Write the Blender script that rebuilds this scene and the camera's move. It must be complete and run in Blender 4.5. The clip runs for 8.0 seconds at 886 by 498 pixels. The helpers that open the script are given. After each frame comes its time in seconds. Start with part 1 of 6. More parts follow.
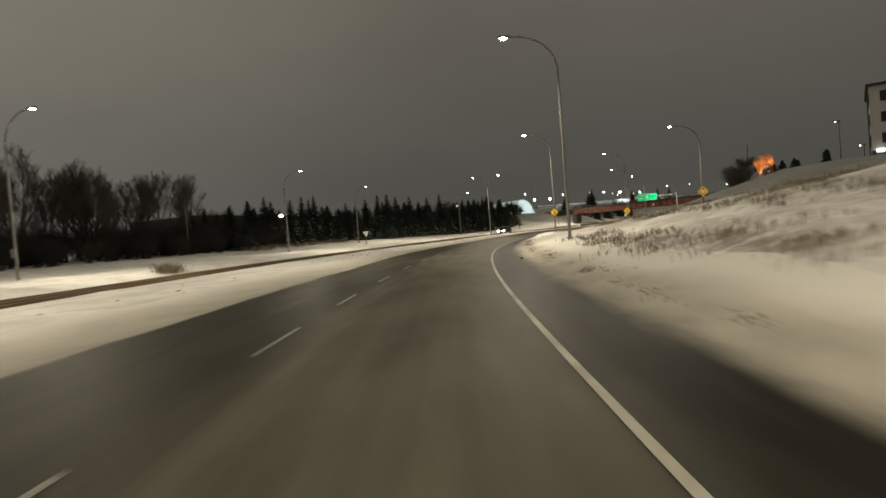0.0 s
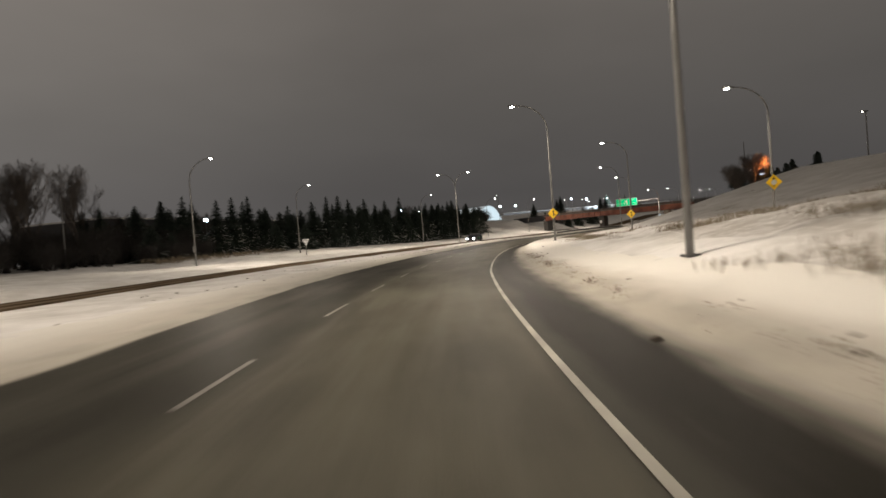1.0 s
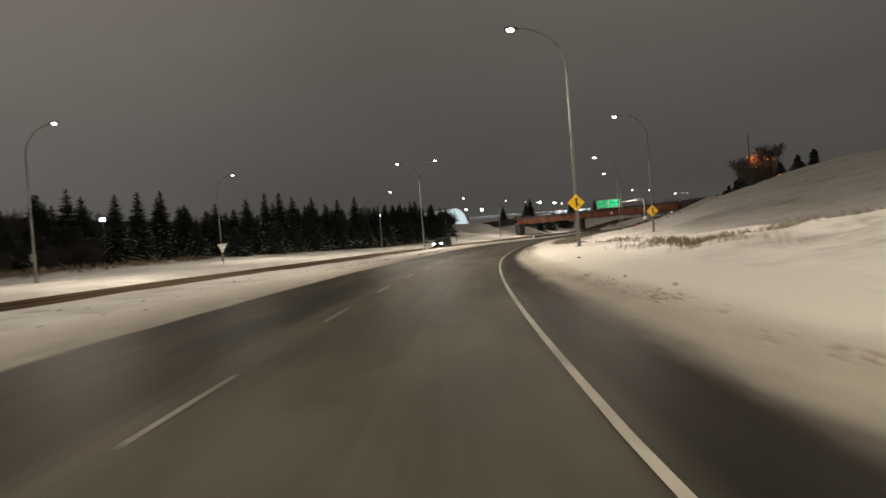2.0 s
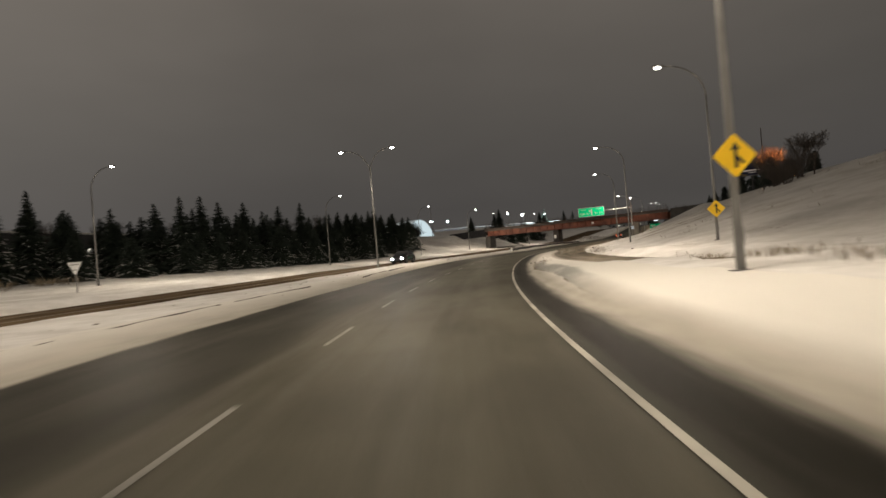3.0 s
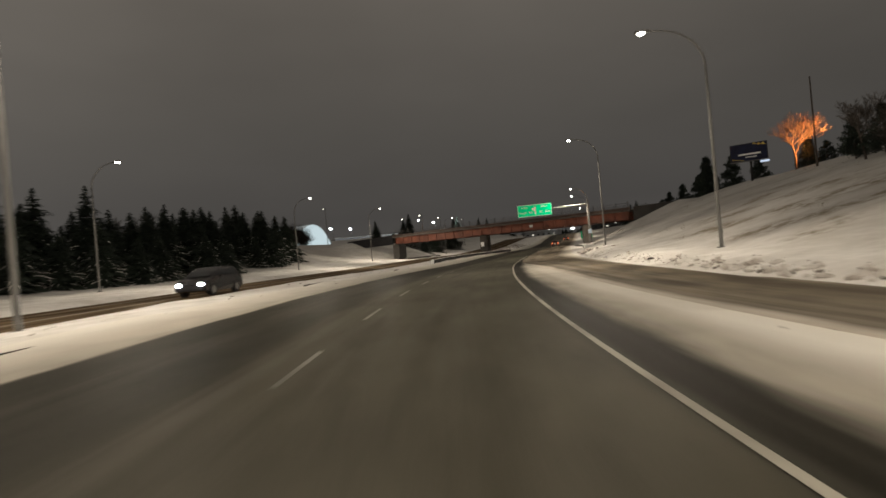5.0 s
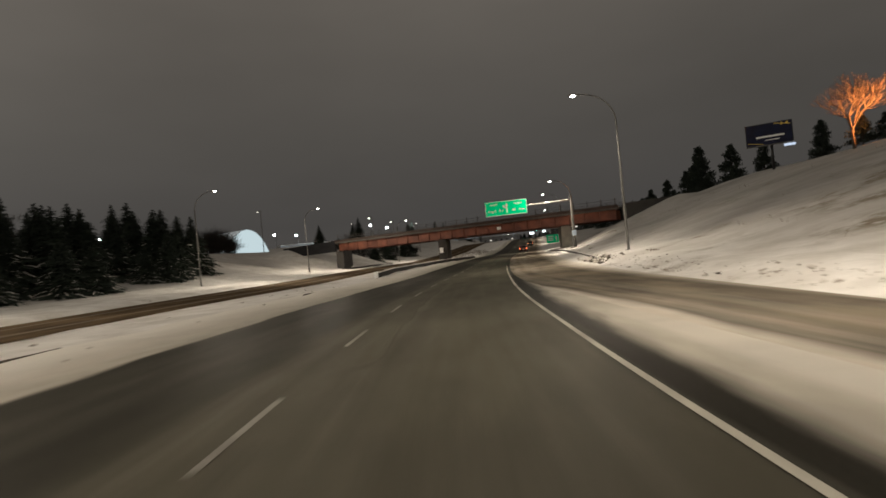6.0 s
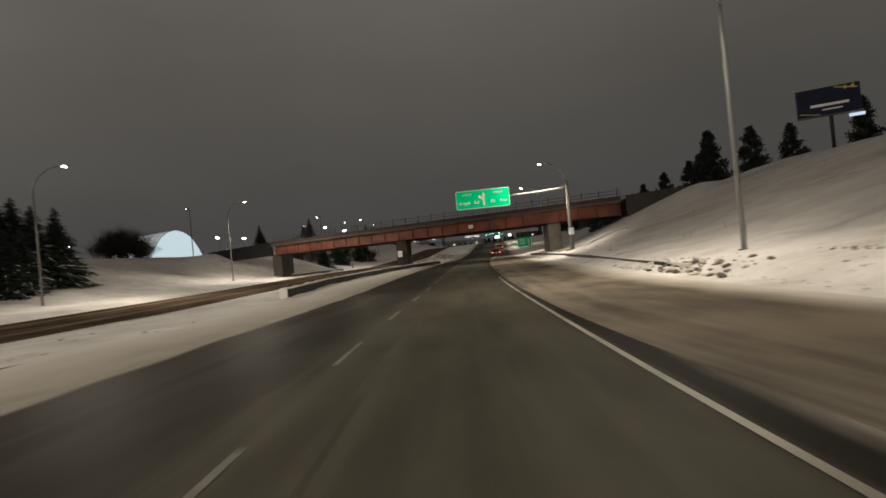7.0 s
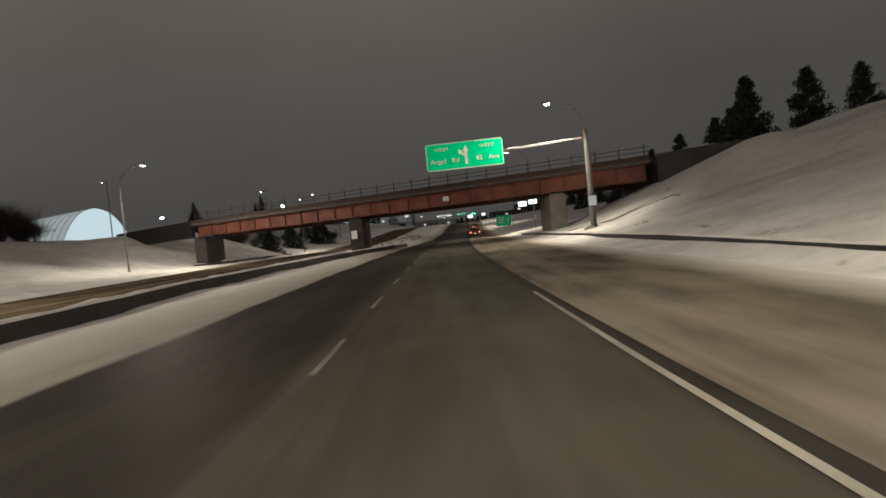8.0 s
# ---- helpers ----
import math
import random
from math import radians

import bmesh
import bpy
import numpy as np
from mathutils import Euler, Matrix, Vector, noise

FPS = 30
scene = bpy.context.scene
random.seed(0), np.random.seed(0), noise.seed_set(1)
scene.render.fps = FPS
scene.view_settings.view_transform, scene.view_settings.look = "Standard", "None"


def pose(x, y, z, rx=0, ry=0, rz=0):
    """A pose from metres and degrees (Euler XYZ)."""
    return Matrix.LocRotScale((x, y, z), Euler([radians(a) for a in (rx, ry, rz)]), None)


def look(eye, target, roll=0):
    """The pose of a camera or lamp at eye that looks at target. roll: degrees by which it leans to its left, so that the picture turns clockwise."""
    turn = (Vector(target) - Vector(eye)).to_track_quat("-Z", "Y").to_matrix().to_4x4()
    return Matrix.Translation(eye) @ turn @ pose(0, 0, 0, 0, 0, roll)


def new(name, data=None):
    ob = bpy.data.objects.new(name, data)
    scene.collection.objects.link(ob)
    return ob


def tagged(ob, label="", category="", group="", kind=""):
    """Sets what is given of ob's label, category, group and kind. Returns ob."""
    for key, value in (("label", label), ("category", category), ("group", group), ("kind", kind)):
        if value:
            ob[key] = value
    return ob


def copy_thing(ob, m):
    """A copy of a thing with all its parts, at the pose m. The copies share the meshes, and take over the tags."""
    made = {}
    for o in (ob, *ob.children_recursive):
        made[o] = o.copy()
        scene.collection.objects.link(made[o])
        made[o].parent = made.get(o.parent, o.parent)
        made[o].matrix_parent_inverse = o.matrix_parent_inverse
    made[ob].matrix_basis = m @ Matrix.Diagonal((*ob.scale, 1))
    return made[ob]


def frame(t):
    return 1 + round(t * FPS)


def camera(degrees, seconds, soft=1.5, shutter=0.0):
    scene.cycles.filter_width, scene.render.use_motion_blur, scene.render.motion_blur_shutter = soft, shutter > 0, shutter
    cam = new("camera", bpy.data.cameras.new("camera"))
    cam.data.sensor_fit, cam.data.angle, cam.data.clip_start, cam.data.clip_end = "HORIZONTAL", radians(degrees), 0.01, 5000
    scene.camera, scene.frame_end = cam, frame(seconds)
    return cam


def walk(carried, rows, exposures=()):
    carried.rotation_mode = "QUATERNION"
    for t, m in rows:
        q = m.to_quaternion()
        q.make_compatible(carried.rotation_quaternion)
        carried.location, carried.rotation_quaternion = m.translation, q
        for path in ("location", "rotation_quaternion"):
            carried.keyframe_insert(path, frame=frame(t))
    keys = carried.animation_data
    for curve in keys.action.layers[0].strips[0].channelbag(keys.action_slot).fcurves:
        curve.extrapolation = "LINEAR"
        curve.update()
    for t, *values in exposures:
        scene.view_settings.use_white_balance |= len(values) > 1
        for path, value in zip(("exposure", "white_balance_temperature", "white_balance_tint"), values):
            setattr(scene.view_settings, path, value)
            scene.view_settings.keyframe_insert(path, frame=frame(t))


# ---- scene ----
cam = camera(73.7, 8.0, soft=1.6, shutter=0.35)
PATH = [
    (0, (-1.505, 0.925, 1.46), (-1.408, 2.922, 1.408), -4.6),
    (0.5, (-0.931, 10.751, 1.462), (-0.768, 12.744, 1.423), -4.6),
    (1, (0.003, 20.583, 1.496), (0.229, 22.57, 1.46), -4.5),
    (1.5, (1.193, 30.178, 1.416), (1.48, 32.157, 1.38), -4.4),
    (3, (6.51, 59.081, 1.45), (6.978, 61.025, 1.458), -4.8),
    (3.5, (8.963, 68.623, 1.409), (9.495, 70.551, 1.434), -5.0),
    (4, (11.752, 78.185, 1.469), (12.36, 80.09, 1.494), -5.0),
    (4.5, (14.997, 87.535, 1.446), (15.686, 89.412, 1.464), -4.8),
    (6, (27.079, 115.436, 1.743), (27.982, 117.22, 1.768), -5.5),
    (6.5, (31.676, 124.412, 1.765), (32.643, 126.162, 1.793), -5.4),
    (7, (36.51, 133.102, 1.74), (37.527, 134.824, 1.769), -5.5),
    (7.5, (41.865, 141.794, 1.726), (42.923, 143.491, 1.737), -5.8),
    (8, (47.053, 150.043, 1.805), (48.147, 151.717, 1.759), -5.8),
]
walk(cam, [(t, look(eye, aim, roll)) for t, eye, aim, roll in PATH],
     [(0.0, 0.52, 6640, 0.0), (0.25, 0.54, 6540, 1.8), (0.6, 0.57, 6370, 6.8), (1.2, 0.52, 6220, 9.2), (1.5, 0.43, 6160, 9.5), (1.75, 0.40, 6420, 7.5), (2.8, 0.36, 6460, 8.2),
      (3.3, 0.32, 6460, 8.2), (3.8, 0.28, 6660, 1.8), (4.1, 0.26, 6640, 3.0), (4.6, 0.24, 6510, 6.8), (6.0, 0.23, 6400, 6.8), (8.0, 0.28, 6220, 5.0)])
SKY = 1.38

# ---- world and light ----
world = bpy.data.worlds.new("night_sky")
scene.world = world
world.use_nodes = True
wn = world.node_tree.nodes
wl = world.node_tree.links
wbg = wn["Background"]
wtc = wn.new("ShaderNodeTexCoord")
wsep = wn.new("ShaderNodeSeparateXYZ")
wl.new(wtc.outputs["Generated"], wsep.inputs[0])
wramp = wn.new("ShaderNodeValToRGB")
wl.new(wsep.outputs["Z"], wramp.inputs[0])
wramp.color_ramp.elements[0].position = 0.0
wramp.color_ramp.elements[0].color = (0.052, 0.048, 0.045, 1)
wramp.color_ramp.elements[1].position = 0.75
wramp.color_ramp.elements[1].color = (0.086, 0.0745, 0.063, 1)
for pos_, col_ in ((0.07, (0.0455, 0.0415, 0.039, 1)), (0.2, (0.054, 0.0485, 0.0435, 1)), (0.4, (0.0785, 0.0683, 0.0592, 1))):
    el_ = wramp.color_ramp.elements.new(pos_)
    el_.color = col_
wnoise = wn.new("ShaderNodeTexNoise")
wnoise.inputs["Scale"].default_value = 1.6
wnoise.inputs["Detail"].default_value = 4
wmap = wn.new("ShaderNodeMapping")
wmap.inputs["Scale"].default_value = (1, 1, 2.6)
wl.new(wtc.outputs["Generated"], wmap.inputs[0])
wl.new(wmap.outputs[0], wnoise.inputs["Vector"])
wmr = wn.new("ShaderNodeMapRange")
wmr.inputs["To Min"].default_value = 0.72
wmr.inputs["To Max"].default_value = 1.28
wl.new(wnoise.outputs[0], wmr.inputs["Value"])
wmix = wn.new("ShaderNodeMixRGB")
wmix.blend_type = "MULTIPLY"
wmix.inputs[0].default_value = 1
wl.new(wramp.outputs[0], wmix.inputs[1])
wl.new(wmr.outputs[0], wmix.inputs[2])
wside = wn.new("ShaderNodeMapRange")
wside.interpolation_type = "SMOOTHSTEP"
wside.inputs["From Min"].default_value, wside.inputs["From Max"].default_value = 0.10, -0.75
wside.inputs["To Min"].default_value, wside.inputs["To Max"].default_value = 0.86, 1.58
wl.new(wsep.outputs["X"], wside.inputs["Value"])
wmix2 = wn.new("ShaderNodeMixRGB")
wmix2.blend_type = "MULTIPLY"
wmix2.inputs[0].default_value = 1
wl.new(wmix.outputs[0], wmix2.inputs[1])
wl.new(wside.outputs[0], wmix2.inputs[2])
wl.new(wmix2.outputs[0], wbg.inputs["Color"])
wbg.inputs["Strength"].default_value = SKY


# ---- materials ----
def mat(name, base, rough=0.8, metal=0.0, var=0.12, scale=3.0, fine=40.0, bump=0.0, second=None, spec=0.5, dist=0.05):
    """Two-scale noise over a base colour, with relief."""
    m = bpy.data.materials.new(name)
    m.use_nodes = True
    n, l = m.node_tree.nodes, m.node_tree.links
    b = n["Principled BSDF"]
    b.inputs["Roughness"].default_value = rough
    b.inputs["Metallic"].default_value = metal
    b.inputs["Specular IOR Level"].default_value = spec
    tc = n.new("ShaderNodeTexCoord")
    big, small = n.new("ShaderNodeTexNoise"), n.new("ShaderNodeTexNoise")
    for node, sc in ((big, scale), (small, fine)):
        node.inputs["Scale"].default_value = sc
        node.inputs["Detail"].default_value = 5
        l.new(tc.outputs["Object"], node.inputs["Vector"])
    mix1, mix2 = n.new("ShaderNodeMixRGB"), n.new("ShaderNodeMixRGB")
    other = second or tuple(max(0.0, c * (1 - 2.4 * var)) for c in base)
    mix1.inputs[1].default_value = (*base, 1)
    mix1.inputs[2].default_value = (*other, 1)
    mr = n.new("ShaderNodeMapRange")
    mr.inputs["From Min"].default_value, mr.inputs["From Max"].default_value = 0.38, 0.68
    l.new(big.outputs[0], mr.inputs["Value"])
    l.new(mr.outputs[0], mix1.inputs[0])
    mix2.blend_type = "MULTIPLY"
    mix2.inputs[0].default_value = min(1.0, var * 3)
    l.new(mix1.outputs[0], mix2.inputs[1])
    gain = n.new("ShaderNodeMapRange")
    gain.inputs["To Min"].default_value, gain.inputs["To Max"].default_value = 0.6, 1.4
    l.new(small.outputs[0], gain.inputs["Value"])
    l.new(gain.outputs[0], mix2.inputs[2])
    l.new(mix2.outputs[0], b.inputs["Base Color"])
    if bump:
        bp = n.new("ShaderNodeBump")
        bp.inputs["Strength"].default_value = bump
        bp.inputs["Distance"].default_value = dist
        l.new(small.outputs[0], bp.inputs["Height"])
        l.new(bp.outputs[0], b.inputs["Normal"])
    return m


def glow(name, colour, strength):
    m = bpy.data.materials.new(name)
    m.use_nodes = True
    n, l = m.node_tree.nodes, m.node_tree.links
    n.remove(n["Principled BSDF"])
    e = n.new("ShaderNodeEmission")
    e.inputs[0].default_value = (*colour, 1)
    e.inputs[1].default_value = strength
    l.new(e.outputs[0], n["Material Output"].inputs[0])
    return m


def strip_mat(name, asphalt, snow, edges, streaks=(), rough=0.55, soft=0.5, sand=0.0, noise_amt=0.9, wet=0.0, lane=None, damp=None, scar=None, fade=None, gloss=0.0):
    """Asphalt that goes over into driven-in snow at lateral offsets; UV x is the station, y the offset in metres.
    edges: (left edge, right edge) of the bare asphalt."""
    m = bpy.data.materials.new(name)
    m.use_nodes = True
    n, l = m.node_tree.nodes, m.node_tree.links
    b = n["Principled BSDF"]
    uv = n.new("ShaderNodeUVMap")
    sep = n.new("ShaderNodeSeparateXYZ")
    l.new(uv.outputs[0], sep.inputs[0])

    def nz(sx, sy, sc, det=5):
        mp = n.new("ShaderNodeMapping")
        mp.inputs["Scale"].default_value = (sx, sy, 1)
        l.new(uv.outputs[0], mp.inputs[0])
        t = n.new("ShaderNodeTexNoise")
        t.inputs["Scale"].default_value = sc
        t.inputs["Detail"].default_value = det
        l.new(mp.outputs[0], t.inputs["Vector"])
        return t.outputs[0]

    def op(kind, a, c):
        t = n.new("ShaderNodeMath")
        t.operation = kind
        for k, v in enumerate((a, c)):
            if isinstance(v, (int, float)):
                t.inputs[k].default_value = v
            else:
                l.new(v, t.inputs[k])
        return t.outputs[0]

    def step(v, lo, hi):
        t = n.new("ShaderNodeMapRange")
        t.interpolation_type = "SMOOTHSTEP"
        t.inputs["From Min"].default_value, t.inputs["From Max"].default_value = lo, hi
        l.new(v, t.inputs["Value"])
        return t.outputs[0]

    wob = nz(0.25, 1.0, 0.9)
    off = op("ADD", sep.outputs["Y"], op("MULTIPLY", op("SUBTRACT", wob, 0.5), noise_amt))
    ragged = op("ADD", off, op("MULTIPLY", op("SUBTRACT", nz(0.35, 1.6, 1.7), 0.5), 0.35)) if fade else off
    cover = op("MAXIMUM", step(ragged, edges[1], edges[1] + (fade or soft * 2)), op("SUBTRACT", 1.0, step(off, edges[0] - soft, edges[0])))
    for centre, width, amount in streaks:
        dist_ = op("ABSOLUTE", op("SUBTRACT", off, centre), 0)
        st = op("MULTIPLY", op("SUBTRACT", 1.0, step(dist_, width * 0.3, width)), amount)
        st = op("MULTIPLY", st, step(nz(0.08, 1.6, 1.4), 0.3, 0.7))
        cover = op("MAXIMUM", cover, st)
    fine = nz(6, 6, 9, 6)
    blot = nz(0.3, 0.9, 0.8, 4)
    ca, cs = n.new("ShaderNodeMixRGB"), n.new("ShaderNodeMixRGB")
    ca.inputs[1].default_value = (*asphalt, 1)
    ca.inputs[2].default_value = (*[c * 1.55 + sand * k for c, k in zip(asphalt, (0.05, 0.036, 0.02))], 1)
    l.new(step(blot, 0.3, 0.7), ca.inputs[0])
    dry = ca.outputs[0]

    def shade(col, factor, by):
        t = n.new("ShaderNodeMixRGB")
        l.new(by, t.inputs[0])
        l.new(col, t.inputs[1])
        tint = n.new("ShaderNodeMixRGB")
        tint.blend_type = "MULTIPLY"
        tint.inputs[0].default_value = 1
        l.new(col, tint.inputs[1])
        tint.inputs[2].default_value = (*factor, 1)
        l.new(tint.outputs[0], t.inputs[2])
        return t.outputs[0]

    if lane:
        # driven lane lightened for salt and wear, and for headlight glow painted in
        inside = op("MULTIPLY", step(off, lane[0] - 0.6, lane[0] + 0.6), op("SUBTRACT", 1.0, step(off, lane[1] - 0.15, lane[1] + 0.15)))
        dry = shade(dry, (1.75, 1.71, 1.6), inside)
    if damp:
        soaked = op("MULTIPLY", step(off, damp[0], damp[0] + 0.25), op("SUBTRACT", 1.0, step(off, damp[1], damp[1] + damp[2])))
        dry = shade(dry, damp[3], op("MULTIPLY", soaked, step(nz(0.12, 1.2, 1.0), 0.2, 0.5)))
    cs.inputs[1].default_value = (*snow, 1)
    cs.inputs[2].default_value = (*[c * 0.82 for c in snow], 1)
    l.new(step(nz(0.55, 1.3, 1.1, 7), 0.35, 0.72), cs.inputs[0])
    clean = n.new("ShaderNodeMixRGB")
    away = op("MAXIMUM", step(off, edges[1] + soft + (0.5 if scar else 0.1), edges[1] + soft + (1.6 if scar else 1.2)), op("SUBTRACT", 1.0, step(off, edges[0] - soft - 3.2, edges[0] - soft * 0.8)))
    l.new(away, clean.inputs[0])
    l.new(cs.outputs[0], clean.inputs[1])
    clean.inputs[2].default_value = (0.74, 0.715, 0.66, 1)
    mix = n.new("ShaderNodeMixRGB")
    l.new(cover, mix.inputs[0])
    l.new(dry, mix.inputs[1])
    l.new(clean.outputs[0], mix.inputs[2])
    top = mix.outputs[0]
    if scar:
        # the plough's cut: face greyed for its shade and dirt, thin soil line at foot
        cut = n.new("ShaderNodeAttribute")
        cut.attribute_name = scar
        away_ = op("ADD", cut.outputs["Fac"], op("MULTIPLY", op("SUBTRACT", nz(0.5, 0.5, 1.0), 0.5), 0.10))
        face = op("MULTIPLY", step(away_, -0.03, 0.06), op("SUBTRACT", 1.0, step(away_, 0.4, 0.75)))
        foot = op("SUBTRACT", 1.0, step(op("ABSOLUTE", away_, 0), 0.012, 0.05))
        here = op("MULTIPLY", step(sep.outputs["X"], 71.0, 80.0), op("SUBTRACT", 1.0, step(sep.outputs["X"], 92.0, 99.0)))
        face, foot = op("MULTIPLY", face, here), op("MULTIPLY", foot, here)
        top = shade(top, (0.50, 0.51, 0.51), op("MULTIPLY", face, step(nz(0.16, 0.6, 1.0), 0.25, 0.5)))
        top = shade(top, (0.42, 0.38, 0.34), op("MULTIPLY", foot, step(nz(0.3, 0.6, 1.3), 0.38, 0.58)))
    mul = n.new("ShaderNodeMixRGB")
    mul.blend_type = "MULTIPLY"
    mul.inputs[0].default_value = 0.55
    l.new(top, mul.inputs[1])
    gain = n.new("ShaderNodeMapRange")
    gain.inputs["To Min"].default_value, gain.inputs["To Max"].default_value = 0.55, 1.45
    l.new(fine, gain.inputs["Value"])
    l.new(gain.outputs[0], mul.inputs[2])
    l.new(mul.outputs[0], b.inputs["Base Color"])
    rr = n.new("ShaderNodeMapRange")
    rr.inputs["To Min"].default_value, rr.inputs["To Max"].default_value = rough - wet, 0.85
    l.new(cover, rr.inputs["Value"])
    l.new(rr.outputs[0], b.inputs["Roughness"])
    sh = n.new("ShaderNodeMapRange")
    sh.inputs["To Min"].default_value, sh.inputs["To Max"].default_value = gloss, 0.05
    l.new(cover, sh.inputs["Value"])
    l.new(sh.outputs[0], b.inputs["Specular IOR Level"])
    bp = n.new("ShaderNodeBump")
    bp.inputs["Strength"].default_value = 0.22
    bp.inputs["Distance"].default_value = 0.02
    l.new(op("ADD", fine, op("MULTIPLY", cover, wob)), bp.inputs["Height"])
    l.new(bp.outputs[0], b.inputs["Normal"])
    return m


SNOW = mat("snow", (0.80, 0.78, 0.75), 0.85, var=0.09, scale=0.25, fine=3.0, bump=0.5, second=(0.62, 0.59, 0.54), dist=0.12, spec=0.2)


def ground_snow():
    """Snow with patches where dead grass and soil show through."""
    m = mat("ground_snow", (0.78, 0.76, 0.73), 0.85, var=0.13, scale=0.45, fine=2.6, bump=0.4, second=(0.60, 0.575, 0.535), dist=0.10, spec=0.2)
    n, l = m.node_tree.nodes, m.node_tree.links
    b = n["Principled BSDF"]
    src = b.inputs["Base Color"].links[0].from_socket
    tc = n.new("ShaderNodeTexCoord")
    masks = []
    for scale, lo, hi in ((0.16, 0.57, 0.70), (0.75, 0.46, 0.62), (5.0, 0.40, 0.60)):
        t = n.new("ShaderNodeTexNoise")
        t.inputs["Scale"].default_value, t.inputs["Detail"].default_value, t.inputs["Roughness"].default_value = scale, 7, 0.62
        l.new(tc.outputs["Object"], t.inputs["Vector"])
        r = n.new("ShaderNodeMapRange")
        r.inputs["From Min"].default_value, r.inputs["From Max"].default_value = lo, hi
        l.new(t.outputs[0], r.inputs["Value"])
        masks.append(r.outputs[0])
    a = n.new("ShaderNodeMath")
    a.operation = "MULTIPLY"
    l.new(masks[0], a.inputs[0])
    l.new(masks[1], a.inputs[1])
    c = n.new("ShaderNodeMath")
    c.operation = "MULTIPLY"
    l.new(a.outputs[0], c.inputs[0])
    l.new(masks[2], c.inputs[1])
    # dead grass standing through the snow of the roadside bank
    gr = n.new("ShaderNodeAttribute")
    gr.attribute_name = "dead_grass"
    own = []
    for scale, lo, hi in ((0.42, 0.42, 0.55), (2.2, 0.36, 0.52)):
        t = n.new("ShaderNodeTexNoise")
        t.inputs["Scale"].default_value, t.inputs["Detail"].default_value, t.inputs["Roughness"].default_value = scale, 8, 0.66
        l.new(tc.outputs["Object"], t.inputs["Vector"])
        r = n.new("ShaderNodeMapRange")
        r.inputs["From Min"].default_value, r.inputs["From Max"].default_value = lo, hi
        l.new(t.outputs[0], r.inputs["Value"])
        own.append(r.outputs[0])
    last = gr.outputs["Fac"]
    for q in own:
        g2 = n.new("ShaderNodeMath")
        g2.operation = "MULTIPLY"
        l.new(last, g2.inputs[0])
        l.new(q, g2.inputs[1])
        last = g2.outputs[0]
    both = n.new("ShaderNodeMath")
    both.operation = "MAXIMUM"
    l.new(c.outputs[0], both.inputs[0])
    l.new(last, both.inputs[1])
    mix = n.new("ShaderNodeMixRGB")
    l.new(both.outputs[0], mix.inputs[0])
    mix.inputs[2].default_value = (0.23, 0.195, 0.145, 1)
    # thin snow over grass on the slopes, in streaks
    at = n.new("ShaderNodeAttribute")
    at.attribute_name = "thin_snow"
    mp = n.new("ShaderNodeMapping")
    mp.inputs["Rotation"].default_value = (0, 0, math.radians(35))
    mp.inputs["Scale"].default_value = (0.13, 0.06, 0.1)
    l.new(tc.outputs["Object"], mp.inputs[0])
    st = n.new("ShaderNodeTexNoise")
    st.inputs["Scale"].default_value, st.inputs["Detail"].default_value, st.inputs["Roughness"].default_value = 1.0, 6, 0.6
    l.new(mp.outputs[0], st.inputs["Vector"])
    sr = n.new("ShaderNodeMapRange")
    sr.inputs["From Min"].default_value, sr.inputs["From Max"].default_value = 0.50, 0.74
    sr.inputs["To Min"].default_value, sr.inputs["To Max"].default_value = 0.52, 0.95
    l.new(st.outputs[0], sr.inputs["Value"])
    tm = n.new("ShaderNodeMath")
    tm.operation = "MULTIPLY"
    l.new(at.outputs["Fac"], tm.inputs[0])
    l.new(sr.outputs[0], tm.inputs[1])
    thin = n.new("ShaderNodeMixRGB")
    l.new(tm.outputs[0], thin.inputs[0])
    l.new(src, thin.inputs[1])
    thin.inputs[2].default_value = (0.30, 0.287, 0.265, 1)
    l.new(thin.outputs[0], mix.inputs[1])
    l.new(mix.outputs[0], b.inputs["Base Color"])
    return m


GROUND_SNOW = ground_snow()
ROAD = strip_mat("asphalt_main", (0.034, 0.0325, 0.0265), (0.42, 0.39, 0.335), (-5.75, 2.05), ((-4.3, 0.9, 0.05), (-2.1, 0.5, 0.10), (-0.7, 1.5, 0.07), (0.3, 0.4, 0.05)), rough=0.60, wet=0.06, soft=0.28, noise_amt=0.5,
                 lane=(-2.4, 1.1), damp=(1.28, 2.1, 0.7, (0.44, 0.42, 0.41)), scar="plough_cut", fade=0.7, gloss=0.014)
SLUSH = strip_mat("asphalt_sanded", (0.110, 0.097, 0.079), (0.50, 0.455, 0.39), (0.75, 3.75), ((1.05, 0.75, 0.26), (2.2, 0.5, 0.15)), rough=0.8, sand=1.0, soft=0.5, noise_amt=0.6, damp=(-1.5, -0.1, 1.5, (0.42, 0.43, 0.45)))
OPP = strip_mat("asphalt_opposite", (0.060, 0.044, 0.029), (0.5, 0.46, 0.4), (0.3, 6.75), ((2.0, 0.4, 0.22), (4.8, 0.4, 0.30)), rough=0.7, sand=1.0)
PAINT = mat("road_paint", (0.40, 0.38, 0.32), 0.7, var=0.25, scale=0.6, fine=9, second=(0.19, 0.175, 0.145), bump=0.2, dist=0.01)
DASHPAINT = mat("worn_road_paint", (0.235, 0.222, 0.195), 0.7, var=0.25, scale=0.8, fine=10, second=(0.12, 0.11, 0.095), bump=0.2, dist=0.01)
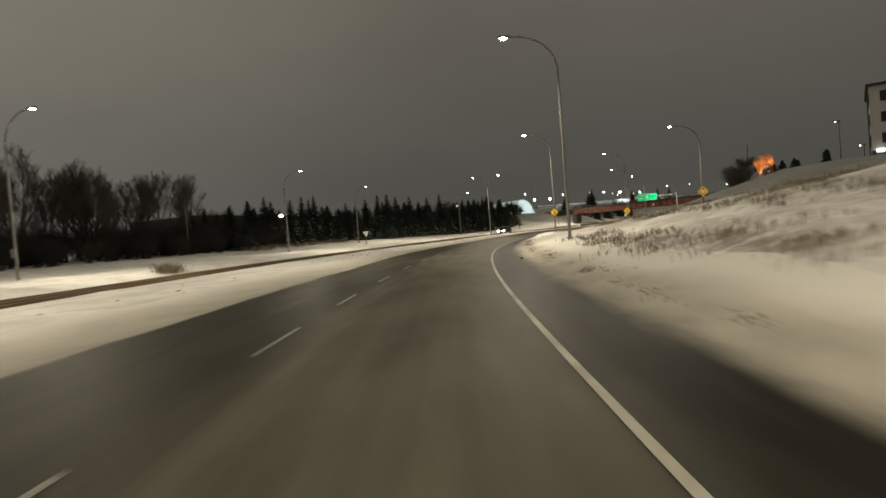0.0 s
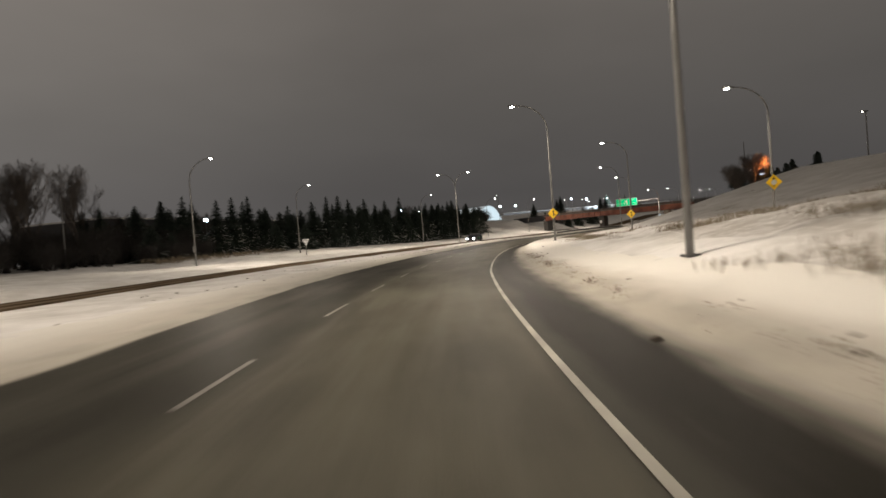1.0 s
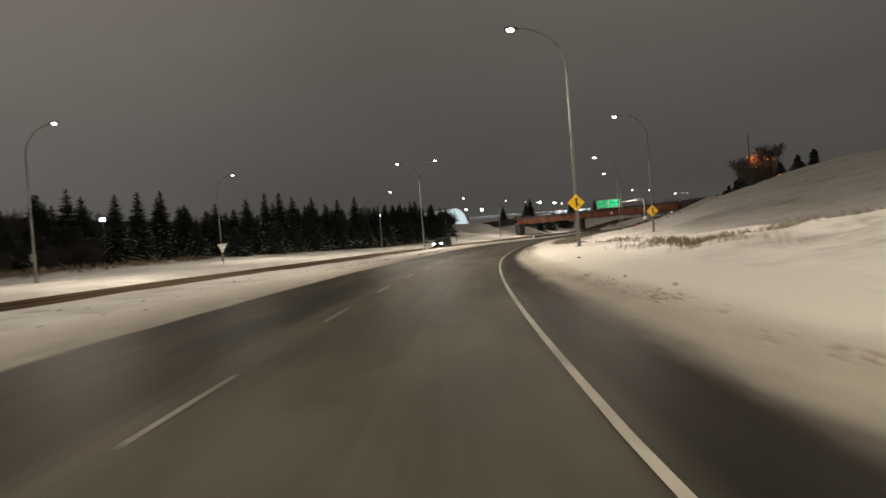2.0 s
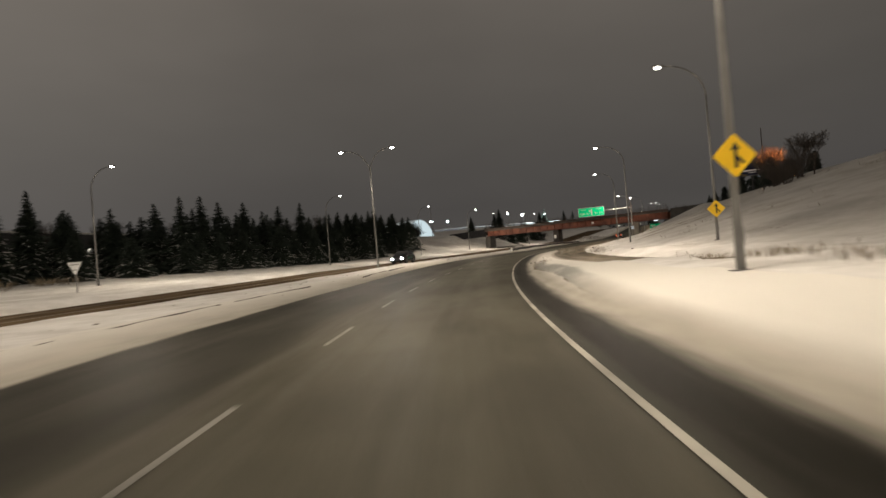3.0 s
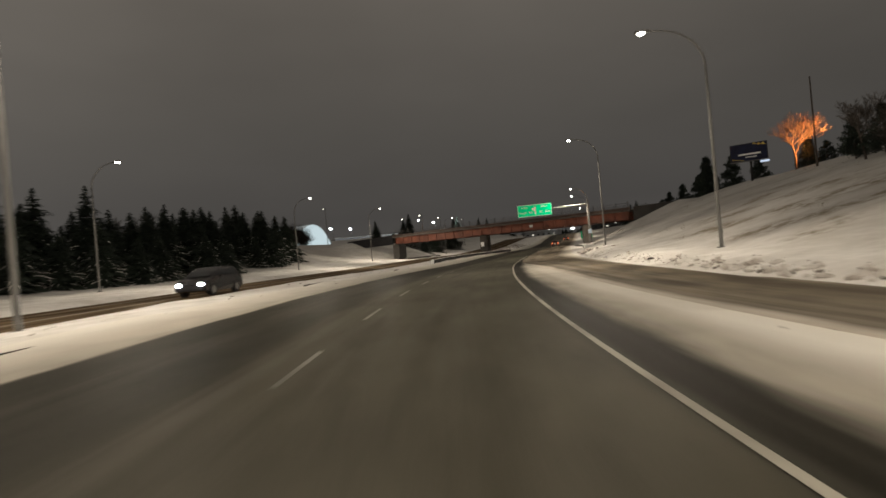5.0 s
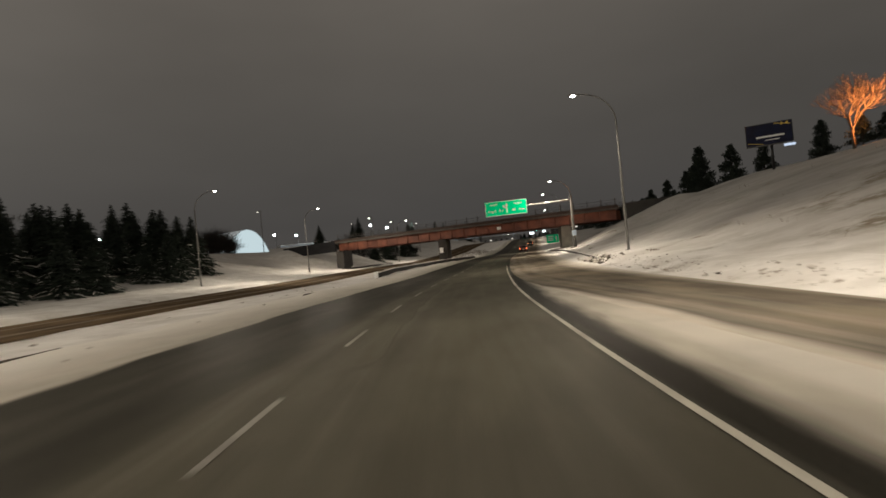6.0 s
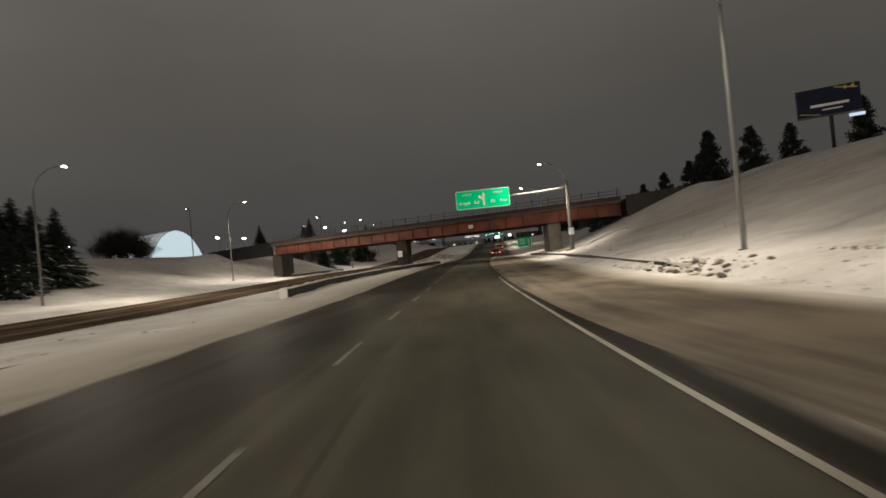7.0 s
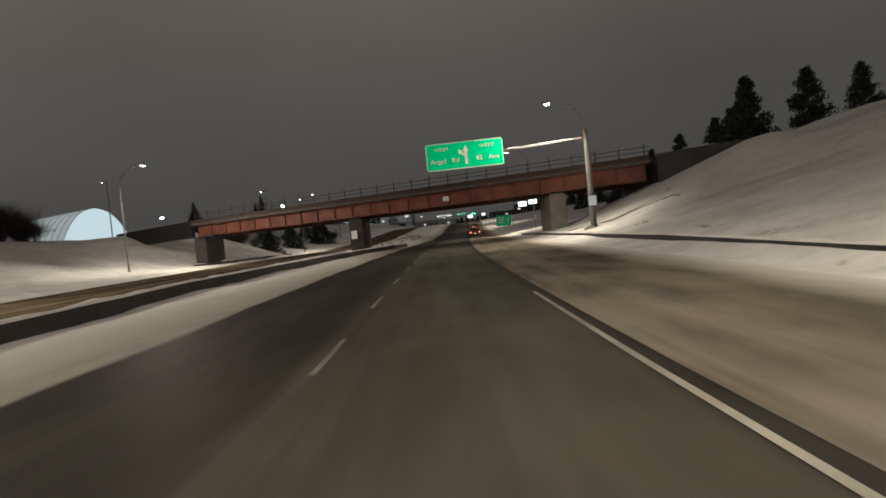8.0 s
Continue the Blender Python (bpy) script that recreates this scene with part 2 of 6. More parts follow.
STEEL = mat("galvanised_steel", (0.19, 0.187, 0.178), 0.65, 0.15, var=0.1, scale=1.2, fine=30, bump=0.05)
RAILSTEEL = mat("dark_weathered_rail", (0.06, 0.057, 0.053), 0.7, 0.1, var=0.15, scale=1.2, fine=20, bump=0.05)
# sign post steel, darkened in colour because its near side is unlit
POSTSTEEL = mat("unlit_post_steel", (0.115, 0.110, 0.102), 0.7, 0.1, var=0.15, scale=1.0, fine=20, bump=0.05)
RUST = mat("red_girder_paint", (0.235, 0.083, 0.048), 0.65, var=0.2, scale=0.5, fine=7, second=(0.11, 0.038, 0.024), bump=0.15)
DECKEDGE = mat("brown_deck_edge", (0.060, 0.042, 0.034), 0.85, var=0.2, scale=0.6, fine=8, second=(0.05, 0.034, 0.027), bump=0.2)
CONC = mat("concrete", (0.25, 0.232, 0.20), 0.85, var=0.12, scale=0.8, fine=14, bump=0.3, dist=0.02)
DARKCONC = mat("stained_concrete", (0.11, 0.10, 0.09), 0.85, var=0.14, scale=0.9, fine=12, bump=0.3, dist=0.02)
DEEPCONC = mat("dark_weathered_concrete", (0.045, 0.043, 0.040), 0.9, var=0.2, scale=0.7, fine=10, second=(0.025, 0.024, 0.022), bump=0.3, dist=0.02)
# stained concrete, darkened in its colour for the shade under the bridge
PIERCONC = mat("shaded_stained_concrete", (0.075, 0.070, 0.064), 0.85, var=0.2, scale=0.7, fine=10, second=(0.04, 0.038, 0.035), bump=0.3, dist=0.02)
# near-black base colour stands in for the west walls being unlit
UNLITWALL = mat("unlit_retaining_wall", (0.014, 0.014, 0.016), 0.9, var=0.2, scale=0.6, fine=8, bump=0.3)
GREEN = mat("green_sign_sheeting", (0.002, 0.88, 0.40), 0.5, var=0.02, scale=1.0, fine=10, spec=0.05)
WHITE = mat("white_sign_sheeting", (0.93, 0.94, 0.93), 0.35, var=0.03, scale=1.0, fine=12)
YELLOW = mat("yellow_sign_sheeting", (0.95, 0.60, 0.008), 0.4, var=0.03, scale=1.5, fine=12)
BLACK = mat("black_sheeting", (0.012, 0.012, 0.012), 0.5, var=0.05)
NEEDLE = mat("spruce_needles", (0.020, 0.032, 0.020), 0.75, var=0.2, scale=0.8, fine=9, second=(0.012, 0.02, 0.014))
DARKTWIG = mat("dark_twigs", (0.030, 0.026, 0.023), 0.95, var=0.15, scale=2, fine=12)
BARK = mat("bark", (0.075, 0.060, 0.048), 0.9, var=0.2, scale=3, fine=20, bump=0.4)
TWIG = mat("bare_twigs", (0.085, 0.070, 0.058), 0.9, var=0.15, scale=2, fine=12)
FABRIC = mat("white_fabric", (0.80, 0.84, 0.86), 0.6, var=0.05, scale=0.2, fine=2)
FABRIC.node_tree.nodes["Principled BSDF"].inputs["Emission Color"].default_value = (0.85, 0.95, 1.0, 1)
FABRIC.node_tree.nodes["Principled BSDF"].inputs["Emission Strength"].default_value = 0.2
LAMP_WHITE = glow("lamp_lens", (1.0, 0.95, 0.84), 18)
LAMP_FAR = glow("far_lamp_lens", (1.0, 0.93, 0.80), 9)
LAMP_COOL = glow("flood_lens", (0.86, 0.94, 1.0), 25)


def bisect(xs, s):
    lo, hi = 0, len(xs)
    while lo < hi:
        mid = (lo + hi) // 2
        if xs[mid] <= s:
            lo = mid + 1
        else:
            hi = mid
    return lo


# ---- plan: a road axis by station s and offset d (right is positive) ----
HEADS = ((-80, 2.3), (0, 2.9), (12, 4.6), (25, 6.9), (64, 14.3), (84, 18.9), (124, 27.4), (146, 31.7), (162, 32.6), (240, 36.0), (900, 36.0))
AX_S = np.arange(-80, 901, 1.0)
AX_H = np.radians(np.interp(AX_S, [h[0] for h in HEADS], [h[1] for h in HEADS]))
AX_X = np.concatenate([[0], np.cumsum(np.sin((AX_H[1:] + AX_H[:-1]) / 2))])
AX_Y = np.concatenate([[0], np.cumsum(np.cos((AX_H[1:] + AX_H[:-1]) / 2))])
AX_X += -1.51 - AX_X[80]
AX_Y += 0.93 - AX_Y[80]


def plan(s, d):
    """World x, y of a station and an offset."""
    h = np.interp(s, AX_S, AX_H)
    return float(np.interp(s, AX_S, AX_X) + d * np.cos(h)), float(np.interp(s, AX_S, AX_Y) - d * np.sin(h))


def heading(s):
    """Degrees about z that turn +y into the road's direction."""
    return -math.degrees(np.interp(s, AX_S, AX_H))


def station(x, y):
    k = int(np.argmin((AX_X - x) ** 2 + (AX_Y - y) ** 2))
    h = AX_H[k]
    dx, dy = x - AX_X[k], y - AX_Y[k]
    return AX_S[k] + dx * np.sin(h) + dy * np.cos(h), dx * np.cos(h) - dy * np.sin(h)


TABLES = {}


def lerp(table, s):
    got = TABLES.get(id(table))
    if got is None or got[2] is not table:
        got = TABLES[id(table)] = ([r[0] for r in table], [r[1] for r in table], table)
    xs, ys = got[0], got[1]
    k = min(max(bisect(xs, s) - 1, 0), len(xs) - 2)
    f = min(max((s - xs[k]) / (xs[k + 1] - xs[k]), 0.0), 1.0)
    return ys[k] + (ys[k + 1] - ys[k]) * f


FOG = ((-80, 1.17), (43, 1.17), (54, 1.37), (65, 1.55), (85, 1.8), (97, 1.9), (120, 2.1), (130, 2.2), (900, 2.25))
LANE = ((-80, -2.72), (33, -2.67), (44, -2.5), (70, -2.18), (88, -2.18), (99, -1.9), (132, -1.75), (149, -1.7), (167, -1.4), (900, -1.4))
LEFT = ((-80, -5.7), (30, -5.7), (45, -6.3), (100, -6.2), (137, -5.7), (166, -4.9), (900, -5.3))
RAMP_NEAR = ((-80, 42), (-20, 33), (20, 26), (45, 20), (64, 14.2), (78, 10.2), (87, 7.4), (92, 6.3), (98, 5.3), (101, 4.95), (104, 4.65), (108, 4.45), (115, 4.2), (125, 4.05), (134, 3.65), (142, 2.95), (150, 2.5), (158, 2.45), (900, 2.45))
RAMP_FAR = ((-80, 47), (-20, 38), (20, 31), (45, 25), (64, 18.4), (78, 14.0), (87, 10.8), (92, 9.6), (98, 8.75), (102, 8.35), (107, 7.95), (112, 7.6), (118, 7.45), (146, 7.3), (170, 7.5), (185, 8.0), (900, 7.8))
OPP_NEAR = ((-80, -15.5), (15, -16), (40, -17), (80, -17), (104, -13.5), (120, -13.6), (150, -15), (178, -14.4), (200, -15.8), (240, -18), (900, -18))
OPP_FAR = ((-80, -21), (30, -21.2), (86, -24), (114, -21.4), (135, -22.2), (164, -26), (191, -25), (207, -26.5), (240, -28), (900, -28))


def eased(table, reach=7.0):
    """The same table, its corners rounded."""
    at = np.arange(-80, 901, 2.0)
    v = np.mean([np.interp(at + k, [r[0] for r in table], [r[1] for r in table]) for k in np.linspace(-reach, reach, 9)], axis=0)
    return tuple((float(a), float(b)) for a, b in zip(at, v))


RAMP_NEAR, RAMP_FAR, OPP_NEAR, OPP_FAR = eased(RAMP_NEAR, 4.0), eased(RAMP_FAR, 4.0), eased(OPP_NEAR), eased(OPP_FAR)


GRADE = ((-80, 0.04), (88, 0.04), (119, 0.30), (165, 0.30), (240, 0.80), (280, 1.0), (320, 2.2), (400, 6.0), (500, 8.0), (700, 9.5), (900, 10.0))


def grade(s):
    return lerp(GRADE, s)


# Heights above the road's grade on the right-hand side, by station.
RIGHT = (
    (-80, ((2.8, -0.02), (3.6, 0.2), (5.3, 0.6), (8, 1.3), (12, 2.5), (15, 3.2), (20, 3.7), (30, 3.9), (40, 4.2), (52, 7.6), (70, 8.4))),
    (20, ((2.8, -0.02), (3.6, 0.2), (5.3, 0.55), (8, 1.15), (12, 2.1), (15, 2.6), (20, 2.9), (25, 2.9), (32, 3.1), (50, 6.6), (70, 7.6))),
    (45, ((2.8, -0.02), (3.6, 0.2), (5.3, 0.45), (9, 1.05), (12, 1.5), (14, 1.65), (18, 1.75), (22, 1.8), (27, 1.9), (48, 6.2), (70, 7.2))),
    (64, ((2.8, -0.02), (3.6, 0.1), (4.3, 0.2), (5.2, 0.42), (9, 0.75), (12, 0.95), (14, 1.0), (16, 1.0), (20, 1.05), (24, 1.5), (46, 6.0), (70, 7.2))),
    (73, ((2.8, -0.02), (2.95, 0.06), (3.13, 0.10), (3.6, 0.40), (6, 0.52), (9, 0.62), (12, 0.7), (14, 0.68), (16, 0.65), (20, 0.75), (24, 1.2), (45, 6.2), (70, 7.3))),
    (82, ((2.8, -0.02), (3.0, 0.06), (3.36, 0.12), (3.75, 0.40), (6, 0.46), (9, 0.5), (11.5, 0.47), (14, 0.35), (16, 0.3), (19, 0.45), (22, 0.9), (45, 6.4), (70, 7.4))),
    (98, ((2.8, -0.02), (3.0, 0.08), (3.3, 0.13), (3.7, 0.30), (4.6, 0.28), (5.4, 0.1), (8.4, 0.05), (9.5, 0.28), (11.5, 0.4), (14, 0.55), (17, 1.0), (43, 7.2), (70, 8))),
    (130, ((2.9, -0.03), (3.3, 0.0), (4.2, 0.01), (4.8, -0.03), (6, -0.02), (7.4, -0.02), (8.4, 0.25), (12, 0.4), (15, 1.1), (40, 8.0), (70, 9))),
    (160, ((2.9, -0.03), (3.3, -0.03), (4.2, -0.03), (4.8, -0.03), (6, -0.03), (7.3, -0.02), (7.8, 0.08), (8.5, 0.12), (8.95, 0.42), (14, 1.2), (38, 8.2), (70, 9))),
    (195, ((2.9, -0.03), (3.3, -0.03), (4.2, -0.03), (4.8, -0.03), (6, -0.03), (7.6, -0.02), (8.5, 0.10), (9.7, 0.13), (10.2, 0.42), (15, 1.6), (35, 7.9), (45, 9.4), (70, 10.5))),
    (215, ((2.9, -0.03), (3.3, -0.03), (4.2, -0.03), (4.8, -0.03), (6, -0.03), (7.6, -0.02), (8.2, 0.06), (9.5, 0.12), (10.0, 0.42), (15, 1.4), (28, 6.2), (36, 8.4), (41, 9.5), (70, 10.8))),
    (238, ((2.9, -0.03), (3.3, -0.03), (4.2, -0.03), (4.8, -0.03), (6, -0.03), (7.6, -0.02), (8.5, 0.12), (9.0, 0.42), (11.5, 0.6), (16, 1.2), (28, 2.5), (36, 6.0), (45, 9.0), (70, 10.4))),
    (270, ((2.9, -0.03), (3.3, -0.03), (4.2, -0.03), (4.8, -0.03), (6, -0.03), (7.6, -0.02), (8.6, 0.2), (12, 0.5), (20, 1.2), (40, 3.2), (70, 4))),
    (900, ((2.9, -0.03), (3.3, -0.03), (4.2, -0.03), (4.8, -0.03), (6, -0.03), (7.6, -0.02), (8.6, 0.2), (12, 0.4), (20, 0.8), (40, 1.2), (70, 1.5))),
)
# The bridge's near edge runs from its west end to its east end.
BR_A, BR_B = Vector((63.0, 235.0)), Vector((92.8, 185.1))
BR_DIR = (BR_B - BR_A).normalized()
BR_OUT = Vector((-BR_DIR.y, BR_DIR.x))
BR_W = 11.0
DECK_LO, DECK_HI = 4.95, 7.05


RAMP_LIFT = ((-80, 4.0), (20, 3.0), (45, 1.6), (64, 0.5), (76, 0.15), (87, 0.08), (98, 0.02), (108, 0.0), (900, 0.0))


def ramp_z(s):
    return grade(s) + lerp(RAMP_LIFT, s)


def embank(x, y):
    """Height of the bridge's two approach banks over a place."""
    v = Vector((x, y)) - BR_A
    along, out = v.dot(BR_DIR), v.dot(BR_OUT) - BR_W / 2
    best = -5.0
    for top, over in ((6.4, -14.0 - along), (7.4, along - 64.0)):
        side = max(0.0, abs(out) - 8.0)
        gap = math.hypot(side, max(0.0, -over)) if over < 0 else side
        best = max(best, top - gap * 0.40)
    return best


def rough_at(x, y, amount):
    return amount * (noise.noise(Vector((x * 0.22, y * 0.22, 3.1))) * 0.55 + noise.noise(Vector((x * 0.7, y * 0.7, 7.7))) * 0.36
                     + noise.noise(Vector((x * 1.7, y * 1.7, 1.7))) * 0.2)


def ground_z(s, d):
    g = grade(s)
    x, y = plan(s, d)
    if d >= 0:
        for (s0, p0), (s1, p1) in zip(RIGHT, RIGHT[1:]):
            if s0 <= s <= s1:
                k = (s - s0) / (s1 - s0)
                h = (1 - k) * np.interp(d, [q[0] for q in p0], [q[1] for q in p0]) + k * np.interp(d, [q[0] for q in p1], [q[1] for q in p1])
                break
        near, far = lerp(RAMP_NEAR, s), lerp(RAMP_FAR, s)
        free = min(max(0.0, min(abs(d - near), abs(d - far)) / 1.5), 1.0)
        if near - 0.2 < d < far + 0.2 or d < 2.9:
            amount = 0.0
        else:
            amount = min(max(0.0, (d - 2.9) / 4.0), 1.0) * free * (0.42 if s < 62 else 0.28)
            if s > 140 and d < 15:
                amount *= max(0.2, (d - 10.5) / 4.5)
            if d > 15 and s > 60:
                amount *= 0.22
        inside = max(near - d, d - far)
        if inside < 1.6 and d > 2.9:
            k = min(max(0.0, inside / 1.6), 1.0)
            lift = lerp(RAMP_LIFT, s)
            rim = lift + (-0.06 if s > 128 and d < (near + far) / 2 else 0.03)
            h = rim * (1 - k) + h * k if inside > 0 else rim - 0.14 * min(1.0, -inside / 0.4)
    else:
        e = -d
        near, far, lf = -lerp(OPP_NEAR, s), -lerp(OPP_FAR, s), -lerp(LEFT, s)
        h = np.interp(e, (lf + 0.8, lf + 2.4, near - 1.2, near, near + 0.2, far - 0.1, far + 1.2, far + 6, far + 14, far + 22, far + 60),
                      (-0.02, 0.13, 0.10, 0.01, -0.05, -0.03, 0.3, 0.42, 0.6, 1.1, 2.2))
        amount = 0.0 if e < lf + 1.2 or near - 0.3 < e < far + 0.3 else (0.14 if e < near else 0.28)
        if s > 165:
            h += min(max(0.0, (s - 170) / 32.0), 1.0) * np.interp(e, (far + 6, far + 30, far + 60), (0, 4.6, 5.6))
        if 250 < s < 330 and e < near:
            h += 1.1 * math.exp(-((s - 288) / 17.0) ** 2 - ((e - 11.5) / 3.0) ** 2)
            amount = max(amount, 0.7 * math.exp(-((s - 288) / 17.0) ** 2 - ((e - 11.5) / 3.0) ** 2))
    z = g + float(h) + rough_at(x, y, amount)
    if s > 150:
        over = (d - 10.5) * 0.42 if d > 0 else (-26.0 - d) * 0.6
        if over > 0:
            z = max(z, min(embank(x, y), g + over))
    return z


def ground_at(x, y):
    return ground_z(*station(x, y))


def link_mesh(name, verts, faces, material, parent=None, label=""):
    me = bpy.data.meshes.new(name)
    me.from_pydata(verts, [], faces)
    me.materials.append(material)
    ob = new(name, me)
    if parent:
        ob.parent = parent
    return tagged(ob, label) if label else ob


def part(name, bm, material, parent=None, label="", smooth=False):
    me = bpy.data.meshes.new(name)
    bm.to_mesh(me)
    bm.free()
    for f in me.polygons:
        f.use_smooth = smooth
    me.materials.append(material)
    ob = new(name, me)
    if parent:
        ob.parent = parent
    return tagged(ob, label) if label else ob


def thing(name, m, label, category, group=""):
    ob = new(name)
    ob.empty_display_size = 0.2
    ob.matrix_basis = m
    return tagged(ob, label, category, group)


def box(bm, x, y, z, sx, sy, sz, rot=None, bevel=0.0):
    """A box of that size about a centre, with bevelled edges."""
    got = bmesh.ops.create_cube(bm, size=1.0)["verts"]
    m = Matrix.Translation((x, y, z)) @ (rot or Matrix.Identity(4)) @ Matrix.Diagonal((sx, sy, sz, 1))
    bmesh.ops.transform(bm, matrix=m, verts=got)
    if bevel:
        edges = list({e for v in got for e in v.link_edges})
        bmesh.ops.bevel(bm, geom=edges, offset=bevel, segments=2, affect="EDGES")
    return bm


def tube(bm, points, radii, sides=8, cap=True):
    """A tapered tube along points."""
    rings = []
    for k, p in enumerate(points):
        p = Vector(p)
        a, b = Vector(points[max(0, k - 1)]), Vector(points[min(len(points) - 1, k + 1)])
        t = (b - a).normalized()
        u = t.cross(Vector((0.31, 0.95, 0.07))).normalized()
        w = t.cross(u)
        r = radii[k] if isinstance(radii, (list, tuple)) else radii
        rings.append([bm.verts.new(p + (u * math.cos(q) + w * math.sin(q)) * r) for q in (2 * math.pi * j / sides for j in range(sides))])
    for r0, r1 in zip(rings, rings[1:]):
        for j in range(sides):
            bm.faces.new((r0[j], r0[(j + 1) % sides], r1[(j + 1) % sides], r1[j]))
    if cap:
        bm.faces.new(rings[0][::-1])
        bm.faces.new(rings[-1])
    return bm


# ---- ground ----
def steps(*runs):
    out = []
    for a, b, st in runs:
        out += list(np.arange(a, b, st))
    return out


# where dead grass shows through on the hill: station, offset, length, width
HILL_GRASS = ((142, 23.5, 5, 1.6), (150, 17.5, 4, 1.2), (112, 22, 5, 1.6), (103, 30, 6, 2.2), (121, 33, 5, 1.6), (158, 26, 3, 1.3), (176, 23, 3, 1.2), (92, 24, 6, 1.5), (149, 13.7, 1.2, 0.7))
# streaks of it that run up the slope: station and offset at both ends, half width
HILL_STREAKS = ((142.0, 14.6, 138.0, 16.6, 1.2), (138.5, 15.0, 136.4, 19.0, 1.1), (136.4, 19.0, 132.0, 23.2, 1.4), (130.5, 14.4, 127.6, 18.6, 1.1), (127.6, 18.6, 128.4, 21.5, 1.0), (134.0, 19.0, 135.0, 25.5, 1.2), (155.6, 11.6, 157.6, 15.8, 0.4), (146, 18, 143, 26, 1.3), (151, 18, 154, 26, 1.4), (123.0, 13.6, 125.0, 16.0, 0.8), (114.5, 19.4, 113.5, 20.8, 0.7))


def build_ground():
    rows = steps((-80, -16, 4), (-16, 200, 1.25), (200, 330, 2.5), (330, 700, 12)) + [700.0]
    cols = steps((-190, -70, 8), (-70, -26, 1.6), (-26, -12, 0.7), (-12, -5, 0.5), (-5, 2.5, 2.5), (2.5, 16, 0.42), (16, 30, 1.0), (30, 60, 2.0), (60, 150, 10)) + [150.0]
    verts = []
    for s in rows:
        for d in cols:
            x, y = plan(s, d)
            z = ground_z(s, d)
            edge = min(lerp(FOG, s) + 4.2, max(lerp(RAMP_NEAR, s) + 0.1, lerp(FOG, s) + 1.2))
            if lerp(LEFT, s) - 2.7 < d < edge - 0.55:
                z -= 0.16
            if lerp(OPP_FAR, s) + 0.3 < d < lerp(OPP_NEAR, s) - 0.3:
                z -= 0.1
            verts.append((x, y, z))
    w = len(cols)
    faces = [(a * w + b, a * w + b + 1, (a + 1) * w + b + 1, (a + 1) * w + b) for a in range(len(rows) - 1) for b in range(w - 1)]
    ob = link_mesh("ground", verts, faces, GROUND_SNOW)
    for f in ob.data.polygons:
        f.use_smooth = True
    grass = ob.data.attributes.new("dead_grass", "FLOAT", "POINT")
    k = 0
    for s in rows:
        for d in cols:
            band = math.exp(-((d - 5.9) / 0.75) ** 2) * min(max((s - 7.0) / 3.0, 0.0), 1.0) * min(max((31.0 - s) / 4.0, 0.0), 1.0) if d > 0 else 0.0
            for s0, d0, s1, d1, wide in HILL_STREAKS if d > 10 else ():
                u = min(max(((s - s0) * (s1 - s0) + (d - d0) * (d1 - d0)) / ((s1 - s0) ** 2 + (d1 - d0) ** 2), 0.0), 1.0)
                band = max(band, 1.7 * math.exp(-(math.hypot(s - s0 - u * (s1 - s0), d - d0 - u * (d1 - d0)) / wide) ** 2))
            for s1, d1, ws, wd in HILL_GRASS:
                band = max(band, 0.8 * math.exp(-((s - s1) / ws) ** 2 - ((d - d1) / wd) ** 2))
            grass.data[k].value = min(1.45, 0.85 * max(band, 0.0)) + 0.44 * min(max((d - 6.0) / 2.0, 0.0), 1.0) * min(max((66.0 - s) / 10.0, 0.0), 1.0) if d > 0 else 0.0
            k += 1
    thin = ob.data.attributes.new("thin_snow", "FLOAT", "POINT")
    k = 0
    for s in rows:
        lo = np.interp(s, (0, 60, 90, 120), (19, 18, 11.5, 10))
        for d in cols:
            thin.data[k].value = min(max((d - lo) / 6.0, 0.0), 1.0) if d > 0 else 0.7 * min(max((-d - 34) / 8.0, 0.0), 1.0) * min(max((s - 160) / 20, 0.0), 1.0)
            k += 1
    return tagged(ob, "snow-covered verges and banks beside the road", "ground", kind="structure")


build_ground()
far = link_mesh("ground_far", [(-3000, -3000, -1.2), (3000, -3000, -1.2), (3000, 4000, -1.2), (-3000, 4000, -1.2)], [(0, 1, 2, 3)], SNOW)
tagged(far, "snow-covered plain reaching to the horizon", "ground", kind="structure")


# foot of the face that the plough cut into the bank
CUT = ((-80, 3.1), (74, 3.13), (80, 3.35), (84, 3.38), (87, 3.2), (90, 3.0), (94, 3.1), (98, 3.3), (900, 3.3))


